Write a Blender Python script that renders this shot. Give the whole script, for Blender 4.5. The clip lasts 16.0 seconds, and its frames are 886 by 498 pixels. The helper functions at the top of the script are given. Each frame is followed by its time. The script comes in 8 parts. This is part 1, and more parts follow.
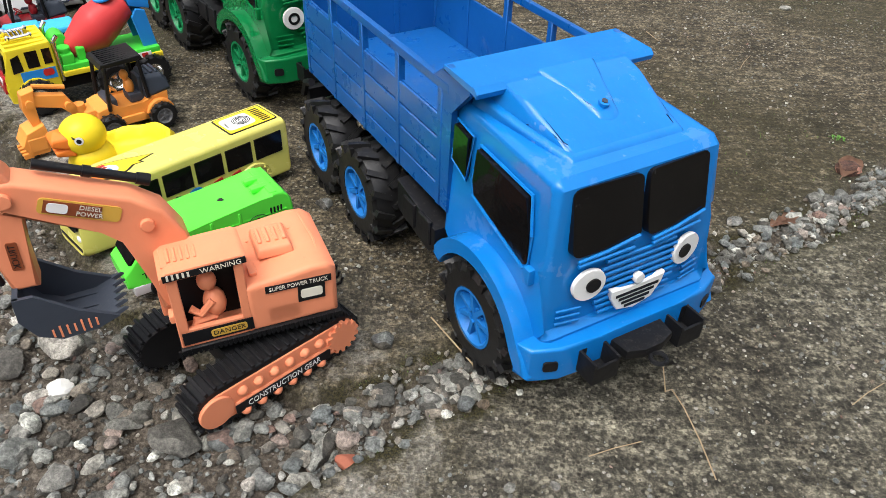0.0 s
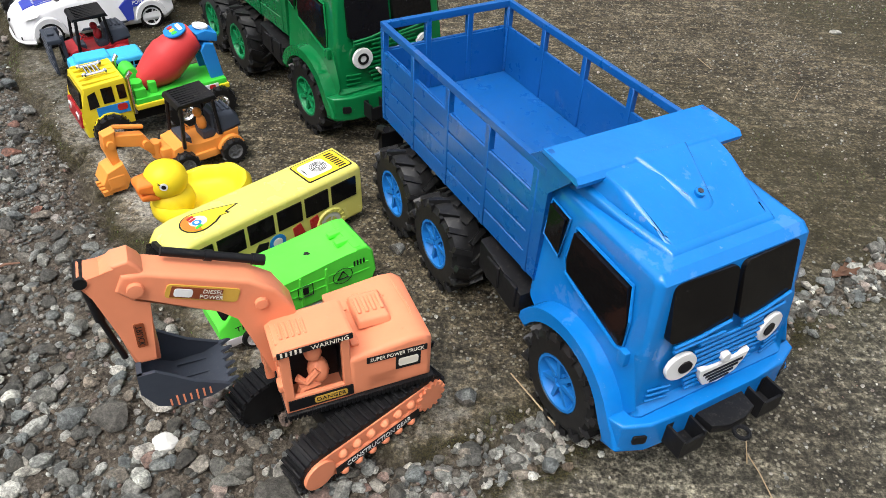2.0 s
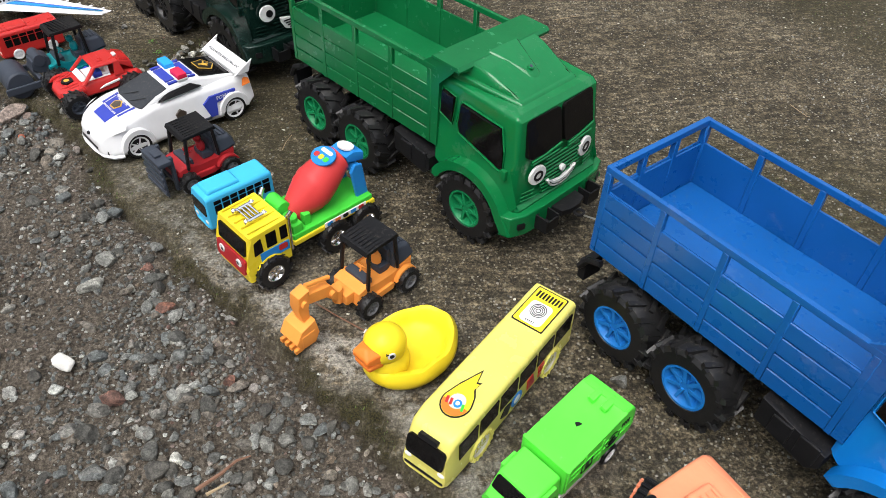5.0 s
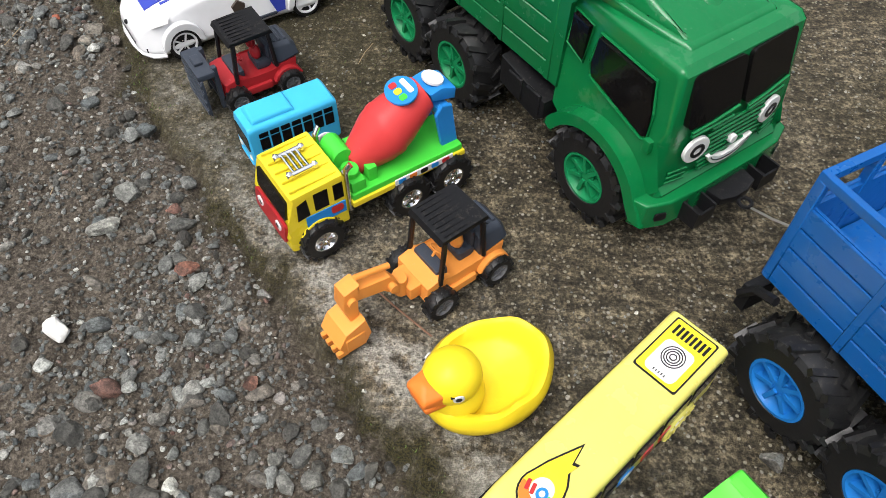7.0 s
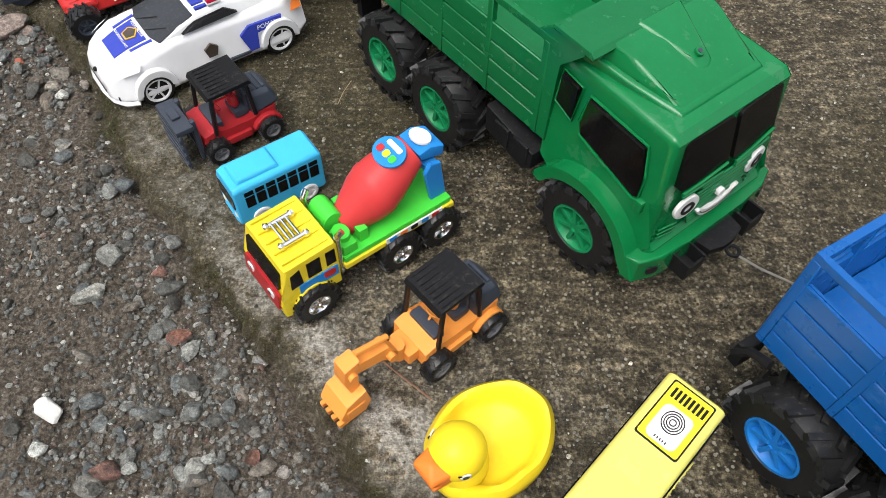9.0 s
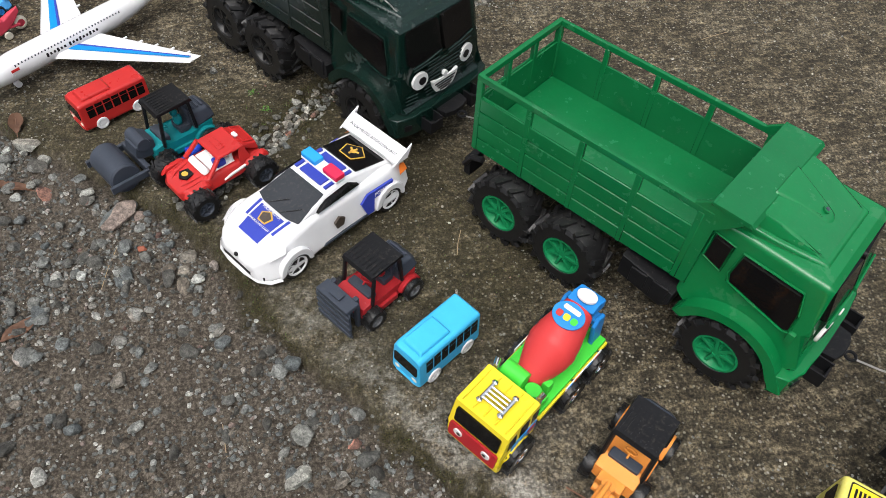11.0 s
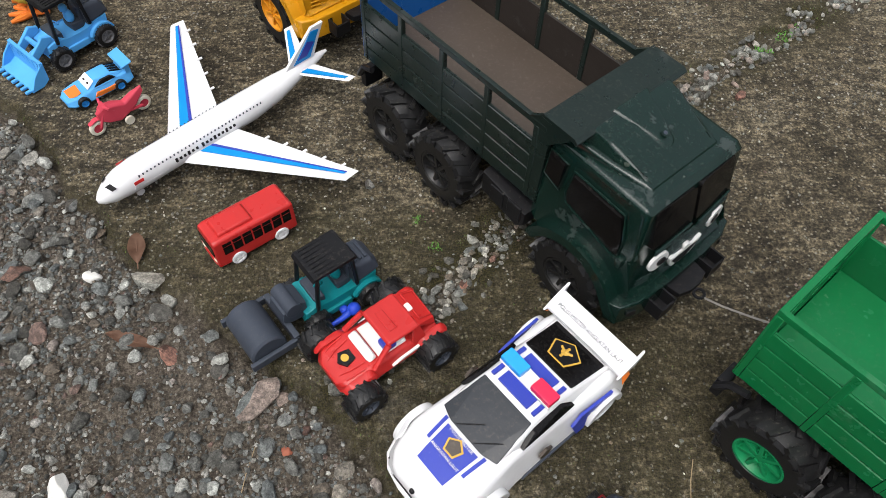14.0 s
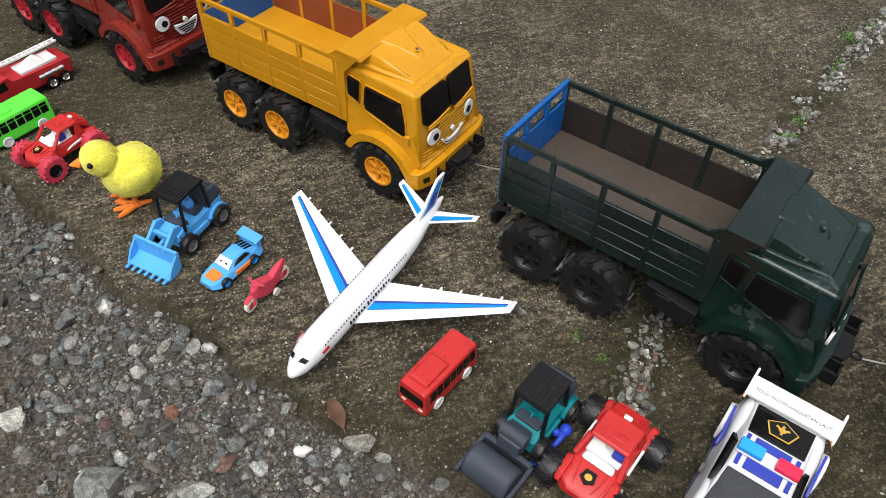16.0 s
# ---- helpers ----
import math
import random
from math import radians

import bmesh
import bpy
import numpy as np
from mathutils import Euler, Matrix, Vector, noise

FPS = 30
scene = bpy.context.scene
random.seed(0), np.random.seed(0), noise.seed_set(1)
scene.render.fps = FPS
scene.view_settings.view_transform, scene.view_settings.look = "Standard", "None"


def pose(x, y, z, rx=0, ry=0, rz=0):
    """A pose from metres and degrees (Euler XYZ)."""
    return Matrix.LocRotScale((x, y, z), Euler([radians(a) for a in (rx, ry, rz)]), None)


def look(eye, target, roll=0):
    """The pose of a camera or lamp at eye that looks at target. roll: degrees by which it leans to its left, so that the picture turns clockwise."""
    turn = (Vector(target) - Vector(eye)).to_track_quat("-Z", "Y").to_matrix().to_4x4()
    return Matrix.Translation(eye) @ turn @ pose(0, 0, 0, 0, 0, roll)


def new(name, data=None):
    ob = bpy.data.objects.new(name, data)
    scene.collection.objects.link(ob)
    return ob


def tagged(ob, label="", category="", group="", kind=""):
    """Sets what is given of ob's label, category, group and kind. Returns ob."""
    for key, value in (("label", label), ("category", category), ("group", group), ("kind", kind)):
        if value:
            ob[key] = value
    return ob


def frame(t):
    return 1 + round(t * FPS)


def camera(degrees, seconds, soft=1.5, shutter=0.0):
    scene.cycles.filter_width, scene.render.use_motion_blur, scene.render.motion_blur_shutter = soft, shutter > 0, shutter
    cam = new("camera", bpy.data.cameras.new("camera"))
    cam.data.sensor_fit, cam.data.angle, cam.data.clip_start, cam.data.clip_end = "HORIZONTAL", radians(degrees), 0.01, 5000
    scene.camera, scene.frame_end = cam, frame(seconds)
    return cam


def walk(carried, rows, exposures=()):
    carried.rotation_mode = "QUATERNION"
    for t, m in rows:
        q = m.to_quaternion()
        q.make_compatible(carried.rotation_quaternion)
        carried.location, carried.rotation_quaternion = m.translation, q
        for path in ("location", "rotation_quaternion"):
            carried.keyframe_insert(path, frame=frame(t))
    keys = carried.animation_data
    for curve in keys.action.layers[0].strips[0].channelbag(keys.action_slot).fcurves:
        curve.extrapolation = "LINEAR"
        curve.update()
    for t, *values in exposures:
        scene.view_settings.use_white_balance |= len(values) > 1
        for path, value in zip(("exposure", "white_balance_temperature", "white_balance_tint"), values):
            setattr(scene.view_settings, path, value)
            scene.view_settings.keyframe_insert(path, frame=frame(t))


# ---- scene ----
cam = camera(62.4, 16.0, soft=0.6)
PATH = [
    (0, (0.1, 0.078, 0.649), (0.13, 1.655, -0.58), 2.0),
    (0.5, (0.099, 0.122, 0.58), (0.118, 1.721, -0.621), 2.4),
    (1, (0.117, 0.151, 0.563), (0.115, 1.743, -0.648), 2.1),
    (1.5, (0.094, 0.145, 0.635), (0.106, 1.707, -0.614), 2.7),
    (2, (0.003, 0.118, 0.752), (0.006, 1.654, -0.528), 2.3),
    (2.5, (-0.06, 0.1, 0.797), (0.026, 1.619, -0.502), 2.8),
    (3, (-0.128, 0.142, 0.808), (0.072, 1.646, -0.495), 2.8),
    (3.5, (-0.225, 0.203, 0.82), (-0.049, 1.693, -0.503), 2.5),
    (4, (-0.294, 0.267, 0.857), (-0.132, 1.739, -0.488), 1.9),
    (4.5, (-0.388, 0.305, 0.925), (-0.195, 1.743, -0.451), 1.9),
    (5, (-0.461, 0.359, 0.94), (-0.239, 1.799, -0.429), 2.1),
    (5.2, (-0.488, 0.387, 0.92), (-0.277, 1.824, -0.455), 2.3),
    (7.3, (-0.405, 0.713, 0.801), (-0.469, 1.907, -0.802), 0.7),
    (7.5, (-0.388, 0.721, 0.802), (-0.448, 1.91, -0.805), 1.4),
    (8, (-0.382, 0.729, 0.818), (-0.433, 1.876, -0.819), 1.5),
    (8.2, (-0.377, 0.744, 0.819), (-0.425, 1.89, -0.82), 1.2),
    (10.3, (-0.745, 0.844, 1.036), (-0.47, 2.023, -0.556), 4.2),
    (10.5, (-0.772, 0.865, 1.056), (-0.48, 2.067, -0.515), 4.0),
    (11, (-0.85, 0.886, 1.069), (-0.543, 2.094, -0.496), 3.8),
    (11.5, (-0.903, 0.936, 1.067), (-0.633, 2.116, -0.526), 3.1),
    (12, (-0.945, 1.041, 1.046), (-0.739, 2.223, -0.555), 2.6),
    (12.5, (-0.988, 1.179, 1.028), (-0.856, 2.329, -0.603), 1.9),
    (13, (-0.988, 1.317, 1.004), (-0.887, 2.421, -0.661), 1.7),
    (13.5, (-1.005, 1.411, 1.017), (-0.932, 2.509, -0.653), 1.5),
    (14, (-1.017, 1.421, 1.038), (-0.881, 2.567, -0.596), 2.5),
    (14.5, (-1.081, 1.415, 0.995), (-0.756, 2.569, -0.606), 4.2),
    (15, (-1.242, 1.467, 1.003), (-0.84, 2.613, -0.587), 3.6),
    (15.5, (-1.397, 1.472, 1.115), (-0.93, 2.701, -0.392), 2.7),
    (16, (-1.491, 1.498, 1.161), (-1.061, 2.782, -0.311), 1.4),
]
walk(cam, [(t, look(eye, target, roll)) for t, eye, target, roll in PATH],
     ((0, 1.16), (1.5, 1.16), (4, 0.98), (8, 1.04), (11, 0.86), (13, 0.80), (16, 0.79)))

# ---- world and light: bright overcast sky, a broad weak sun ----
world = bpy.data.worlds.new("sky")
scene.world = world
world.use_nodes = True
wn, wl = world.node_tree.nodes, world.node_tree.links
sky = wn.new("ShaderNodeTexSky")
sky.sky_type = "NISHITA"
sky.sun_disc = False
sky.sun_elevation = radians(66)
sky.sun_rotation = radians(215)
sky.dust_density = 4.0
sky.air_density = 1.0
desat = wn.new("ShaderNodeHueSaturation")
desat.inputs["Saturation"].default_value = 0.34
wl.new(sky.outputs[0], desat.inputs["Color"])
wl.new(desat.outputs[0], wn["Background"].inputs["Color"])
wn["Background"].inputs["Strength"].default_value = 0.15
sun = new("sun", bpy.data.lights.new("sun", "SUN"))
sun.data.energy, sun.data.angle, sun.data.color = 0.9, radians(50), (1.0, 0.985, 0.965)
sun.matrix_world = look((0, 0, 5), (0.25, 0.36, 4.0))


# ---- materials ----
def nodes_of(name):
    m = bpy.data.materials.new(name)
    m.use_nodes = True
    nt = m.node_tree
    return m, nt.nodes, nt.links, nt.nodes["Principled BSDF"]


def mix_rgb(n, l, fac, a, b, blend="MIX"):
    x = n.new("ShaderNodeMix")
    x.data_type, x.blend_type = "RGBA", blend
    for sock, v in ((x.inputs[0], fac), (x.inputs[6], a), (x.inputs[7], b)):
        if hasattr(v, "is_linked"):
            l.new(v, sock)
        else:
            sock.default_value = v if isinstance(v, (int, float)) else (*v, 1)
    return x.outputs[2]


def noise_tex(n, l, scale, detail=4, rough=0.55, space="Object"):
    tc = n.new("ShaderNodeTexCoord")
    t = n.new("ShaderNodeTexNoise")
    t.inputs["Scale"].default_value, t.inputs["Detail"].default_value, t.inputs["Roughness"].default_value = scale, detail, rough
    l.new(tc.outputs[space], t.inputs["Vector"])
    return t.outputs["Fac"]


def ramp(n, l, src, stops):
    r = n.new("ShaderNodeValToRGB")
    while len(r.color_ramp.elements) < len(stops):
        r.color_ramp.elements.new(0.5)
    for e, (p, c) in zip(r.color_ramp.elements, stops):
        e.position, e.color = p, (*c, 1) if not isinstance(c, (int, float)) else (c, c, c, 1)
    l.new(src, r.inputs[0])
    return r.outputs[0]


def bump(n, l, bsdf, src, strength, dist):
    b = n.new("ShaderNodeBump")
    b.inputs["Strength"].default_value, b.inputs["Distance"].default_value = strength, dist
    l.new(src, b.inputs["Height"])
    l.new(b.outputs[0], bsdf.inputs["Normal"])


def plastic(name, col, rough=0.3, dust=0.18, wear=0.0, coat=0.0, dust_col=(0.17, 0.15, 0.12)):
    """Moulded toy plastic: slight blotches, fine scuffs, settled dust on upward faces."""
    m, n, l, b = nodes_of(name)
    big = noise_tex(n, l, 14, 3)
    fine = noise_tex(n, l, 160, 5, 0.7)
    lo = tuple(c * 0.78 for c in col)
    hi = tuple(min(1, c * 1.08 + 0.004) for c in col)
    c = mix_rgb(n, l, big, lo, hi)
    geo = n.new("ShaderNodeNewGeometry")
    sep = n.new("ShaderNodeSeparateXYZ")
    l.new(geo.outputs["Normal"], sep.inputs[0])
    mr = n.new("ShaderNodeMapRange")
    mr.inputs[1].default_value, mr.inputs[2].default_value, mr.inputs[4].default_value = 0.2, 1.0, 1.0
    l.new(sep.outputs["Z"], mr.inputs[0])
    spots = ramp(n, l, fine, ((0.54, 0.0), (0.78, 1.0)))
    mul = n.new("ShaderNodeMath")
    mul.operation = "MULTIPLY"
    l.new(mr.outputs[0], mul.inputs[0])
    l.new(spots, mul.inputs[1])
    mul2 = n.new("ShaderNodeMath")
    mul2.operation = "MULTIPLY"
    mul2.inputs[1].default_value = dust * 0.8
    l.new(mul.outputs[0], mul2.inputs[0])
    c = mix_rgb(n, l, mul2.outputs[0], c, dust_col)
    marks = ramp(n, l, noise_tex(n, l, 75, 6, 0.8), ((0.64, 0.0), (0.70, 0.30)))
    c = mix_rgb(n, l, marks, c, tuple(min(1, x * 0.6 + 0.16) for x in col))
    if wear:
        rub = ramp(n, l, noise_tex(n, l, 11, 7, 0.72), ((0.605, 0.0), (0.635, wear)))
        c = mix_rgb(n, l, rub, c, tuple(min(1, x * 0.7 + 0.24) for x in col))
        chip = ramp(n, l, noise_tex(n, l, 46, 3, 0.5), ((0.735, 0.0), (0.745, wear)))
        c = mix_rgb(n, l, chip, c, (0.5, 0.5, 0.42))
    l.new(c, b.inputs["Base Color"])
    r = n.new("ShaderNodeMapRange")
    r.inputs[3].default_value, r.inputs[4].default_value = rough * 0.75, min(1, rough * 1.35)
    l.new(noise_tex(n, l, 40, 4), r.inputs[0])
    l.new(r.outputs[0], b.inputs["Roughness"])
    b.inputs["Coat Weight"].default_value = coat * 0.3
    b.inputs["Specular IOR Level"].default_value = 0.32 if coat else 0.18
    b.inputs["Coat Roughness"].default_value = 0.12
    bump(n, l, b, noise_tex(n, l, 55, 3), 0.12, 0.004)
    return m


def metal(name, col, rough=0.25):
    m, n, l, b = nodes_of(name)
    c = mix_rgb(n, l, noise_tex(n, l, 60), tuple(x * 0.75 for x in col), col)
    l.new(c, b.inputs["Base Color"])
    b.inputs["Metallic"].default_value, b.inputs["Roughness"].default_value = 1.0, rough
    return m


M = {}
M["blue"] = plastic("blue_paint", (0.003, 0.165, 0.51), 0.16, 0.08, 0.12, coat=0.5)
M["blue_bed"] = plastic("blue_bed_plastic", (0.003, 0.088, 0.32), 0.28, 0.30, 0.08, coat=0.1)
M["green"] = plastic("green_paint", (0.002, 0.150, 0.040), 0.15, 0.08, 0.06, coat=0.4)
M["green_bed"] = plastic("green_bed_plastic", (0.002, 0.128, 0.036), 0.24, 0.12, 0.06, coat=0.1)
M["dark"] = plastic("dark_green_black_paint", (0.002, 0.014, 0.010), 0.18, 0.14, 0.10, coat=0.4)
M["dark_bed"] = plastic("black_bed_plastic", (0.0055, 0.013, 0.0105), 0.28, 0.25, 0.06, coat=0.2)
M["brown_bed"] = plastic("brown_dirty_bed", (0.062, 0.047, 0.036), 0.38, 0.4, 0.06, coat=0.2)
# darker brown than brown_bed, for one inner side and the headboard
M["dark_inner"] = plastic("dark_brown_bed_side", (0.022, 0.017, 0.014), 0.36, 0.3, 0.06, coat=0.2)
M["yellow"] = plastic("amber_yellow_paint", (0.55, 0.25, 0.006), 0.28, 0.08, coat=0.2)
M["yellow_bed"] = plastic("amber_bed_plastic", (0.49, 0.22, 0.006), 0.36, 0.15)
M["redbrown"] = plastic("red_brown_sheet", (0.22, 0.055, 0.02), 0.5, 0.1)
M["maroon"] = plastic("maroon_paint", (0.20, 0.02, 0.012), 0.28, 0.10, coat=0.3)
M["rimred"] = plastic("red_rim", (0.38, 0.02, 0.03), 0.35, 0.2)
M["rimblue"] = plastic("blue_rim", (0.010, 0.155, 0.47), 0.35, 0.3)
M["rimgreen"] = plastic("green_rim", (0.005, 0.19, 0.065), 0.3, 0.3)
M["rimyellow"] = plastic("orange_rim", (0.66, 0.26, 0.015), 0.35, 0.2)
M["rubber"] = plastic("black_tyre_plastic", (0.0085, 0.0085, 0.009), 0.36, 0.6, coat=0.1, dust_col=(0.16, 0.145, 0.12))
M["black"] = plastic("black_plastic", (0.007, 0.007, 0.008), 0.36, 0.3)
M["grey"] = plastic("slate_grey_plastic", (0.042, 0.050, 0.066), 0.40, 0.2)
M["rimgrey"] = plastic("grey_rim_plastic", (0.13, 0.13, 0.135), 0.4, 0.2)
M["glass"] = plastic("black_window_film", (0.004, 0.0035, 0.0035), 0.10, 0.12)
M["white"] = plastic("white_paint", (0.74, 0.74, 0.72), 0.35, 0.18)
M["carwhite"] = plastic("glossy_white_plastic", (0.74, 0.74, 0.745), 0.18, 0.06, coat=0.5)
M["orange"] = plastic("salmon_orange_plastic", (0.78, 0.265, 0.135), 0.34, 0.12)
M["amber"] = plastic("bright_orange_plastic", (0.80, 0.30, 0.058), 0.36, 0.12)
M["busyellow"] = plastic("lemon_yellow_paint", (0.66, 0.60, 0.14), 0.25, 0.08, coat=0.3)
M["lime"] = plastic("lime_green_plastic", (0.11, 0.78, 0.060), 0.3, 0.05)
M["duck"] = plastic("yellow_vinyl", (0.84, 0.63, 0.022), 0.33, 0.10)
M["beak"] = plastic("orange_vinyl", (0.80, 0.20, 0.03), 0.4, 0.1)
M["mixyellow"] = plastic("yellow_cab_plastic", (0.78, 0.62, 0.03), 0.28, 0.08)
M["mixred"] = plastic("red_drum_plastic", (0.56, 0.045, 0.045), 0.35, 0.08)
M["mixgreen"] = plastic("green_bed_toy_plastic", (0.06, 0.58, 0.05), 0.32, 0.08)
M["sky"] = plastic("sky_blue_plastic", (0.05, 0.42, 0.72), 0.3, 0.08)
M["royal"] = plastic("royal_blue_plastic", (0.02, 0.06, 0.48), 0.3, 0.08)
M["paleblue"] = plastic("pale_blue_plastic", (0.085, 0.36, 0.74), 0.3, 0.08)
M["midblue"] = plastic("mid_blue_plastic", (0.02, 0.22, 0.60), 0.3, 0.08)
M["red"] = plastic("red_plastic", (0.47, 0.022, 0.020), 0.28, 0.1, coat=0.2)
M["darkred"] = plastic("dark_red_plastic", (0.38, 0.02, 0.025), 0.32, 0.12)
M["teal"] = plastic("teal_plastic", (0.005, 0.20, 0.22), 0.32, 0.15)
M["navy"] = plastic("navy_decal", (0.035, 0.055, 0.36), 0.3, 0.1)
M["cobalt"] = plastic("cobalt_stripe", (0.004, 0.24, 0.62), 0.3, 0.08)
M["gold"] = plastic("gold_decal", (0.60, 0.36, 0.06), 0.4, 0.05)
M["pink"] = plastic("pink_red_plastic", (0.52, 0.05, 0.08), 0.42, 0.08)
M["rosepink"] = plastic("rose_pink_plastic", (0.75, 0.12, 0.28), 0.4, 0.08)
M["chrome"] = metal("chrome", (0.85, 0.85, 0.85), 0.18)
M["wire"] = metal("tow_wire", (0.72, 0.69, 0.64), 0.4)
M["cream"] = plastic("cream_plastic", (0.70, 0.66, 0.55), 0.4, 0.1)
M["tinted"] = plastic("grey_tinted_screen", (0.036, 0.039, 0.044), 0.16, 0.3)
M["lampblue"] = plastic("blue_beacon", (0.02, 0.32, 0.80), 0.15, 0.05, coat=0.6)
M["lampred"] = plastic("red_beacon", (0.72, 0.02, 0.07), 0.15, 0.05, coat=0.6)
M["brick"] = plastic("red_brick_chip", (0.30, 0.10, 0.06), 0.8, 0.1)


def plush_mat():
    m, n, l, b = nodes_of("yellow_plush")
    c = ramp(n, l, noise_tex(n, l, 260, 5, 0.7), ((0.3, (0.58, 0.52, 0.03)), (0.6, (0.86, 0.80, 0.08))))
    l.new(c, b.inputs["Base Color"])
    b.inputs["Roughness"].default_value = 0.95
    b.inputs["Sheen Weight"].default_value = 0.3
    bump(n, l, b, noise_tex(n, l, 420, 4, 0.7), 0.9, 0.004)
    return m


M["plush"] = plush_mat()


def stone_mat(name, tint=(1, 1, 1)):
    m, n, l, b = nodes_of(name)
    geo = n.new("ShaderNodeNewGeometry")
    info = n.new("ShaderNodeObjectInfo")
    add = n.new("ShaderNodeMath")
    add.operation = "ADD"
    l.new(geo.outputs["Random Per Island"], add.inputs[0])
    l.new(info.outputs["Random"], add.inputs[1])
    fr = n.new("ShaderNodeMath")
    fr.operation = "FRACT"
    l.new(add.outputs[0], fr.inputs[0])
    def rough_noise(scale, detail, rough):
        t = n.new("ShaderNodeTexNoise")
        t.inputs["Scale"].default_value, t.inputs["Detail"].default_value, t.inputs["Roughness"].default_value = scale, detail, rough
        l.new(geo.outputs["Position"], t.inputs["Vector"])
        return t.outputs["Fac"]
    col = ramp(n, l, fr.outputs[0], ((0.0, (0.050, 0.043, 0.034)), (0.22, (0.085, 0.078, 0.066)), (0.40, (0.18, 0.170, 0.150)), (0.58, (0.105, 0.110, 0.106)),
                                     (0.72, (0.27, 0.255, 0.225)), (0.84, (0.13, 0.092, 0.062)), (0.92, (0.46, 0.44, 0.39)), (1.0, (0.125, 0.062, 0.045))))
    grain = ramp(n, l, rough_noise(330, 5, 0.75), ((0.36, 0.50), (0.64, 1.50)))
    c = mix_rgb(n, l, 1.0, col, grain, "MULTIPLY")
    blot = ramp(n, l, rough_noise(85, 4, 0.6), ((0.40, 0.60), (0.62, 1.30)))
    c = mix_rgb(n, l, 1.0, c, blot, "MULTIPLY")
    c = mix_rgb(n, l, 1.0, c, tint, "MULTIPLY")
    l.new(c, b.inputs["Base Color"])
    b.inputs["Roughness"].default_value = 0.72
    bump(n, l, b, rough_noise(260, 6, 0.75), 0.8, 0.004)
    return m


M["stone"] = stone_mat("river_gravel", (0.84, 0.90, 0.92))
M["palestone"] = stone_mat("pale_stone", (1.12, 1.18, 1.17))
M["greystone"] = stone_mat("grey_stone", (1.05, 1.08, 1.08))
M["redstone"] = stone_mat("red_brown_stone", (1.35, 0.70, 0.56))
M["whitestone"] = plastic("white_quartz", (0.62, 0.61, 0.57), 0.6, 0.2)


def ground_mat():
    m, n, l, b = nodes_of("wet_concrete_and_soil")
    at = n.new("ShaderNodeAttribute")
    at.attribute_name = "zone"
    sep = n.new("ShaderNodeSeparateColor")
    l.new(at.outputs["Color"], sep.inputs[0])
    soil_f, moss_f, pale_f = sep.outputs[0], sep.outputs[1], sep.outputs[2]
    # concrete: brown grey, coarse blotches, pale grit, brushed lines
    big = noise_tex(n, l, 5, 6, 0.6)
    mid = noise_tex(n, l, 38, 6, 0.7)
    fine = noise_tex(n, l, 190, 4, 0.7)
    base = ramp(n, l, big, ((0.34, (0.050, 0.041, 0.025)), (0.50, (0.080, 0.066, 0.042)), (0.66, (0.118, 0.100, 0.067))))
    base2 = ramp(n, l, big, ((0.34, (0.058, 0.051, 0.036)), (0.50, (0.090, 0.082, 0.060)), (0.66, (0.130, 0.120, 0.090))))
    at2 = n.new("ShaderNodeAttribute")
    at2.attribute_name = "south"
    base = mix_rgb(n, l, at2.outputs["Fac"], base, base2)
    midc = ramp(n, l, mid, ((0.41, 0.58), (0.50, 0.95), (0.60, 1.50)))
    c = mix_rgb(n, l, 1.0, base, midc, "MULTIPLY")
    finec = ramp(n, l, fine, ((0.41, 0.45), (0.50, 0.92), (0.59, 1.8)))
    c = mix_rgb(n, l, 0.9, c, finec, "MULTIPLY")
    tc = n.new("ShaderNodeTexCoord")
    mp = n.new("ShaderNodeMapping")
    mp.inputs["Rotation"].default_value = (0, 0, radians(-35))
    mp.inputs["Scale"].default_value = (18, 84, 12)
    l.new(tc.outputs["Object"], mp.inputs[0])
    br = n.new("ShaderNodeTexNoise")
    br.inputs["Scale"].default_value, br.inputs["Detail"].default_value = 1.0, 3
    l.new(mp.outputs[0], br.inputs["Vector"])
    streak = ramp(n, l, br.outputs["Fac"], ((0.41, 0.58), (0.5, 0.95), (0.60, 1.60)))
    c = mix_rgb(n, l, 0.65, c, streak, "MULTIPLY")
    spot = ramp(n, l, noise_tex(n, l, 105, 5, 0.7), ((0.40, 0.55), (0.50, 1.0), (0.60, 1.5)))
    c = mix_rgb(n, l, 0.8, c, spot, "MULTIPLY")
    vor = n.new("ShaderNodeTexVoronoi")
    vor.inputs["Scale"].default_value = 98
    l.new(tc.outputs["Object"], vor.inputs["Vector"])
    grit = ramp(n, l, vor.outputs["Distance"], ((0.20, 1.0), (0.27, 0.0)))
    pick = ramp(n, l, noise_tex(n, l, 60, 2), ((0.42, 0.0), (0.48, 1.0)))
    gm = mix_rgb(n, l, 1.0, grit, pick, "MULTIPLY")
    c = mix_rgb(n, l, gm, c, (0.24, 0.222, 0.168))
    vor2 = n.new("ShaderNodeTexVoronoi")
    vor2.inputs["Scale"].default_value = 68
    l.new(tc.outputs["Object"], vor2.inputs["Vector"])
    grit2 = ramp(n, l, vor2.outputs["Distance"], ((0.12, 1.0), (0.20, 0.0)))
    pick2 = ramp(n, l, noise_tex(n, l, 31, 3), ((0.50, 0.0), (0.56, 0.9)))
    c = mix_rgb(n, l, mix_rgb(n, l, 1.0, grit2, pick2, "MULTIPLY"), c, (0.36, 0.34, 0.29))
    vor3 = n.new("ShaderNodeTexVoronoi")
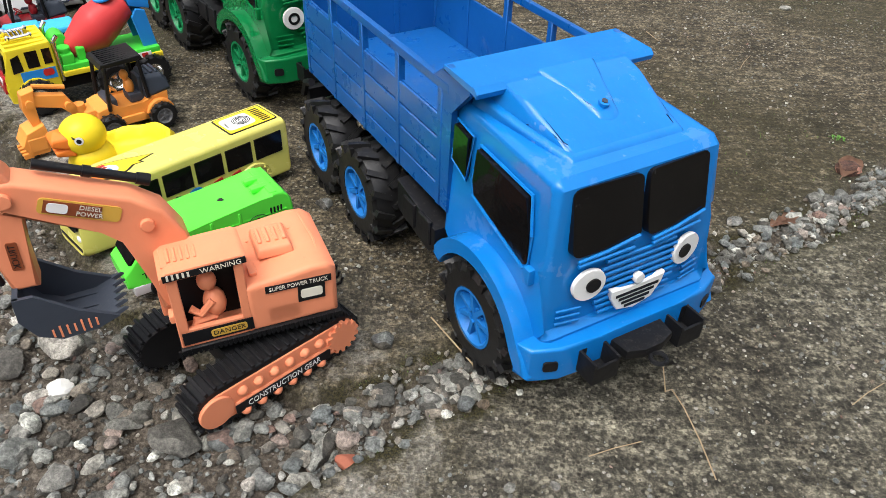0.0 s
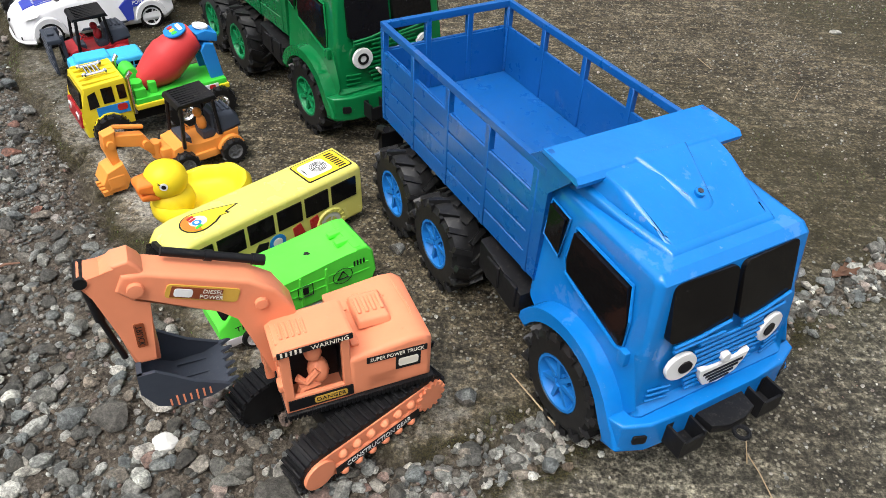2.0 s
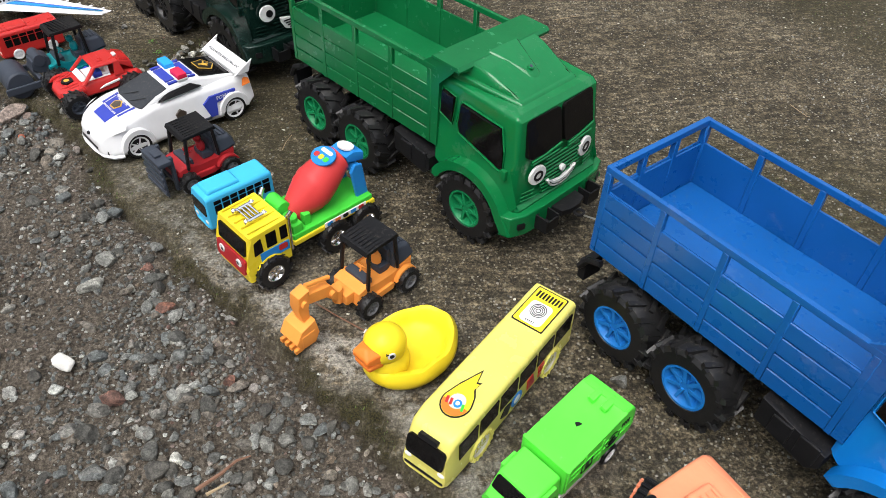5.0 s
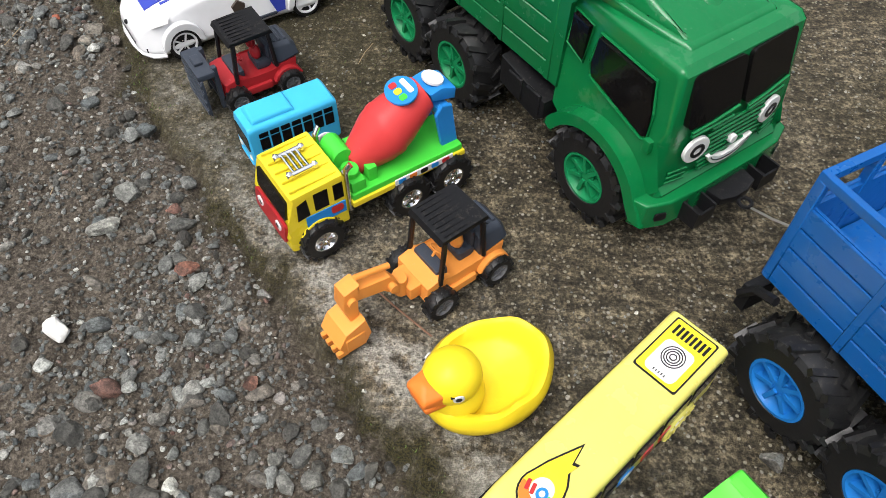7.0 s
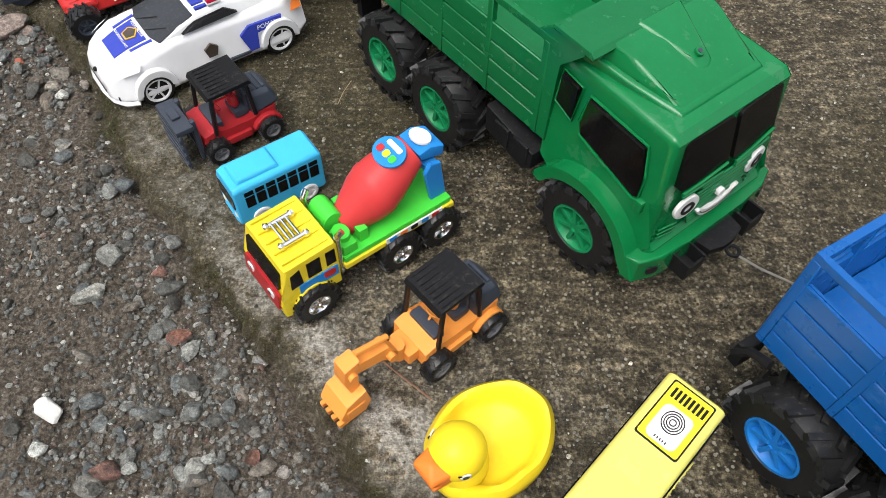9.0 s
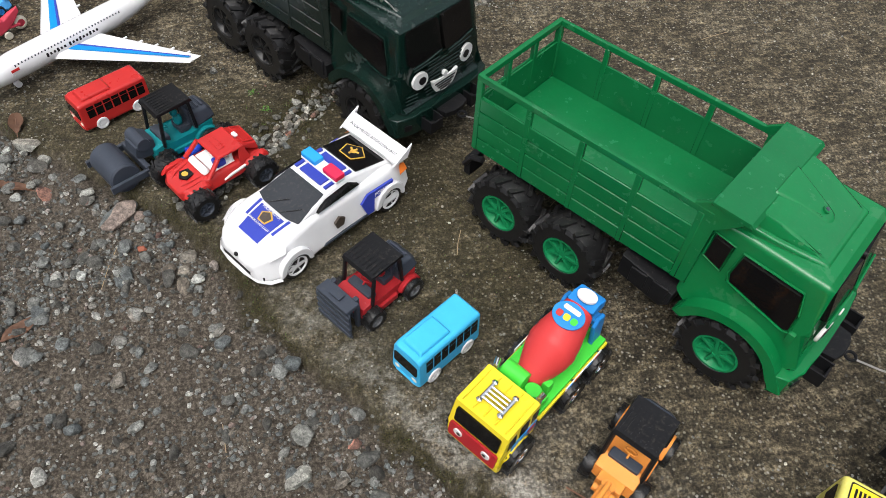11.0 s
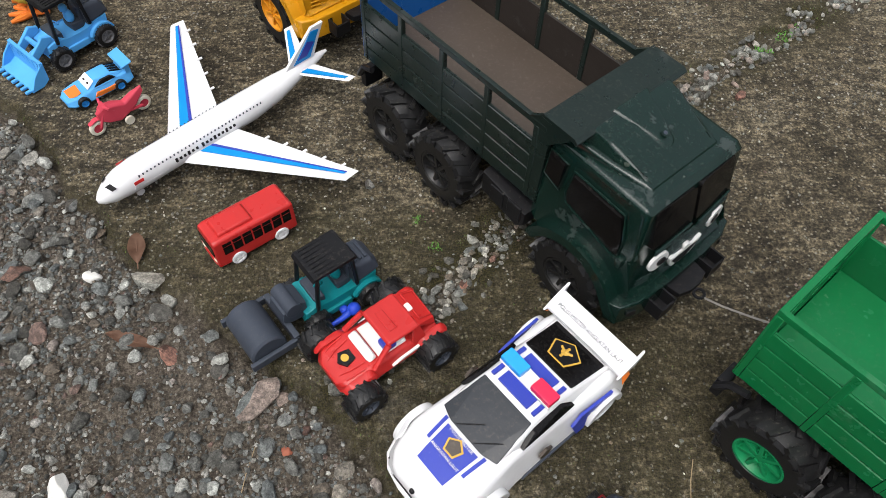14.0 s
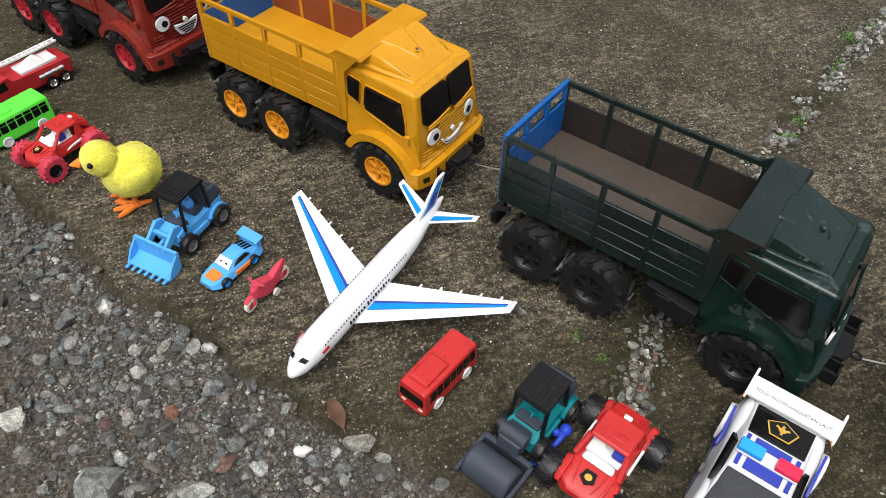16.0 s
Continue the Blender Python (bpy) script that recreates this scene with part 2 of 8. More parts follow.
    vor3.inputs["Scale"].default_value = 120
    l.new(tc.outputs["Object"], vor3.inputs["Vector"])
    pits = ramp(n, l, vor3.outputs["Distance"], ((0.20, 1.0), (0.34, 0.0)))
    pick3 = ramp(n, l, noise_tex(n, l, 44, 3), ((0.46, 0.0), (0.54, 0.85)))
    c = mix_rgb(n, l, mix_rgb(n, l, 1.0, pits, pick3, "MULTIPLY"), c, (0.016, 0.013, 0.009))
    rubbed = mix_rgb(n, l, 0.85, mix_rgb(n, l, 1.0, (0.15, 0.122, 0.085), midc, "MULTIPLY"), finec, "MULTIPLY")
    half = mix_rgb(n, l, 1.0, pale_f, (0.62, 0.62, 0.62), "MULTIPLY")
    c = mix_rgb(n, l, half, c, mix_rgb(n, l, 0.8, rubbed, spot, "MULTIPLY"))
    # laitance, a pale worn strip by the edge
    palen = ramp(n, l, noise_tex(n, l, 26, 6, 0.75), ((0.43, 0.0), (0.53, 1.0)))
    pf = mix_rgb(n, l, 1.0, pale_f, palen, "MULTIPLY")
    c = mix_rgb(n, l, pf, c, mix_rgb(n, l, 0.6, (0.33, 0.315, 0.275), finec, "MULTIPLY"))
    soil = ramp(n, l, noise_tex(n, l, 150, 6, 0.75), ((0.38, (0.032, 0.025, 0.018)), (0.5, (0.074, 0.060, 0.045)), (0.62, (0.160, 0.138, 0.108))))
    c = mix_rgb(n, l, soil_f, c, soil)
    mossn = ramp(n, l, noise_tex(n, l, 55, 5, 0.75), ((0.34, 0.0), (0.50, 1.0)))
    mf = mix_rgb(n, l, 1.0, moss_f, mossn, "MULTIPLY")
    mossc = ramp(n, l, noise_tex(n, l, 400, 3), ((0.40, (0.013, 0.011, 0.005)), (0.60, (0.052, 0.045, 0.015))))
    c = mix_rgb(n, l, mf, c, mossc)
    l.new(c, b.inputs["Base Color"])
    b.inputs["Specular IOR Level"].default_value = 0.25
    rr = n.new("ShaderNodeMapRange")
    rr.inputs[3].default_value, rr.inputs[4].default_value = 0.55, 0.95
    l.new(mid, rr.inputs[0])
    l.new(rr.outputs[0], b.inputs["Roughness"])
    h = mix_rgb(n, l, 0.45, mid, fine)
    h = mix_rgb(n, l, 0.22, h, br.outputs["Fac"])
    bump(n, l, b, h, 1.0, 0.018)
    return m


M["ground"] = ground_mat()


def leaf_mat(name, a, b2):
    m, n, l, b = nodes_of(name)
    l.new(mix_rgb(n, l, noise_tex(n, l, 90, 4), a, b2), b.inputs["Base Color"])
    b.inputs["Roughness"].default_value = 0.7
    return m


M["deadleaf"] = leaf_mat("dead_brown_leaf", (0.10, 0.045, 0.025), (0.24, 0.13, 0.08))
M["straw"] = leaf_mat("dry_straw", (0.22, 0.15, 0.08), (0.42, 0.33, 0.2))
M["moss"] = leaf_mat("green_moss", (0.03, 0.05, 0.008), (0.12, 0.19, 0.03))
M["weed"] = leaf_mat("weed_leaf", (0.04, 0.14, 0.012), (0.10, 0.27, 0.03))


# ---- mesh helpers ----
def finish(bm, name, mat, smooth=38):
    me = bpy.data.meshes.new(name)
    bmesh.ops.recalc_face_normals(bm, faces=bm.faces)
    bm.to_mesh(me)
    bm.free()
    me.materials.append(mat)
    if smooth:
        me.shade_smooth()
        me.set_sharp_from_angle(angle=radians(smooth))
    return me


def part(name, bm, mat, parent, label="", smooth=38, at=None):
    """Links a bmesh as one mesh object under a thing or under a part."""
    ob = new(name, finish(bm, name, mat, smooth) if isinstance(bm, bmesh.types.BMesh) else bm)
    ob.parent = parent
    if at is not None:
        ob.matrix_basis = at
    if isinstance(bm, bmesh.types.BMesh) and smooth and name not in ("board", "post", "slat", "bar", "window", "cabin_window", "roller"):
        w = ob.modifiers.new("weighted_normal", "WEIGHTED_NORMAL")
        w.keep_sharp = True
    return tagged(ob, label)


def thing(name, m, label, category, group=""):
    ob = new(name)
    ob.empty_display_size = 0.02
    ob.matrix_basis = m
    return tagged(ob, label, category, group)


def B():
    return bmesh.new()


def box(bm, x0, x1, y0, y1, z0, z1, bev=0.0, seg=2, m=None):
    g = bmesh.ops.create_cube(bm, size=1)["verts"]
    for v in g:
        v.co = Vector(((x0 + x1) / 2 + v.co.x * (x1 - x0), (y0 + y1) / 2 + v.co.y * (y1 - y0), (z0 + z1) / 2 + v.co.z * (z1 - z0)))
    if m is not None:
        bmesh.ops.transform(bm, matrix=m, verts=g)
    if bev:
        e = list({e for v in g for e in v.link_edges})
        bmesh.ops.bevel(bm, geom=e, offset=bev, segments=seg, profile=0.6, affect="EDGES")
    return bm


def prism(bm, pts, axis, a, b, bev=0.0, seg=2, skip=()):
    """A polygon drawn in the other two axes (xz for y, xy for z, yz for x), from a to b along axis."""
    def at(p, d):
        return {"y": (p[0], d, p[1]), "z": (p[0], p[1], d), "x": (d, p[0], p[1])}[axis]
    va = [bm.verts.new(at(p, a)) for p in pts]
    vb = [bm.verts.new(at(p, b)) for p in pts]
    f1, f2 = bm.faces.new(va), bm.faces.new(vb[::-1])
    n = len(pts)
    for i in range(n):
        bm.faces.new((va[i], vb[i], vb[(i + 1) % n], va[(i + 1) % n]))
    if bev:
        e = []
        for vs in (va, vb):
            for i in range(n):
                if i not in skip:
                    e.append(bm.edges.get((vs[i], vs[(i + 1) % n])))
        bmesh.ops.bevel(bm, geom=[x for x in e if x], offset=bev, segments=seg, profile=0.6, affect="EDGES")
    return bm


def cyl(bm, p, r, h, axis="z", seg=20, r2=None, bev=0.0):
    """A cylinder or cone centred at p."""
    g = bmesh.ops.create_cone(bm, cap_ends=True, segments=seg, radius1=r, radius2=r if r2 is None else r2, depth=h)["verts"]
    rot = {"z": Matrix(), "x": Matrix.Rotation(radians(90), 4, "Y"), "y": Matrix.Rotation(radians(-90), 4, "X")}[axis] if isinstance(axis, str) else axis
    bmesh.ops.transform(bm, matrix=Matrix.Translation(p) @ rot, verts=g)
    if bev:
        e = [e for e in {e for v in g for e in v.link_edges} if len(e.link_faces) == 2 and any(len(f.verts) > 4 for f in e.link_faces)]
        bmesh.ops.bevel(bm, geom=e, offset=bev, segments=2, profile=0.6, affect="EDGES")
    return bm


def rod(bm, p, q, r, seg=8):
    p, q = Vector(p), Vector(q)
    d = q - p
    m = Matrix.Translation((p + q) / 2) @ d.to_track_quat("Z", "Y").to_matrix().to_4x4()
    bmesh.ops.create_cone(bm, cap_ends=True, segments=seg, radius1=r, radius2=r, depth=d.length, matrix=m)
    return bm


def lathe(bm, prof, axis="y", seg=32, closed=False):
    """Turns a profile of (radius, along) about an axis through the origin."""
    rings = []
    for r, a in prof:
        ring = []
        for i in range(seg):
            t = 2 * math.pi * i / seg
            c, s = r * math.cos(t), r * math.sin(t)
            ring.append(bm.verts.new({"y": (c, a, s), "x": (a, c, s), "z": (c, s, a)}[axis]))
        rings.append(ring)
    pairs = list(zip(rings, rings[1:])) + ([(rings[-1], rings[0])] if closed else [])
    for ra, rb in pairs:
        for i in range(seg):
            j = (i + 1) % seg
            bm.faces.new((ra[i], ra[j], rb[j], rb[i]))
    if not closed:
        for ring in (rings[0], rings[-1]):
            bm.faces.new(ring)
    return bm


def ring_pts(hw0, hw1, z0, z1, r, n=4):
    """A rounded box section: half width at the foot and top, foot, top, corner radius."""
    out = []
    for sx, zc, hw, a0 in ((1, z1 - r, hw1 - r, 0), (-1, z1 - r, hw1 - r, 90), (-1, z0 + r, hw0 - r, 180), (1, z0 + r, hw0 - r, 270)):
        for k in range(n + 1):
            a = radians(a0 + 90 * k / n)
            out.append((sx * hw + r * math.cos(a), zc + r * math.sin(a)))
    return out


def loft(bm, secs, n=4):
    """A body lofted along x: (x, foot half width, top half width, foot, top, corner radius)."""
    rings = [[bm.verts.new((s[0] + (s[6] * (z - s[3]) if len(s) > 6 else 0), y, z)) for y, z in ring_pts(*s[1:6], n)] for s in secs]
    k = len(rings[0])
    for ra, rb in zip(rings, rings[1:]):
        for i in range(k):
            j = (i + 1) % k
            bm.faces.new((ra[i], ra[j], rb[j], rb[i]))
    bm.faces.new(rings[0])
    bm.faces.new(rings[-1][::-1])
    return bm


def ball(bm, p, r, sub=2, s=(1, 1, 1), m=None):
    g = bmesh.ops.create_icosphere(bm, subdivisions=sub, radius=r)["verts"]
    mm = Matrix.Translation(p) @ (m or Matrix()) @ Matrix.Diagonal((*s, 1))
    bmesh.ops.transform(bm, matrix=mm, verts=g)
    return bm


def hull(bm, pts, bev=0.0, seg=2):
    h = bmesh.new()
    v = [h.verts.new(p) for p in pts]
    bmesh.ops.convex_hull(h, input=v)
    bmesh.ops.delete(h, geom=[x for x in h.verts if not x.link_faces], context="VERTS")
    bmesh.ops.dissolve_limit(h, angle_limit=0.02, verts=h.verts, edges=h.edges)
    if bev:
        bmesh.ops.bevel(h, geom=list(h.edges), offset=bev, segments=seg, profile=0.6, affect="EDGES")
    me = bpy.data.meshes.new("hull")
    h.to_mesh(me)
    h.free()
    bm.from_mesh(me)
    bpy.data.meshes.remove(me)
    return bm


def tube(bm, pts, r, seg=8):
    pts = [Vector(p) for p in pts]
    rings = []
    for i, p in enumerate(pts):
        d = (pts[min(i + 1, len(pts) - 1)] - pts[max(i - 1, 0)]).normalized()
        q = d.to_track_quat("Z", "Y")
        rr = r[i] if isinstance(r, (list, tuple)) else r
        rings.append([bm.verts.new(p + q @ Vector((rr * math.cos(2 * math.pi * k / seg), rr * math.sin(2 * math.pi * k / seg), 0))) for k in range(seg)])
    for ra, rb in zip(rings, rings[1:]):
        for i in range(seg):
            j = (i + 1) % seg
            bm.faces.new((ra[i], ra[j], rb[j], rb[i]))
    bm.faces.new(rings[0])
    bm.faces.new(rings[-1][::-1])
    return bm


def words(name, text, size, mat, parent, m, label="", stretch=1.0):
    """Flat lettering in the built-in font, as a mesh just proud of its surface."""
    cu = bpy.data.curves.new(name, "FONT")
    cu.body, cu.size, cu.align_x, cu.align_y, cu.extrude = text, size, "CENTER", "CENTER", 0.0002
    cu.resolution_u = 2
    tmp = new("tmp_text", cu)
    me = bpy.data.meshes.new_from_object(tmp.evaluated_get(bpy.context.evaluated_depsgraph_get()))
    bpy.data.objects.remove(tmp)
    bpy.data.curves.remove(cu)
    me.materials.clear()
    me.materials.append(mat)
    me.transform(Matrix.Diagonal((stretch, 1, 1, 1)))
    return part(name, me, mat, parent, label, at=m)


def face_m(p, right, up):
    """A pose at p whose x runs along right and whose y runs along up."""
    r = Vector(right).normalized()
    u = Vector(up)
    u = (u - r * u.dot(r)).normalized()
    n = r.cross(u)
    m = Matrix((r, u, n)).transposed().to_4x4()
    m.translation = p
    return m


def plate(bm, m, w, h, t=0.0012, r=0.0):
    """A thin plate w by h centred on the pose m, standing t proud; rounded corners r."""
    if r:
        pts = ring_pts(w / 2, w / 2, -h / 2, h / 2, r, 3)
    else:
        pts = [(-w / 2, -h / 2), (w / 2, -h / 2), (w / 2, h / 2), (-w / 2, h / 2)]
    old = set(bm.verts)
    prism(bm, pts, "z", -t, t)
    bmesh.ops.transform(bm, matrix=m, verts=[v for v in bm.verts if v not in old])
    return bm


def mesh_wheel(R, w, rim_r, lugs, mat_t, mat_r, dish=0.3, spokes=6, lug_h=0.004):
    """Tyre and rim meshes about the y axis, outer face at -y."""
    bm = B()
    h = w / 2
    lathe(bm, ((rim_r, -h * 0.86), (rim_r * 1.06, -h), (R * 0.86, -h), (R * 0.96, -h * 0.82), (R, -h * 0.4), (R, h * 0.4), (R * 0.96, h * 0.82), (R * 0.86, h), (rim_r, h)), seg=36, closed=True)
    for i in range(lugs):
        for side in (-1, 1):
            a = 2 * math.pi * (i + (0.5 if side > 0 else 0)) / lugs
            m = Matrix.Rotation(a, 4, "Y") @ Matrix.Translation((R, side * h * 0.5, 0)) @ Matrix.Rotation(radians(28 * side), 4, "X")
            box(bm, -lug_h, lug_h, -h * 0.56, h * 0.56, -R * 0.055, R * 0.055, m=m)
            m2 = Matrix.Rotation(a, 4, "Y") @ Matrix.Translation((R * 0.91, side * h * 0.98, 0))
            box(bm, -R * 0.085, R * 0.085, -lug_h * 0.6, lug_h * 0.6, -R * 0.05, R * 0.05, m=m2)
    ty = finish(bm, "tyre", mat_t, 30)
    bm = B()
    d = h * dish
    lathe(bm, ((rim_r * 0.18, -h * 0.75), (rim_r * 0.30, -h * 0.72), (rim_r * 0.34, -h + d * 1.6), (rim_r * 0.74, -h + d * 2.0), (rim_r * 0.86, -h * 0.78), (rim_r * 0.93, -h * 0.98), (rim_r * 1.03, -h * 0.98), (rim_r * 1.03, h * 0.7)), seg=28)
    for i in range(spokes):
        m = Matrix.Rotation(2 * math.pi * i / spokes, 4, "Y")
        box(bm, rim_r * 0.2, rim_r * 0.88, -h * 0.86, -h + d * 2.1, -rim_r * 0.075, rim_r * 0.075, m=m)
        m2 = Matrix.Rotation(2 * math.pi * (i + 0.5) / spokes, 4, "Y")
        cyl(bm, m2 @ Vector((rim_r * 0.36, -h * 0.74, 0)), rim_r * 0.055, h * 0.1, "y", 6)
    rm = finish(bm, "rim", mat_r, 30)
    return ty, rm


def put_wheel(parent, meshes, x, y, z, flip, label=""):
    """A wheel (tyre and rim) at the axle's end; flip for the thing's left side."""
    w = part("wheel", meshes[0], None, parent, "", at=pose(x, y, z, 0, 0, 180 if flip else 0))
    w.name = "wheel"
    part("rim", meshes[1], None, w, label)
    return w


# ---- ground: one sheet with concrete slabs, gravel gutter and two gravel joints ----
EDGE = ((-4.2, 6.2), (-2.531, 3.715), (-2.074, 3.048), (-1.824, 2.624), (-1.632, 2.409), (-1.484, 2.208), (-1.309, 2.049), (-1.115, 1.871), (-1.044, 1.752), (-0.943, 1.565), (-0.833, 1.426),
        (-0.743, 1.298), (-0.625, 1.164), (-0.497, 1.029), (-0.429, 0.929), (-0.332, 0.809), (-0.244, 0.724), (-0.104, 0.661), (-0.003, 0.64), (0.056, 0.604), (-0.009, 0.536), (-0.045, 0.458), (-0.12, 0.1), (-0.3, -1.5))
JOINT_A = ((-0.028, 0.566), (0.1, 0.647), (0.312, 0.771), (0.525, 0.901), (0.867, 1.123), (1.3, 1.46), (3, 2.6))
JOINT_B = ((-1.095, 1.901), (-0.935, 2.064), (-0.824, 2.177), (-0.538, 2.398), (-0.265, 2.602), (-0.041, 2.734), (0.493, 3.077), (1.44, 3.605), (3, 4.6))


def line_dist(px, py, line):
    d = np.full(px.shape, 1e9)
    for (ax, ay), (bx, by) in zip(line, line[1:]):
        ux, uy = bx - ax, by - ay
        t = np.clip(((px - ax) * ux + (py - ay) * uy) / (ux * ux + uy * uy), 0, 1)
        d = np.minimum(d, np.hypot(px - ax - t * ux, py - ay - t * uy))
    return d


def inside(px, py, poly):
    c = np.zeros(px.shape, bool)
    for (ax, ay), (bx, by) in zip(poly, poly[1:] + poly[:1]):
        hit = ((ay > py) != (by > py)) & (px < (bx - ax) * (py - ay) / (by - ay + 1e-12) + ax)
        c ^= hit
    return c


def wob(px, py, s, seed):
    """Smooth wobble, roughly -1 to 1."""
    r = np.random.RandomState(seed)
    out = np.zeros(px.shape)
    for k in range(7):
        a, f, ph = r.uniform(0, 6.28), s * r.uniform(0.6, 2.2), r.uniform(0, 6.28)
        out += np.sin((px * math.cos(a) + py * math.sin(a)) * f + ph) / 2.6
    return out


GUTTER = list(EDGE) + [(-60, -60), (-60, 60)]


def zones(px, py):
    """Soil, moss and pale shares and the height of the ground."""
    d = line_dist(px, py, EDGE)
    d = np.where(inside(px, py, GUTTER), d, -d) + 0.014 * wob(px, py, 34, 3) + 0.006 * wob(px, py, 110, 4)
    ja = 0.036 + 0.02 * np.clip((0.5 - px) * 1.2, 0, 1) - line_dist(px, py, JOINT_A) + 0.012 * wob(px, py, 40, 5)
    jb = 0.028 - line_dist(px, py, JOINT_B) + 0.014 * wob(px, py, 45, 6)
    e = np.maximum(d, np.maximum(ja, jb))
    soil = np.clip((e + 0.003) / 0.012, 0, 1)
    soil = soil * soil * (3 - 2 * soil)
    deep = np.where(d > 0, 0.008 + 0.013 * np.exp(-((d - 0.010) / 0.013) ** 2) + np.clip(d / 0.3, 0, 1) * 0.007, 0.008)
    hi = 0.0016 * wob(px, py, 60, 7) + 0.002 * wob(px, py, 17, 8)
    z = -0.002 + hi * 0.5 - soil * deep + soil * (0.003 * wob(px, py, 120, 9) + 0.004 * wob(px, py, 26, 10))
    moss = np.exp(-((e - 0.003) / 0.0145) ** 2) * np.clip(1.0 + 0.7 * wob(px, py, 9, 11), 0.3, 1.3) + 0.35 * np.exp(-((e + 0.03) / 0.035) ** 2) * np.clip(0.3 + wob(px, py, 11, 13), 0, 1)
    moss = np.maximum(moss, 1.6 * np.exp(-(line_dist(px, py, JOINT_B) / 0.055) ** 2) * np.clip(0.3 + wob(px, py, 14, 12), 0, 1))
    # darker blotches on the slab, growing with y, mixed through the moss colour
    moss = np.maximum(moss, np.where(e < 0, 0.75 * np.clip(wob(px, py, 3.5, 41) - 0.15 + 0.30 * (py - 1.8), 0, 0.8), 0))
    pale = np.where(d < 0, np.clip(0.85 * np.exp(-((d + 0.052) / 0.034) ** 2) + 0.15 * np.exp(-((d + 0.12) / 0.10) ** 2), 0, 1), 0) * np.clip(1.35 - np.abs(px + 0.42) * 1.6, 0, 1)
    return soil, moss, pale, z, e


def south(px, py):
    """Share of the paler slab below the first joint."""
    return 1 / (1 + np.exp(np.clip(-((px - 0.02) * 0.57 - (py - 0.59) * 0.82) / 0.012, -40, 40)))


def axis_ticks(a, b, step):
    core = np.arange(a, b, step)
    out = np.cumsum(step * 1.25 ** np.arange(1, 45))
    out = out[out < 90]
    return np.concatenate([a - out[::-1], core, b + out])


def ground():
    xs, ys = axis_ticks(-2.4, 1.3, 0.0078), axis_ticks(0.3, 3.6, 0.0078)
    gx, gy = np.meshgrid(xs, ys)
    soil, moss, pale, z, e = zones(gx, gy)
    far = np.maximum(np.maximum(gx - 2.2, -3.2 - gx), np.maximum(gy - 4.6, -1.2 - gy))
    z = np.where(far > 0, -0.004, z)
    nx, ny = len(xs), len(ys)
    verts = np.stack([gx, gy, z], -1).reshape(-1, 3)
    i = np.arange(nx * ny).reshape(ny, nx)
    quads = np.stack([i[:-1, :-1], i[:-1, 1:], i[1:, 1:], i[1:, :-1]], -1).reshape(-1, 4)
    me = bpy.data.meshes.new("ground")
    me.from_pydata(verts.tolist(), [], quads.tolist())
    col = np.stack([soil, np.clip(moss, 0, 1), pale, np.ones_like(soil)], -1).reshape(-1)
    at = me.color_attributes.new("zone", "FLOAT_COLOR", "POINT")
    at.data.foreach_set("color", col.astype(np.float32))
    at = me.attributes.new("south", "FLOAT", "POINT")
    at.data.foreach_set("value", south(gx, gy).reshape(-1).astype(np.float32))
    me.materials.append(M["ground"])
    me.shade_smooth()
    tagged(new("ground", me), "rough weathered concrete slabs with mossy edges beside bare gravelly soil", "ground", kind="structure")


ground()


def light_block_walls():
    """Unseen walls added well outside the row of toys to block low sky light."""
    m, n, l, b = nodes_of("added_wall_grey")
    l.new(ramp(n, l, noise_tex(n, l, 1.5, 6, 0.7), ((0.35, (0.10, 0.105, 0.085)), (0.65, (0.22, 0.215, 0.19)))), b.inputs["Base Color"])
    b.inputs["Roughness"].default_value = 0.9
    for name, x0, x1, y0, y1 in (("unseen_wall_north", -6.5, 5.5, 7.5, 7.7), ("unseen_wall_south", -6.5, 5.5, -4.2, -4.0), ("unseen_wall_east", 5.5, 5.7, -4.2, 7.7), ("unseen_wall_west", -6.7, -6.5, -4.2, 7.7)):
        bm = B()
        # the higher north wall keeps bright low sky out of the roof reflections
        box(bm, x0, x1, y0, y1, -0.05, 4.6 if name == "unseen_wall_north" else 2.2, 0.02)
        tagged(new(name, finish(bm, name, m)), "plain unseen wall added to block low sky light", "wall", kind="structure")


light_block_walls()


def rock_mesh(seed, sub=2, flat=0.7, name="stone", mat="stone"):
    """An irregular broken pebble of about unit radius."""
    r = random.Random(seed)
    bm = B()
    bmesh.ops.create_icosphere(bm, subdivisions=sub, radius=1)
    planes = []
    for k in range(12):
        v = Vector((r.gauss(0, 1), r.gauss(0, 1), r.gauss(0, 1))).normalized()
        planes.append((v, r.uniform(0.50, 0.86)))
    s = (r.uniform(0.8, 1.25), r.uniform(0.7, 1.0), flat * r.uniform(0.75, 1.1))
    for v in bm.verts:
        for p, d in planes:
            k = v.co.dot(p) - d
            if k > 0:
                v.co -= p * k * 0.97
        v.co *= 1 + 0.10 * noise.noise(v.co * 2.3 + Vector((seed, 0, 0)))
        v.co = Vector((v.co.x * s[0], v.co.y * s[1], v.co.z * s[2]))
    return finish(bm, name, M[mat], 24)


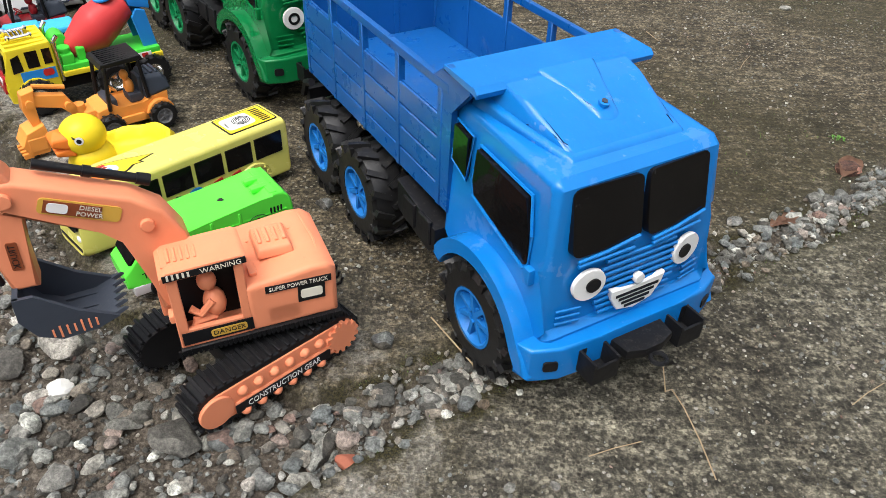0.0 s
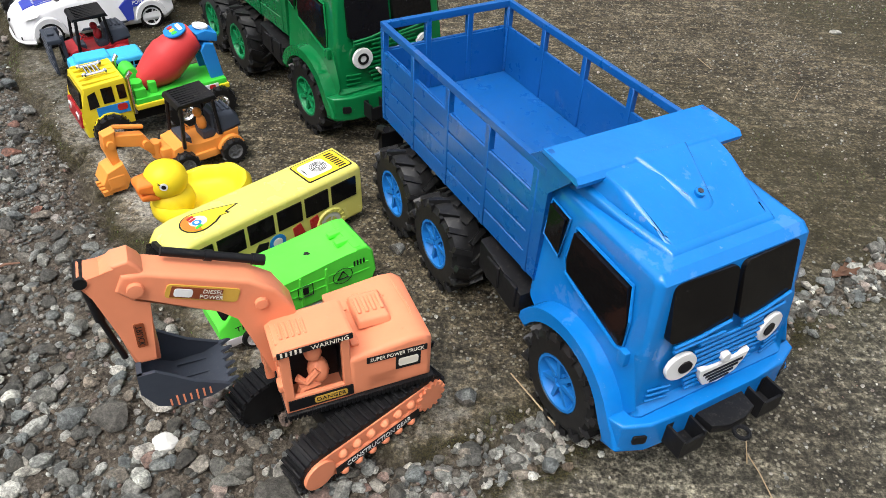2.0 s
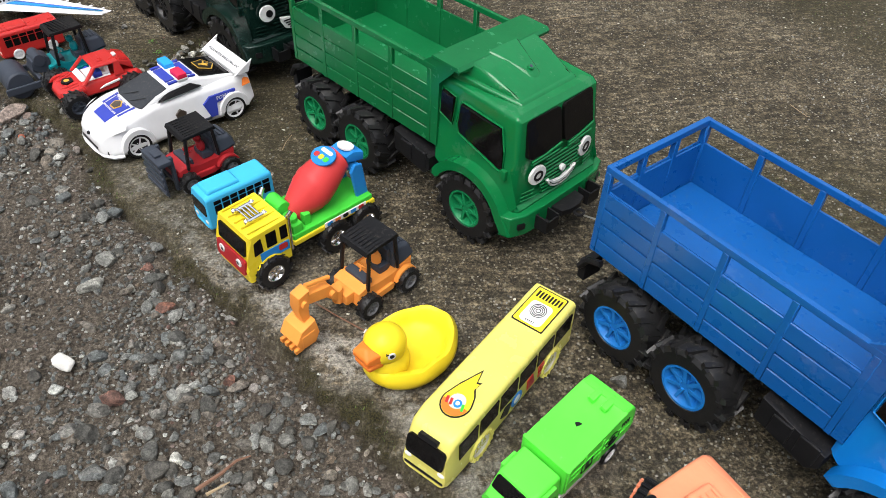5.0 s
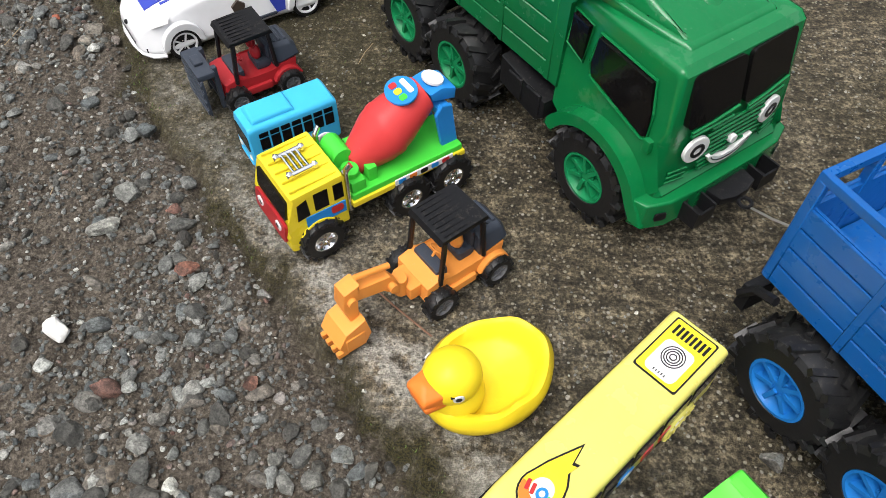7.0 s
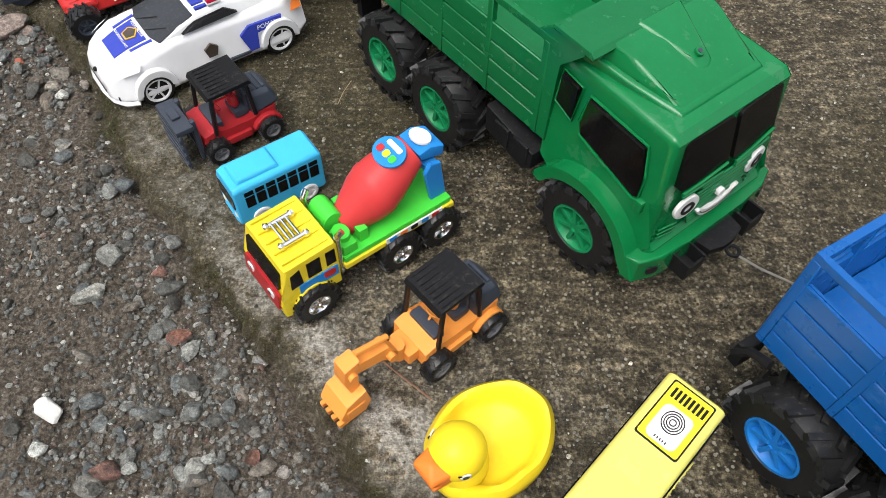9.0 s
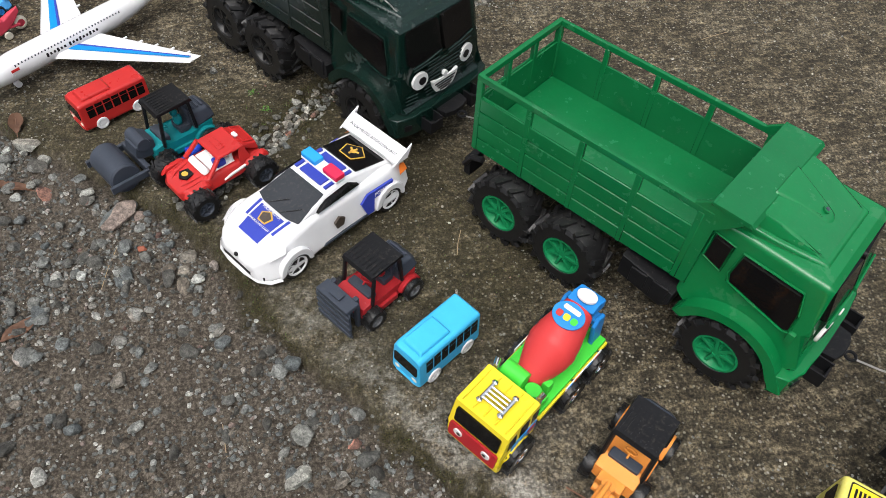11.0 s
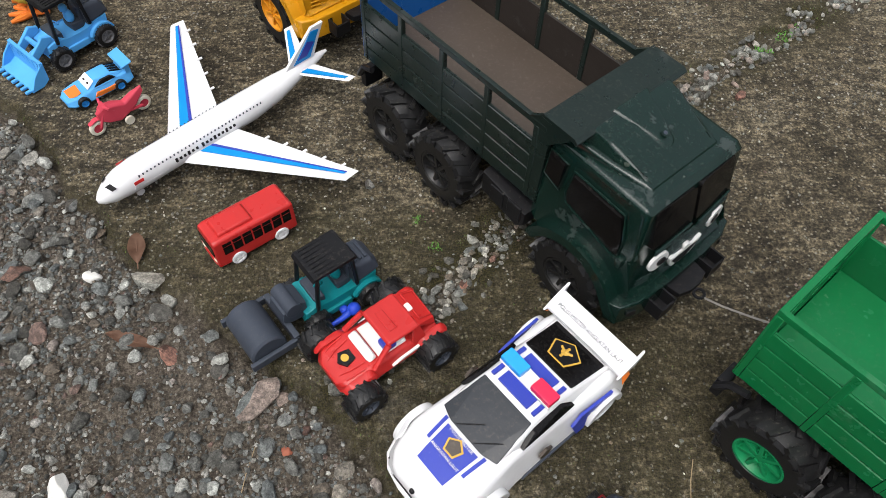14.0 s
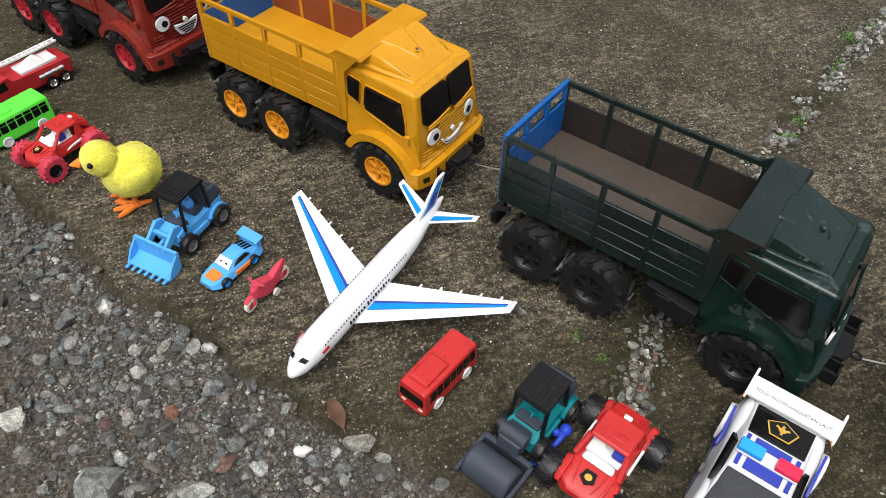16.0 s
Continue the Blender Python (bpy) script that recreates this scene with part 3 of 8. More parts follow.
def scatter(name, count, lo, hi, sub, seed, region, label, power=2.2, sink=0.35, along=(), mat="stone"):
    """Many stones in one mesh, laid where region(x, y) gives a chance."""
    r = np.random.RandomState(seed)
    protos = []
    for k in range(10):
        me = rock_mesh(seed * 50 + k, sub)
        co = np.empty(len(me.vertices) * 3)
        me.vertices.foreach_get("co", co)
        fa = np.array([list(p.vertices) for p in me.polygons])
        protos.append((co.reshape(-1, 3), fa))
        bpy.data.meshes.remove(me)
    V, Fc, off, made = [], [], 0, 0
    x, y = r.uniform(-2.6, 1.25, count * 14), r.uniform(0.1, 3.75, count * 14)
    if along:
        x, y = [], []
        for line, share in along:
            for (ax, ay), (bx, by) in zip(line, line[1:]):
                if ax > 1.25:
                    continue
                k = int(count * share * math.hypot(bx - ax, by - ay))
                t = r.uniform(0, 1, k)
                x.append(ax + (bx - ax) * t + r.normal(0, 0.026, k))
                y.append(ay + (by - ay) * t + r.normal(0, 0.026, k))
        x, y = np.concatenate(x), np.concatenate(y)
        o = r.permutation(len(x))
        x, y = x[o], y[o]
    chance = region(x, y)
    keep = np.nonzero(r.uniform(0, 1, len(x)) < chance)[0][:count]
    z = zones(x[keep], y[keep])[3]
    for q, zz in zip(keep, z):
        rad = lo + (hi - lo) * r.uniform() ** power
        co, fa = protos[r.randint(10)]
        a = r.uniform(0, 6.28)
        rot = Euler((r.uniform(-0.4, 0.4), r.uniform(-0.4, 0.4), a)).to_matrix()
        p = (co * rad * r.uniform(0.8, 1.2, 3)) @ np.array(rot).T
        p += (x[q], y[q], zz + rad * sink)
        V.append(p)
        Fc.append(fa + off)
        off += len(co)
    me = bpy.data.meshes.new(name)
    me.from_pydata(np.concatenate(V).tolist(), [], np.concatenate(Fc).tolist())
    me.materials.append(M[mat])
    return tagged(new(name, me), label, "gravel", kind="stuff")


def gutter_chance(x, y):
    soil, moss, pale, z, e = zones(x, y)
    far = line_dist(x, y, EDGE)
    return np.where((e > 0.006) & (far < 1.0), np.clip(0.45 + 0.3 * wob(x, y, 9, 21), 0.25, 1) * np.clip(e / 0.05, 0.12, 1), 0) * np.clip(1.25 - far, 0.25, 1)


def slab_chance(x, y):
    soil, moss, pale, z, e = zones(x, y)
    return np.where(e < -0.005, np.clip(0.4 + 0.6 * wob(x, y, 9, 22), 0.06, 1), 0.0) * np.exp(-np.maximum(0, -e - 0.05) / 0.9)


scatter("gravel", 54000, 0.0014, 0.0062, 1, 3, gutter_chance, "small grey and brown loose gravel on soil", 1.5)
scatter("coarse_gravel", 3600, 0.006, 0.019, 2, 4, gutter_chance, "coarse angular grey gravel lying loose in the gutter", 2.6, 0.3)
def start_chance(x, y):
    soil, moss, pale, z, e = zones(x, y)
    return np.where((e > 0.002) & (y < 1.0) & (x > -0.85), np.clip(1.25 - (y - 0.35) * 1.6, 0.05, 1), 0)


scatter("pale_gravel", 4600, 0.003, 0.016, 2, 8, start_chance, "loose pale grey broken stones in the gutter", 2.0, 0.35, mat="palestone")


def joint_chance(x, y):
    soil, moss, pale, z, e = zones(x, y)
    return np.where(e > -0.006, 0.9, 0.12) * np.clip(0.75 + 0.5 * wob(x, y, 20, 23), 0.1, 1)


scatter("joint_gravel", 5200, 0.0025, 0.013, 1, 6, joint_chance, "pale broken gravel filling the slab joints", 2.4, 0.3, ((JOINT_A, 0.55), (JOINT_B, 0.42)), "palestone")
scatter("grit", 24000, 0.0009, 0.0040, 1, 5, slab_chance, "scattered grit and tiny pebbles on concrete", 2.8, 0.3, mat="palestone")


# ---- toy dump trucks ----
def arc(cx, cz, r, a0, a1, n):
    return [(cx + r * math.cos(radians(a0 + (a1 - a0) * k / n)), cz + r * math.sin(radians(a0 + (a1 - a0) * k / n))) for k in range(n + 1)]


def board_strip(bm, x0, x1, y, z0, z1, t=0.0035):
    box(bm, x0, x1, y - t / 2, y + t / 2, z0, z1, 0.0012, 1)


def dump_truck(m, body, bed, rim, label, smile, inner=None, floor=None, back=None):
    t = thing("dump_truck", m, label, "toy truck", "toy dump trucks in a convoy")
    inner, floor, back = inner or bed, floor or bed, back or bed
    # chassis
    bm = B()
    box(bm, -0.515, 0.09, -0.045, 0.045, 0.085, 0.128, 0.004)
    for y in (-0.05, 0.05):
        box(bm, -0.52, -0.1, y - 0.012, y + 0.012, 0.10, 0.152, 0.002)
    for x in (0.0, -0.297, -0.438):
        cyl(bm, (x, 0, 0.07), 0.012, 0.24, "y", 12)
    part("chassis", bm, M["black"], t, "black moulded chassis with axles")
    for s in (-1, 1):
        bm = B()
        tube(bm, [(-0.50, s * 0.125, 0.150), (-0.525, s * 0.125, 0.140), (-0.54, s * 0.125, 0.115)], 0.006, 6)
        box(bm, -0.545, -0.53, s * 0.10 - 0.02, s * 0.10 + 0.02, 0.085, 0.125, 0.002)
        part("mudguard", bm, M["black"], t)
    # ribbed side box between cab and rear wheels
    for s in (-1, 1):
        bm = B()
        prism(bm, [(-0.20, 0.10), (-0.115, 0.085), (-0.10, 0.10), (-0.10, 0.128), (-0.20, 0.145)], "y", s * 0.085, s * 0.128, 0.004)
        for x in (-0.178, -0.138):
            box(bm, x, x + 0.030, s * 0.128 - 0.003, s * 0.128 + 0.003, 0.10, 0.135, 0.0015, 1)
        part("side_tank", bm, M["black"], t, "ribbed black side tank")
    # cab
    prof = [(-0.105, 0.13), (-0.088, 0.118)] + arc(0.0, 0.07, 0.084, 145, 12, 12) + [(0.088, 0.068), (0.112, 0.070), (0.116, 0.116), (0.107, 0.122), (0.104, 0.196), (0.099, 0.210), (0.084, 0.282), (0.074, 0.291), (-0.098, 0.299), (-0.106, 0.289)]
    bm = B()
    prism(bm, prof, "y", -0.114, 0.114, 0.010, 3, skip=range(0, 15))
    for v in bm.verts:
        if v.co.z > 0.2:
            v.co.y *= 1 - 0.09 * (v.co.z - 0.2) / 0.09
        if v.co.x > 0.09:
            v.co.x -= 0.012 * (abs(v.co.y) / 0.114) ** 3
    cab = part("cab", bm, M[body], t, "glossy rounded cab")
    # roof fairing with two side steps, raised hump and a bolt
    bm = B()
    hull(bm, [(0.062, s * 0.074, 0.288) for s in (-1, 1)] + [(0.056, s * 0.070, 0.296) for s in (-1, 1)] + [(-0.082, s * 0.099, 0.290) for s in (-1, 1)] + [(-0.078, s * 0.097, 0.312) for s in (-1, 1)] + [(-0.015, s * 0.090, 0.302) for s in (-1, 1)], 0.003)
    part("fairing_base", bm, M[body], cab)
    bm = B()
    hull(bm, [(0.056, s * 0.068, 0.294) for s in (-1, 1)] + [(0.040, s * 0.063, 0.302) for s in (-1, 1)] + [(-0.076, s * 0.092, 0.304) for s in (-1, 1)] + [(-0.062, s * 0.082, 0.332) for s in (-1, 1)] + [(-0.020, s * 0.076, 0.325) for s in (-1, 1)] + [(-0.004, s * 0.080, 0.306) for s in (-1, 1)], 0.004)
    fair = part("roof_fairing", bm, M[body], cab)
    bm = B()
    hull(bm, [(0.030, 0.0, 0.306)] + [(0.022, s * 0.012, 0.311) for s in (-1, 1)] + [(-0.055, s * 0.036, 0.3352) for s in (-1, 1)] + [(-0.055, s * 0.042, 0.324) for s in (-1, 1)] + [(0.028, s * 0.016, 0.300) for s in (-1, 1)] + [(0.008, s * 0.012, 0.3185) for s in (-1, 1)], 0.003, 3)
    part("hump", bm, M[body], cab)
    bm = B()
    cyl(bm, (0.012, 0, 0.3175), 0.0060, 0.006, Matrix.Rotation(radians(20), 4, "Y"), 14, bev=0.001)
    part("bolt", bm, M[body], cab, "sunken screw head")
    bm = B()
    cyl(bm, (0.0128, 0, 0.3204), 0.0034, 0.002, Matrix.Rotation(radians(20), 4, "Y"), 6)
    part("screw_slot", bm, M["grey"], cab)
    # windows, dark film behind a raised lip
    slope = Vector((-0.015, 0, 0.072)).normalized()
    for s in (-1, 1):
        bm = B()
        mm = face_m((0.0900, s * 0.0455, 0.2445), (-0.045 * s, 1.0, 0), slope)
        plate(bm, mm, 0.083, 0.072, 0.0045, 0.008)
        win = part("windscreen", bm, M["glass"], cab, "opaque black windscreen film")
        bm = B()
        for k in range(2):
            rod(bm, mm @ Vector((-0.036, -0.040 - 0.005 * k, 0.006)), mm @ Vector((0.008 + 0.024 * k, -0.037 - 0.005 * k, 0.006)), 0.0022, 6)
        rod(bm, mm @ Vector((-0.004, -0.038, 0.006)), mm @ Vector((0.038, -0.030, 0.007)), 0.0022, 6)
        part("wiper", bm, M[body], win)
        bm = B()
        prism(bm, [(-0.088, 0.232), (-0.060, 0.222), (-0.058, 0.271), (-0.086, 0.275)], "y", s * 0.106, s * 0.1145, 0.0)
        part("quarter_window", bm, M["glass"], cab, "black side pane")
        bm = B()
        prism(bm, [(-0.043, 0.228), (-0.039, 0.212), (-0.020, 0.208), (0.058, 0.186), (0.064, 0.190), (0.062, 0.225), (0.052, 0.262), (-0.038, 0.268)], "y", s * 0.106, s * 0.1155, 0.0)
        part("side_window", bm, M["glass"], cab, "black side pane with stepped sill")
        bm = B()
        tube(bm, [(-0.041, s * 0.1085, 0.270), (0.054, s * 0.1090, 0.264), (0.065, s * 0.1135, 0.225), (0.067, s * 0.1150, 0.186), (0.058, s * 0.1155, 0.182), (-0.022, s * 0.1155, 0.204), (-0.043, s * 0.1145, 0.210), (-0.047, s * 0.113, 0.228), (-0.041, s * 0.1085, 0.270)], 0.0020, 6)
        tube(bm, [(-0.091, s * 0.113, 0.230), (-0.058, s * 0.114, 0.219), (-0.055, s * 0.1085, 0.273), (-0.089, s * 0.108, 0.278), (-0.091, s * 0.113, 0.230)], 0.0016, 6)
        part("window_trim", bm, M[body], cab)
        bm = B()
        box(bm, 0.066, 0.078, s * 0.1145 - 0.007, s * 0.1145 + 0.007, 0.172, 0.192, 0.003)
        part("mirror", bm, M[body], cab)
        # wheel arch flare
        bm = B()
        a1, a2 = arc(0, 0.07, 0.098, 158, 18, 16), arc(0, 0.07, 0.080, 158, 18, 16)
        a1 = a1[:-1] + [(0.098, 0.098), (0.110, 0.074)]
        a2 = a2[:-1] + [(0.080, 0.090), (0.088, 0.068)]
        prism(bm, a1 + a2[::-1], "y", s * 0.108, s * 0.137, 0.006, 3)
        part("fender", bm, M[body], cab)
    # ribbed front, bumper, face
    bm = B()
    for k in range(9):
        z = 0.128 + 0.0085 * k
        w = 0.062 - 0.004 * abs(k - 4)
        rod(bm, (0.1045, -w, z), (0.1045, w, z), 0.0022, 6)
        if k < 3:
            for s in (-1, 1):
                rod(bm, (0.099, s * 0.098, z), (0.1035, s * 0.07, z), 0.0016, 6)
    part("grille", bm, M[body], cab, "moulded horizontal ribs")
    bm = B()
    pts = [(0.088, -0.136), (0.108, -0.130), (0.120, -0.10), (0.123, -0.05), (0.123, 0.05), (0.120, 0.10), (0.108, 0.130), (0.088, 0.136)]
    prism(bm, pts, "z", 0.066, 0.112, 0.004, 3)
    bump_ob = part("bumper", bm, M[body], t)
    for s in (-1, 1):
        bm = B()
        plate(bm, face_m((0.1155, s * 0.109, 0.089), (-0.35 * s, 1, 0), (0, 0, 1)), 0.016, 0.013, 0.003, 0.003)
        part("lamp_hole", bm, M["black"], bump_ob)
        bm = B()
        x0, y0 = 0.118, s * 0.060
        box(bm, x0, x0 + 0.030, y0 - 0.017, y0 - 0.014, 0.072, 0.101)
        box(bm, x0, x0 + 0.030, y0 + 0.014, y0 + 0.017, 0.072, 0.101)
        box(bm, x0, x0 + 0.030, y0 - 0.014, y0 + 0.014, 0.072, 0.076)
        box(bm, x0 + 0.027, x0 + 0.030, y0 - 0.014, y0 + 0.014, 0.076, 0.096)
        box(bm, x0, x0 + 0.004, y0 - 0.014, y0 + 0.014, 0.076, 0.101)
        part("bumper_box", bm, M["black"], t, "open black moulded box")
    bm = B()
    prism(bm, [(0.118, -0.036), (0.145, -0.032), (0.152, -0.012), (0.152, 0.012), (0.145, 0.032), (0.118, 0.036)], "z", 0.086, 0.099, 0.003)
    tow = part("tow_plate", bm, M["black"], t)
    bm = B()
    tube(bm, [(0.161 + 0.0085 * math.cos(a * math.pi / 6), 0.0085 * math.sin(a * math.pi / 6), 0.088) for a in range(13)], 0.0028, 6)
    part("tow_ring", bm, M["black"], tow)
    for s in (-1, 1):
        mm = face_m((0.1040, s * 0.0655, 0.174), (-0.10 * s, 1, 0), (0, 0, 1))
        bm = B()
        cyl(bm, (0, 0, 0), 0.0195, 0.006, "z", 28, bev=0.002)
        eye = part("eye", bm, M["white"], cab, "white painted eye disc", at=mm)
        bm = B()
        if smile == "ring":
            lathe(bm, ((0.0062, 0.0032), (0.0105, 0.0032), (0.0105, 0.0046), (0.0062, 0.0046)), "z", 20, True)
        else:
            cyl(bm, (0.004 * s * -1, 0, 0.0034), 0.0085, 0.0025, "z", 20)
        part("pupil", bm, M["black"], eye)
    bm = B()
    cyl(bm, (0.108, 0, 0.161), 0.0065, 0.008, "x", 16, bev=0.002)
    part("nose", bm, M["white"], cab)
    bm = B()
    if smile == "grin":
        top = [(-0.037, 0.157), (0.0, 0.151), (0.037, 0.157), (0.035, 0.145), (0.024, 0.127), (0.0, 0.121), (-0.024, 0.127), (-0.035, 0.145)]
    else:
        top = [(0.042 * math.cos(radians(a)), 0.159 + 0.034 * math.sin(radians(a))) for a in range(195, 346, 15)]
        top += [(0.038 * math.cos(radians(a)), 0.159 + 0.021 * math.sin(radians(a))) for a in range(340, 199, -14)]
    prism(bm, top, "x", 0.104, 0.1105, 0.0015)
    mouth = part("mouth", bm, M["white"], cab, "white painted mouth")
    bm = B()
    if smile == "grin":
        for k in range(4):
            w = 0.029 - 0.005 * k
            box(bm, 0.110, 0.1114, -w, w, 0.1450 - 0.006 * k, 0.1482 - 0.006 * k)
    else:
        tube(bm, [(0.1105, 0.038 * math.cos(radians(a)), 0.159 + 0.0275 * math.sin(radians(a))) for a in range(205, 336, 10)], 0.0009, 5)
    part("mouth_line", bm, M["black"], mouth)
    # load bed: floor, boarded sides with open top rails, head board with a visor
    bm = B()
    box(bm, -0.527, -0.104, -0.108, 0.108, 0.156, 0.192, 0.002)
    bed_ob = part("bed_floor", bm, M[floor], t, "scuffed load floor")
    xs = [-0.53, -0.428, -0.325, -0.222, -0.118]
    for s in (-1, 1):
        bm = B()
        box(bm, -0.531, -0.098, s * 0.110 - 0.0016, s * 0.110 + 0.0016, 0.155, 0.270)
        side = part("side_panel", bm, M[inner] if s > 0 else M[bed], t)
        for k in range(4):
            bm = B()
            z0 = 0.152 + 0.030 * k
            box(bm, -0.531, -0.097, s * 0.1128 - 0.0018, s * 0.1128 + 0.0018, z0, z0 + 0.0273, 0.0012, 1)
            part("board", bm, M[bed], side)
        for x in xs:
            bm = B()
            box(bm, x - 0.005, x + 0.005, s * 0.111 - 0.0048, s * 0.111 + 0.0048, 0.152, 0.304, 0.0012, 1)
            part("post", bm, M[bed], side)
        bm = B()
        box(bm, -0.531, -0.10, s * 0.111 - 0.0042, s * 0.111 + 0.0042, 0.302, 0.313, 0.002)
        part("top_rail", bm, M[bed], side)
        # raised cheek at the head of the bed
        bm = B()
        prism(bm, [(-0.122, 0.152), (-0.096, 0.152), (-0.094, 0.285), (-0.058, 0.318), (-0.060, 0.326), (-0.105, 0.334), (-0.135, 0.312), (-0.122, 0.30)], "y", s * 0.107, s * 0.1145, 0.0015)
        part("cheek", bm, M[bed], t)
    bm = B()
    box(bm, -0.533, -0.528, -0.110, 0.110, 0.155, 0.268)
    tail = part("tailgate", bm, M[back], t)
    for k in range(4):
        bm = B()
        box(bm, -0.536, -0.532, -0.110, 0.110, 0.152 + 0.030 * k, 0.1805 + 0.030 * k, 0.001, 1)
        part("board", bm, M[bed], tail)
    for y in (-0.110, -0.037, 0.037, 0.110):
        bm = B()
        box(bm, -0.537, -0.527, y - 0.005, y + 0.005, 0.152, 0.304, 0.0012, 1)
        part("post", bm, M[back], tail)
    bm = B()
    box(bm, -0.537, -0.527, -0.115, 0.115, 0.302, 0.3135, 0.002)
    part("top_rail", bm, M[back], tail)
    bm = B()
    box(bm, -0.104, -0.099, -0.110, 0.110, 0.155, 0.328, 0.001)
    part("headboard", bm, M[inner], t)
    bm = B()
    prism(bm, [(-0.112, 0.3265), (-0.052, 0.325), (-0.046, 0.320), (-0.044, 0.326), (-0.05, 0.3315), (-0.110, 0.333)], "y", -0.116, 0.116, 0.0015)
    part("visor", bm, M[bed] if bed != "blue_bed" else M["blue"], t, "flat visor over the cab")
    # wheels
    key = "wheel_" + rim
    if key not in MESHES:
        MESHES[key] = mesh_wheel(0.069, 0.052, 0.037, 15, M["rubber"], M[rim], 0.32, 7, 0.0045)
    for x in (0.0, -0.297, -0.438):
        for s in (-1, 1):
            put_wheel(t, MESHES[key], x, s * (0.109 if x == 0.0 else 0.120), 0.0715, s > 0, "coloured spoked rim")
    return t


MESHES = {}
dump_truck(pose(0.263, 0.758, 0, 0, 0, -60.4), "blue", "blue_bed", "rimblue", "glossy blue toy dump truck with painted face and black windows", "grin")
dump_truck(pose(-0.161, 1.456, 0, 0, 0, -53.3), "green", "green_bed", "rimgreen", "green toy dump truck with smiling face and empty bed", "ring")
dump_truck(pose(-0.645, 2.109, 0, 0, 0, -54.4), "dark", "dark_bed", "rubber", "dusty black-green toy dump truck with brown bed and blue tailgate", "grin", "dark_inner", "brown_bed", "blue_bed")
dump_truck(pose(-1.135, 2.797, 0, 0, 0, -52.6), "yellow", "yellow_bed", "rimyellow", "amber yellow toy dump truck with smiling face", "smile", "redbrown", "yellow_bed", "blue_bed")
dump_truck(pose(-1.66, 3.42, 0, 0, 0, -53), "maroon", "maroon", "rimred", "maroon toy dump truck at the head of the row", "grin")


# ---- small toys ----
def small_wheel(R, w, tyre, rim, lugs=0, rr=0.6, spokes=5):
    key = ("sw", R, w, tyre, rim, lugs, rr)
    if key not in MESHES:
        MESHES[key] = mesh_wheel(R, w, R * rr, lugs, M[tyre], M[rim], 0.2, spokes, R * 0.05)
    return MESHES[key]


def four(t, meshes, xs, y, R, label=""):
    for x in xs:
        for s in (-1, 1):
            put_wheel(t, meshes, x, s * y, R, s > 0, label)


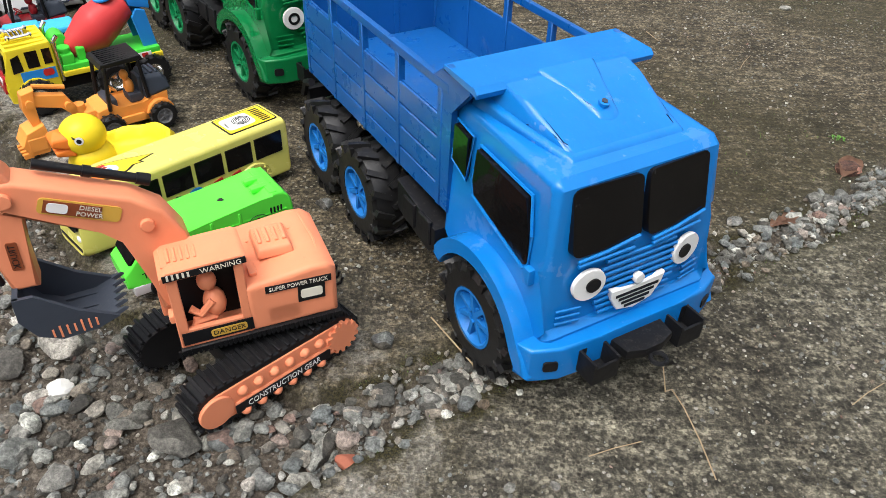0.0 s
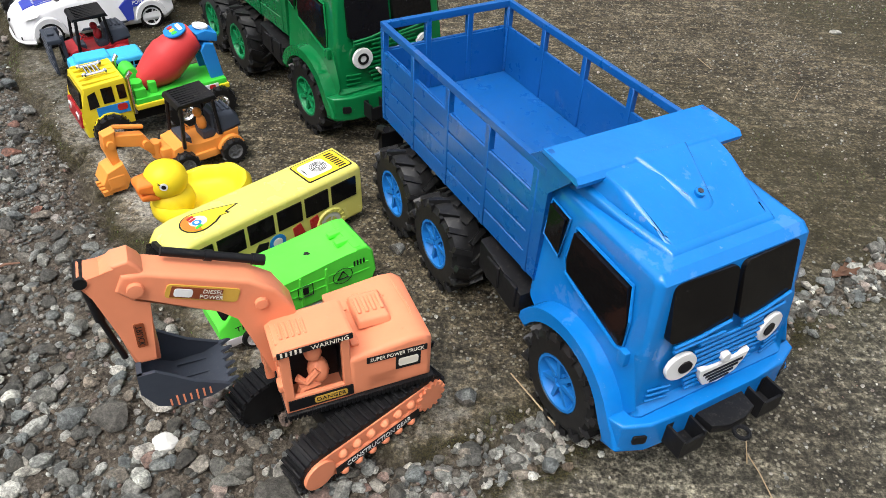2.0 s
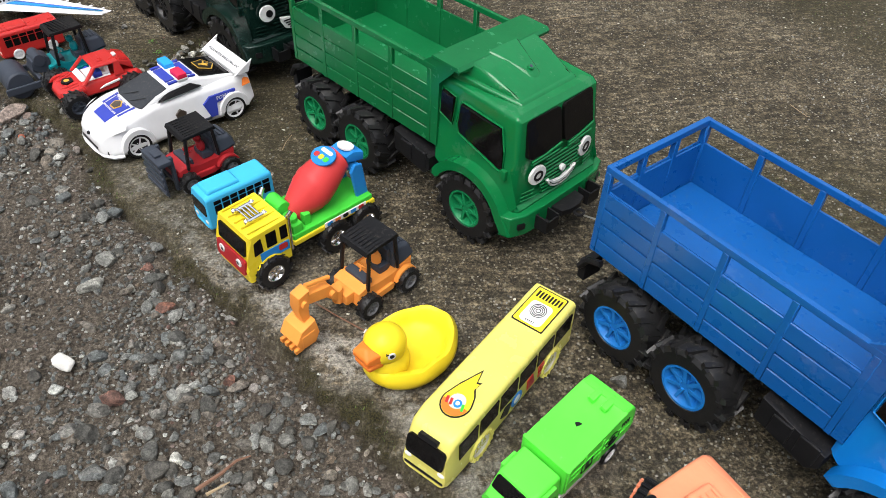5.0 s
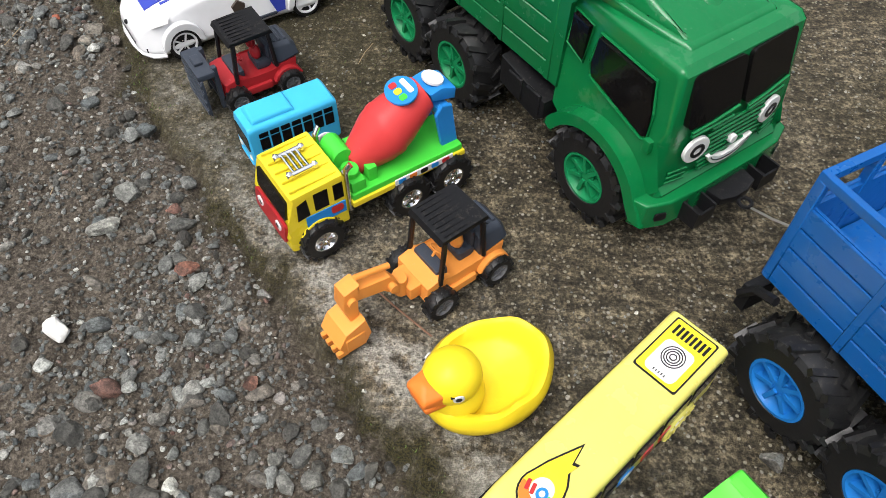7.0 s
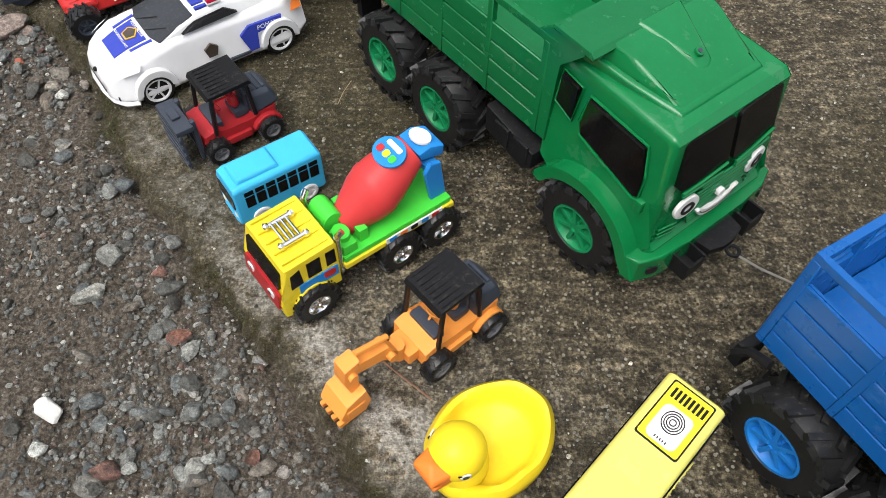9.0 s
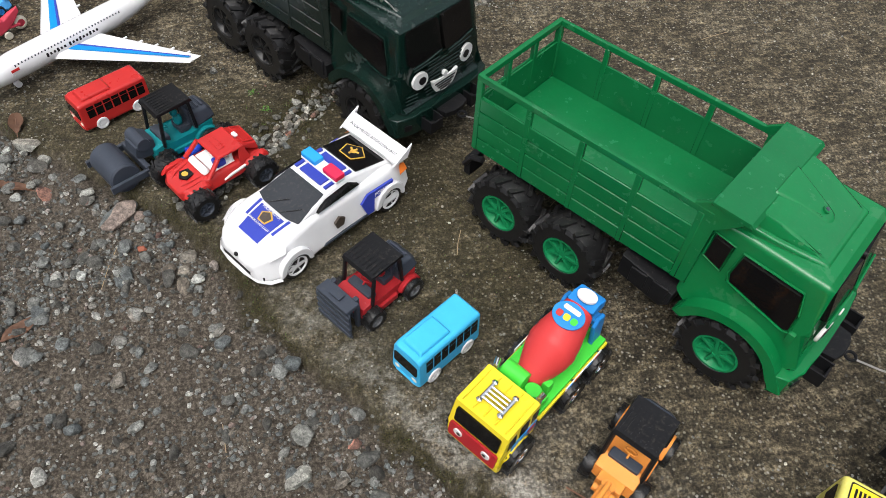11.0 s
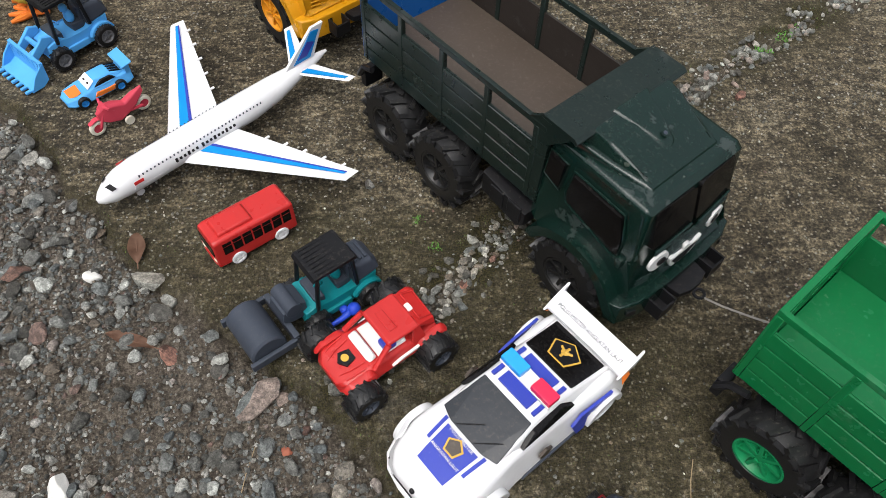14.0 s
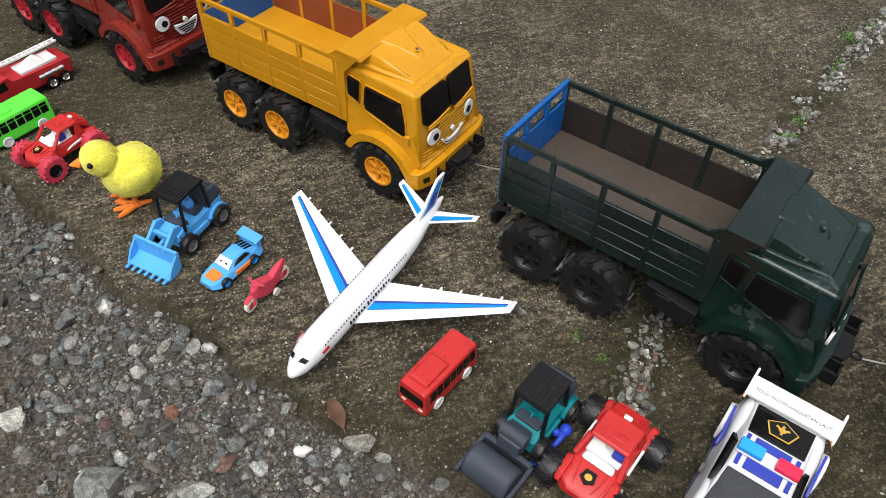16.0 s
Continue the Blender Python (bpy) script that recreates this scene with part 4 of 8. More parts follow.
def excavator(m):
    t = thing("excavator", m, "salmon orange plastic toy tracked excavator with raised black bucket", "toy excavator")
    bm = B()
    box(bm, -0.0025, 0.0025, -0.0175, 0.0175, -0.0022, 0.0022, 0.0006, 1)
    pad = finish(bm, "track_pad", M["black"])
    for s in (-1, 1):
        yc = s * 0.060 - 0.007
        out = arc(0.077, 0.032, 0.029, -90, 90, 8) + arc(-0.077, 0.032, 0.029, 90, 270, 8)
        bm = B()
        prism(bm, out, "y", yc - 0.017, yc + 0.017, 0.002, 1)
        tr = part("track", bm, M["black"], t, "black ribbed plastic track", at=Matrix.Translation((0.016, 0, 0)) @ Matrix.Diagonal((1.02, 1, 1, 1)))
        n = 44
        per = 2 * 0.154 + 2 * math.pi * 0.030
        for k in range(n):
            d = per * k / n
            if d < 0.154:
                p, a = (-0.077 + d, 0.002), -90
            elif d < 0.154 + math.pi * 0.03:
                a = -90 + (d - 0.154) / (math.pi * 0.03) * 180
                p = (0.077 + 0.03 * math.cos(radians(a)), 0.032 + 0.03 * math.sin(radians(a)))
            elif d < 0.308 + math.pi * 0.03:
                p, a = (0.077 - (d - 0.154 - math.pi * 0.03), 0.062), 90
            else:
                a = 90 + (d - 0.308 - math.pi * 0.03) / (math.pi * 0.03) * 180
                p = (-0.077 + 0.03 * math.cos(radians(a)), 0.032 + 0.03 * math.sin(radians(a)))
            part("track_pad", pad, None, tr, at=Matrix.Translation((p[0], yc, p[1])) @ Matrix.Rotation(radians(-a), 4, "Y"))
        bm = B()
        inn = arc(0.080, 0.031, 0.021, -90, 90, 8) + arc(-0.080, 0.031, 0.021, 90, 270, 8)
        prism(bm, [(x * 0.98, z) for x, z in inn], "y", yc + s * 0.012, yc + s * 0.0185, 0.001, 1)
        box(bm, -0.06, 0.062, yc + s * 0.0195 - 0.002, yc + s * 0.0195 + 0.002, 0.012, 0.028, 0.001, 1)
        part("track_frame", bm, M["orange"], tr)
        bm = B()
        cyl(bm, (0.082, yc + s * 0.019, 0.031), 0.020, 0.006, "y", 28, bev=0.002)
        part("idler", bm, M["orange"], tr)
        bm = B()
        prism(bm, [(-0.082 + r * math.cos(2 * math.pi * (k + f) / 14), 0.031 + r * math.sin(2 * math.pi * (k + f) / 14)) for k in range(14) for f, r in ((0, 0.0175), (0.3, 0.0175), (0.4, 0.0225), (0.8, 0.0225))], "y", yc + s * 0.016, yc + s * 0.0222)
        part("sprocket", bm, M["orange"], tr)
        for k in range(6):
            for z in (0.040, 0.0095):
                bm = B()
                ball(bm, (-0.05 + 0.02 * k, yc + s * 0.019, z), 0.0062, 2)
                part("roller", bm, M["orange"], tr)
        if s > 0:
            bm = B()
            plate(bm, face_m((0.0, yc + 0.0217, 0.0195), (-1, 0, 0), (0, 0, 1)), 0.124, 0.0125, 0.0006)
            part("lettering_strip", bm, M["black"], tr)
            words("track_lettering", "CONSTRUCTION GEAR", 0.0115, M["white"], tr, face_m((0.0, yc + 0.0226, 0.0195), (-1, 0, 0), (0, 0, 1)), "white lettering", 0.78)
    bm = B()
    cyl(bm, (0, 0, 0.066), 0.035, 0.02, "z", 24)
    box(bm, -0.06, 0.06, -0.05, 0.05, 0.028, 0.058, 0.004)
    part("undercarriage", bm, M["black"], t)
    rot = pose(0, 0, 0, 0, 0, -21.3)
    # slewing deck
    bm = B()
    box(bm, -0.090, 0.086, -0.070, 0.052, 0.073, 0.081, 0.001, 1)
    for k in range(34):
        x = -0.085 + 0.0052 * k
        for s in (-1, 1):
            box(bm, x, x + 0.003, -0.009 + s * 0.0615 - 0.001, -0.009 + s * 0.0615 + 0.001, 0.073, 0.081)
    part("deck_rim", bm, M["black"], t, "black knurled rim", at=rot)
    bm = B()
    prism(bm, [(-0.087, 0.079), (0.012, 0.079), (0.012, 0.140), (-0.06, 0.150), (-0.077, 0.149), (-0.088, 0.140)], "y", -0.068, 0.049, 0.007, 3)
    body = part("engine_housing", bm, M["orange"], t, at=rot)
    bm = B()
    hull(bm, [(x, y, z) for z, k in ((0.146, 1.0), (0.158, 0.86)) for x in (-0.050 - 0.02 * (k - 0.9), -0.012 + 0.02 * (k - 0.9)) for y in (-0.012 - 0.026 * k, -0.012 + 0.026 * k)], 0.004, 3)
    for k in range(4):
        box(bm, -0.047 + 0.009 * k, -0.042 + 0.009 * k, -0.026, 0.000, 0.157, 0.1605, 0.001, 1)
    part("engine_cover", bm, M["orange"], body)
    bm = B()
    tube(bm, [(-0.03, -0.060, 0.1445), (-0.072, -0.058, 0.148), (-0.076, 0.0, 0.1485), (-0.072, 0.037, 0.147), (-0.03, 0.037, 0.1445), (0.008, 0.037, 0.139)], 0.0016, 6)
    box(bm, -0.006, 0.003, 0.012, 0.032, 0.141, 0.146, 0.002)
    box(bm, -0.045, -0.008, 0.0455, 0.049, 0.085, 0.108, 0.002)
    for p in ((-0.058, 0.03), (-0.006, -0.022), (-0.055, -0.03)):
        cyl(bm, (p[0], p[1], 0.149), 0.0018, 0.002, "z", 8)
    part("panel_ridge", bm, M["orange"], body)
    # cab frame with an open window
    bm = B()
    prism(bm, [(0.010, 0.079), (0.086, 0.079), (0.082, 0.175), (0.016, 0.182), (0.010, 0.14)], "y", 0.004, 0.010, 0.001)
    box(bm, 0.012, 0.084, -0.004, 0.047, 0.079, 0.084)
    box(bm, 0.009, 0.018, 0.040, 0.048, 0.080, 0.178, 0.001, 1)
    box(bm, 0.074, 0.085, 0.040, 0.048, 0.080, 0.176, 0.001, 1)
    box(bm, 0.012, 0.084, 0.042, 0.048, 0.080, 0.104, 0.001, 1)
    box(bm, 0.008, 0.014, 0.004, 0.046, 0.080, 0.178, 0.001, 1)
    box(bm, 0.078, 0.085, 0.0, 0.046, 0.080, 0.118, 0.001, 1)
    cab = part("cab", bm, M["orange"], body)
    bm = B()
    prism(bm, [(0.004, 0.176), (0.090, 0.172), (0.090, 0.178), (0.082, 0.184), (0.010, 0.187), (0.004, 0.183)], "y", -0.004, 0.050, 0.002)
    for k in range(5):
        box(bm, 0.050 + 0.0065 * k, 0.0535 + 0.0065 * k, 0.010, 0.034, 0.1835, 0.1865, 0.0006, 1)
    box(bm, 0.046, 0.086, 0.006, 0.038, 0.1815, 0.1845, 0.001, 1)
    part("cab_roof", bm, M["orange"], cab)
    bm = B()
    for s in (-1, 1):
        box(bm, 0.086, 0.097, -0.020 + s * 0.012 - 0.004, -0.020 + s * 0.012 + 0.004, 0.085, 0.120, 0.003)
    part("boom_lug", bm, M["orange"], body)
    bm = B()
    box(bm, 0.080, 0.090, 0.030, 0.046, 0.115, 0.125, 0.003)
    part("mirror", bm, M["orange"], body)
    bm = B()
    # thin black sheets over the cab's inner side and back walls
    box(bm, 0.015, 0.078, 0.0105, 0.0120, 0.085, 0.174)
    box(bm, 0.0145, 0.0160, 0.012, 0.040, 0.085, 0.174)
    part("cab_dark_sheets", bm, M["black"], cab, "thin black sheets inside the cab")
    bm = B()
    ball(bm, (0.046, 0.028, 0.148), 0.0105, 2, (1, 1, 1.15))
    ball(bm, (0.042, 0.028, 0.118), 0.014, 2, (0.9, 1.0, 1.3))
    tube(bm, [(0.044, 0.038, 0.128), (0.058, 0.040, 0.115), (0.068, 0.036, 0.122)], 0.0045, 8)
    tube(bm, [(0.044, 0.034, 0.104), (0.064, 0.038, 0.106), (0.068, 0.038, 0.090)], 0.0055, 8)
    part("driver_figure", bm, M["orange"], cab, "plain moulded orange driver shape")
    bm = B()
    plate(bm, face_m((0.046, 0.0502, 0.1795), (-1, 0, 0.04), (0, 0, 1)), 0.082, 0.0075, 0.0008)
    st = part("warning_strip", bm, M["black"], cab)
    words("warning_lettering", "WARNING", 0.0085, M["cream"], st, face_m((0.030, 0.0512, 0.1795), (-1, 0, 0.04), (0, 0, 1)))
    for k in range(5):
        bm = B()
        plate(bm, face_m((0.062 + 0.005 * k, 0.0511, 0.1790), (-1, 0, 0), (0.5, 0, 1)), 0.0022, 0.006, 0.0004)
        part("hazard_bar", bm, M["cream"], st)
    bm = B()
    plate(bm, face_m((0.045, 0.0484, 0.0925), (-1, 0, 0), (0, 0, 1)), 0.074, 0.016, 0.0008)
    st = part("danger_strip", bm, M["black"], cab)
    bm = B()
    plate(bm, face_m((0.034, 0.0492, 0.0925), (-1, 0, 0), (0, 0, 1)), 0.038, 0.010, 0.0005, 0.003)
    lab = part("danger_panel", bm, M["gold"], st)
    words("danger_lettering", "DANGER", 0.0085, M["black"], st, face_m((0.034, 0.0499, 0.0925), (-1, 0, 0), (0, 0, 1)))
    bm = B()
    plate(bm, face_m((-0.045, 0.0494, 0.132), (-1, 0, -0.03), (0, 0, 1)), 0.072, 0.0085, 0.0008)
    plate(bm, face_m((-0.058, 0.0494, 0.117), (-1, 0, -0.03), (0, 0, 1)), 0.030, 0.022, 0.0008)
    st = part("side_strip", bm, M["black"], body)
    words("side_lettering", "SUPER POWER TRUCK", 0.0075, M["cream"], st, face_m((-0.045, 0.0504, 0.132), (-1, 0, -0.03), (0, 0, 1)), stretch=0.85)
    bm = B()
    plate(bm, face_m((-0.058, 0.0504, 0.117), (-1, 0, -0.03), (0, 0, 1)), 0.024, 0.012, 0.0005, 0.003)
    part("maker_mark", bm, M["cream"], st, "plain pale maker's mark")
    bm = B()
    for k in range(3):
        tube(bm, [(-0.088, 0.02 - 0.012 * k, 0.09), (-0.099, 0.02 - 0.012 * k, 0.093), (-0.101, 0.02 - 0.012 * k, 0.100)], 0.002, 6)
    part("rear_hook", bm, M["black"], body)
    # boom, arm, rams and bucket
    y0 = -0.016
    bm = B()
    prism(bm, [(0.052, 0.100), (0.048, 0.150), (0.054, 0.192), (0.070, 0.224), (0.096, 0.245), (0.188, 0.283), (0.210, 0.286), (0.219, 0.268), (0.206, 0.252), (0.128, 0.218), (0.110, 0.200), (0.100, 0.165), (0.094, 0.100)], "y", y0 - 0.017, y0 + 0.017, 0.005, 3)
    boom = part("boom", bm, M["orange"], t, "cranked boom", at=rot)
    for x, z, r in ((0.088, 0.213, 0.007), (0.201, 0.268, 0.008)):
        bm = B()
        cyl(bm, (x, y0, z), r, 0.044, "y", 16, bev=0.002)
        part("pivot_pin", bm, M["orange"], boom)
    bm = B()
    rod(bm, (0.082, y0 - 0.008, 0.250), (0.172, y0 - 0.008, 0.287), 0.0048, 12)
    rod(bm, (0.076, y0 - 0.008, 0.2475), (0.088, y0 - 0.008, 0.2525), 0.0062, 12)
    rod(bm, (0.126, y0 - 0.008, 0.268), (0.133, y0 - 0.008, 0.271), 0.0060, 12)
    part("ram", bm, M["black"], boom, "black hydraulic ram")
    bm = B()
    plate(bm, face_m((0.142, y0 + 0.0175, 0.244), (-1, 0, -0.42), (0.42, 0, -1)) @ pose(0, 0, 0, 180), 0.072, 0.017, 0.0008, 0.004)
    dec = part("boom_decal", bm, M["gold"], boom, "yellow and red decal")
    bm = B()
    plate(bm, face_m((0.148, y0 + 0.0186, 0.2466), (-1, 0, -0.42), (-0.42, 0, 1)), 0.050, 0.0135, 0.0005)
    part("decal_field", bm, M["redbrown"], dec)
    bm = B()
    plate(bm, face_m((0.160, y0 + 0.0194, 0.2515), (-1, 0, -0.42), (-0.42, 0, 1)), 0.018, 0.010, 0.0004, 0.003)
    part("maker_mark", bm, M["white"], dec, "plain white maker's mark")
    words("decal_lettering", "DIESEL\nPOWER", 0.0068, M["cream"], dec, face_m((0.134, y0 + 0.0194, 0.2405), (-1, 0, -0.42), (-0.42, 0, 1)))
    bm = B()
    prism(bm, [(0.192, 0.290), (0.200, 0.300), (0.216, 0.298), (0.228, 0.286), (0.246, 0.293), (0.251, 0.284), (0.236, 0.266), (0.223, 0.164), (0.198, 0.164), (0.196, 0.245), (0.186, 0.270)], "y", y0 - 0.014, y0 + 0.014, 0.004, 3)
    arm = part("arm", bm, M["orange"], t, "dipper arm", at=rot)
    bm = B()
    rod(bm, (0.245, y0, 0.286), (0.242, y0, 0.225), 0.0052, 10)
    rod(bm, (0.242, y0, 0.226), (0.232, y0, 0.166), 0.0034, 10)
    cyl(bm, (0.245, y0, 0.286), 0.0065, 0.032, "y", 12, bev=0.001)
    part("ram", bm, M["black"], arm)
    bm = B()
    plate(bm, face_m((0.2095, y0 + 0.0146, 0.205), (0.06, 0, -1), (-1, 0, 0)), 0.032, 0.010, 0.0006, 0.002)
    part("arm_decal", bm, M["redbrown"], arm)
    words("arm_lettering", "TRUCK", 0.0085, M["black"], arm, face_m((0.2095, y0 + 0.0154, 0.205), (0.06, 0, -1), (1, 0, 0.06)))
    bm = B()
    shell = [(0.226, 0.172), (0.228, 0.140), (0.214, 0.112), (0.190, 0.100), (0.150, 0.104), (0.124, 0.116)]
    inner = [(0.126, 0.119), (0.150, 0.108), (0.188, 0.105), (0.209, 0.116), (0.222, 0.142), (0.220, 0.172)]
    prism(bm, shell + inner, "y", y0 - 0.040, y0 + 0.040)
    for s in (-1, 1):
        prism(bm, [(0.226, 0.172), (0.228, 0.140), (0.214, 0.112), (0.190, 0.100), (0.150, 0.104), (0.124, 0.116), (0.165, 0.138), (0.205, 0.172)], "y", y0 + s * 0.036, y0 + s * 0.041)
    for k in range(6):
        yy = y0 - 0.035 + 0.014 * k
        hull(bm, [(0.128, yy - 0.004, 0.114), (0.128, yy + 0.004, 0.114), (0.128, yy - 0.004, 0.120), (0.128, yy + 0.004, 0.120), (0.113, yy - 0.002, 0.121), (0.113, yy + 0.002, 0.121), (0.116, yy, 0.124)])
    for k in range(3):
        box(bm, 0.135, 0.185, y0 - 0.024 + 0.024 * k - 0.001, y0 - 0.022 + 0.024 * k, 0.107, 0.1095)
    bk = part("bucket", bm, M["grey"], t, "dark slate toothed bucket", at=rot @ Matrix.Translation((0.206, y0, 0.168)) @ Matrix.Diagonal((0.86, 0.84, 0.84, 1)) @ Matrix.Translation((-0.206, -y0, -0.172)))
    for k in range(7):
        bm = B()
        plate(bm, face_m((0.150 + 0.008 * k, y0 + 0.0414, 0.116 - 0.0006 * k), (-1, 0, 0), (0.7, 0, 1)), 0.0022, 0.012 + 0.003 * (k % 3), 0.0004)
        part("hazard_bar", bm, M["orange"], bk)
    return t


def garbage_truck(m):
    t = thing("garbage_truck", m, "lime green plastic toy garbage truck with white skirt", "toy truck")
    bm = B()
    prism(bm, [(-0.105, 0.034), (0.030, 0.034), (0.030, 0.094), (-0.070, 0.098), (-0.084, 0.106), (-0.100, 0.103), (-0.108, 0.090), (-0.112, 0.052)], "y", -0.036, 0.036, 0.004, 3)
    body = part("container", bm, M["lime"], t)
    bm = B()
    box(bm, -0.092, -0.082, -0.033, 0.033, 0.103, 0.107, 0.002)
    box(bm, -0.088, -0.066, -0.014, -0.004, 0.099, 0.108, 0.003)
    box(bm, -0.088, -0.066, 0.006, 0.016, 0.099, 0.108, 0.003)
    for x in (-0.04, -0.005, 0.026):
        for s in (-1, 1):
            box(bm, x - 0.002, x + 0.002, s * 0.036 - 0.0015, s * 0.036 + 0.0015, 0.038, 0.092, 0.0008, 1)
    for z in (0.060, 0.075):
        for s in (-1, 1):
            box(bm, -0.10, 0.028, s * 0.036 - 0.001, s * 0.036 + 0.001, z, z + 0.0015)
    part("rib", bm, M["lime"], body)
    bm = B()
    loft(bm, ((0.034, 0.034, 0.030, 0.024, 0.082, 0.005), (0.060, 0.034, 0.030, 0.024, 0.082, 0.006), (0.078, 0.034, 0.029, 0.024, 0.078, 0.006), (0.092, 0.033, 0.029, 0.024, 0.058, 0.006), (0.101, 0.032, 0.028, 0.026, 0.050, 0.008)))
    cab = part("cab", bm, M["lime"], t)
    bm = B()
    plate(bm, face_m((0.0862, 0, 0.0675), (0, 1, 0), (-0.58, 0, 0.8)), 0.052, 0.020, 0.0015, 0.003)
    part("windscreen", bm, M["glass"], cab)
    for s in (-1, 1):
        bm = B()
        prism(bm, [(0.044, 0.056), (0.068, 0.056), (0.068, 0.074), (0.044, 0.074)], "y", s * 0.030, s * 0.0345)
        part("side_window", bm, M["lime"], cab)
    words("cab_lettering", "TRUCK", 0.013, M["black"], cab, face_m((0.062, 0.0347, 0.044), (-1, 0, 0), (0, 0, 1)))
    bm = B()
    box(bm, -0.105, 0.096, -0.0345, 0.0345, 0.014, 0.030, 0.003)
    part("skirt", bm, M["carwhite"], t, "white lower skirt")
    for s in (1,):
        for x, sh in ((-0.062, "tri"), (-0.010, "sq"), (-0.085, "bar")):
            bm = B()
            if sh == "tri":
                tube(bm, [(x + 0.009 * math.cos(radians(a)), 0.0372, 0.066 + 0.009 * math.sin(radians(a))) for a in (90, 210, 330, 90)], 0.0012, 4)
                tube(bm, [(x + 0.014 * math.cos(radians(a)), 0.0368, 0.066 + 0.014 * math.sin(radians(a))) for a in range(0, 361, 30)], 0.0006, 4)
            elif sh == "sq":
                tube(bm, [(x + dx, 0.0372, 0.066 + dz) for dx, dz in ((-.01, -.01), (.01, -.01), (.01, .01), (-.01, .01), (-.01, -.01))], 0.0009, 4)
                box(bm, x - 0.004, x + 0.004, 0.0366, 0.0374, 0.060, 0.072)
            else:
                for k in range(4):
                    plate(bm, face_m((x - 0.008 + 0.0045 * k, 0.0366, 0.080), (-1, 0, 0), (0.5, 0, 1)), 0.0022, 0.009, 0.0005)
            part("decal", bm, M["black"], body)
    four(t, small_wheel(0.019, 0.014, "black", "carwhite", 0, 0.66), (0.062, -0.066), 0.032, 0.019)
    bm = B()
    hull(bm, [(-0.03, -0.004, 0.096), (-0.036, 0.006, 0.096), (-0.033, 0.0, 0.099), (-0.026, 0.002, 0.097)])
    part("soil_crumb", bm, M["black"], body)
    return t


def yellow_bus(m):
    t = thing("bus", m, "long lemon yellow toy bus with dark windows and roof decal", "toy bus")
    bm = B()
    loft(bm, ((-0.160, 0.039, 0.037, 0.014, 0.100, 0.006), (-0.156, 0.042, 0.040, 0.010, 0.105, 0.008), (0.120, 0.042, 0.040, 0.010, 0.105, 0.008), (0.146, 0.042, 0.039, 0.010, 0.102, 0.010, -0.05), (0.160, 0.041, 0.037, 0.010, 0.094, 0.012, -0.12), (0.166, 0.039, 0.035, 0.014, 0.080, 0.012, -0.12)))
    body = part("body", bm, M["busyellow"], t)
    bm = B()
    plate(bm, face_m((0.158, 0, 0.068), (0, 1, 0), (-0.22, 0, 1)), 0.068, 0.036, 0.004, 0.008)
    part("windscreen", bm, M["glass"], body)
    bm = B()
    plate(bm, face_m((0.1535, 0, 0.091), (0, 1, 0), (-0.35, 0, 1)), 0.034, 0.008, 0.0035, 0.002)
    part("destination_board", bm, M["black"], body)
    for s in (-1, 1):
        xs = [-0.150, -0.098, -0.050, -0.002, 0.046, 0.094, 0.140]
        for a, b in zip(xs, xs[1:]):
            bm = B()
            prism(bm, [(a + 0.003, 0.055), (b - 0.003, 0.055), (b - 0.003, 0.090), (a + 0.003, 0.090)], "y", s * 0.038, s * 0.0423)
            part("window", bm, M["glass"], body, "dark tinted pane")
        for x in (0.085, -0.095):
            bm = B()
            lathe(bm, ((0.020, -0.002), (0.026, -0.003), (0.028, 0.0), (0.026, 0.003), (0.020, 0.002)), "y", 24, True)
            for k in range(16):
                box(bm, 0.021, 0.0265, -0.004, 0.004, -0.001, 0.001, m=Matrix.Rotation(k * math.pi / 8, 4, "Y"))
            part("arch_ring", bm, M["busyellow"], body, at=pose(x, s * 0.042, 0.024))
    # painted name on the flank as plain coloured shapes
    bm = B()
    for k in range(2):
        prism(bm, [(-0.05 - 0.03 * k, 0.026), (-0.03 - 0.03 * k, 0.024), (-0.028 - 0.03 * k, 0.048), (-0.042 - 0.03 * k, 0.052)], "y", 0.0415, 0.0432)
    part("flank_mark", bm, M["red"], body, "red painted mark")
    bm = B()
    cyl(bm, (0.0, 0.0428, 0.038), 0.014, 0.0012, "y", 20)
    part("flank_mark", bm, M["midblue"], body, "blue painted disc")
    bm = B()
    cyl(bm, (0.0, 0.0433, 0.038), 0.008, 0.0012, "y", 20)
    part("flank_mark", bm, M["white"], body)
    bm = B()
    prism(bm, [(0.022, 0.024), (0.040, 0.034), (0.030, 0.050), (0.014, 0.046)], "y", 0.0415, 0.0432)
    part("flank_mark", bm, M["black"], body)
    # roof unit decal
    bm = B()
    plate(bm, pose(-0.112, 0, 0.1052), 0.080, 0.058, 0.0009, 0.003)
    base = part("roof_decal", bm, M["black"], body, "framed air-conditioner decal")
    bm = B()
    plate(bm, pose(-0.112, 0, 0.1059), 0.076, 0.054, 0.0006, 0.003)
    part("decal_field", bm, M["mixyellow"], base)
    bm = B()
    plate(bm, pose(-0.100, 0, 0.1066), 0.046, 0.040, 0.0005, 0.008)
    part("fan_plate", bm, M["white"], base)
    bm = B()
    for r in (0.004, 0.0075, 0.0105, 0.0135):
        lathe(bm, ((r - 0.0009, 0.1070), (r + 0.0004, 0.1070), (r + 0.0004, 0.1076), (r - 0.0009, 0.1076)), "z", 24, True)
    for v in bm.verts:
        v.co.x -= 0.106
    for k in range(5):
        box(bm, -0.083, -0.080, -0.008 + 0.0036 * k, -0.0065 + 0.0036 * k, 0.1068, 0.1075)
    part("fan_rings", bm, M["black"], base)
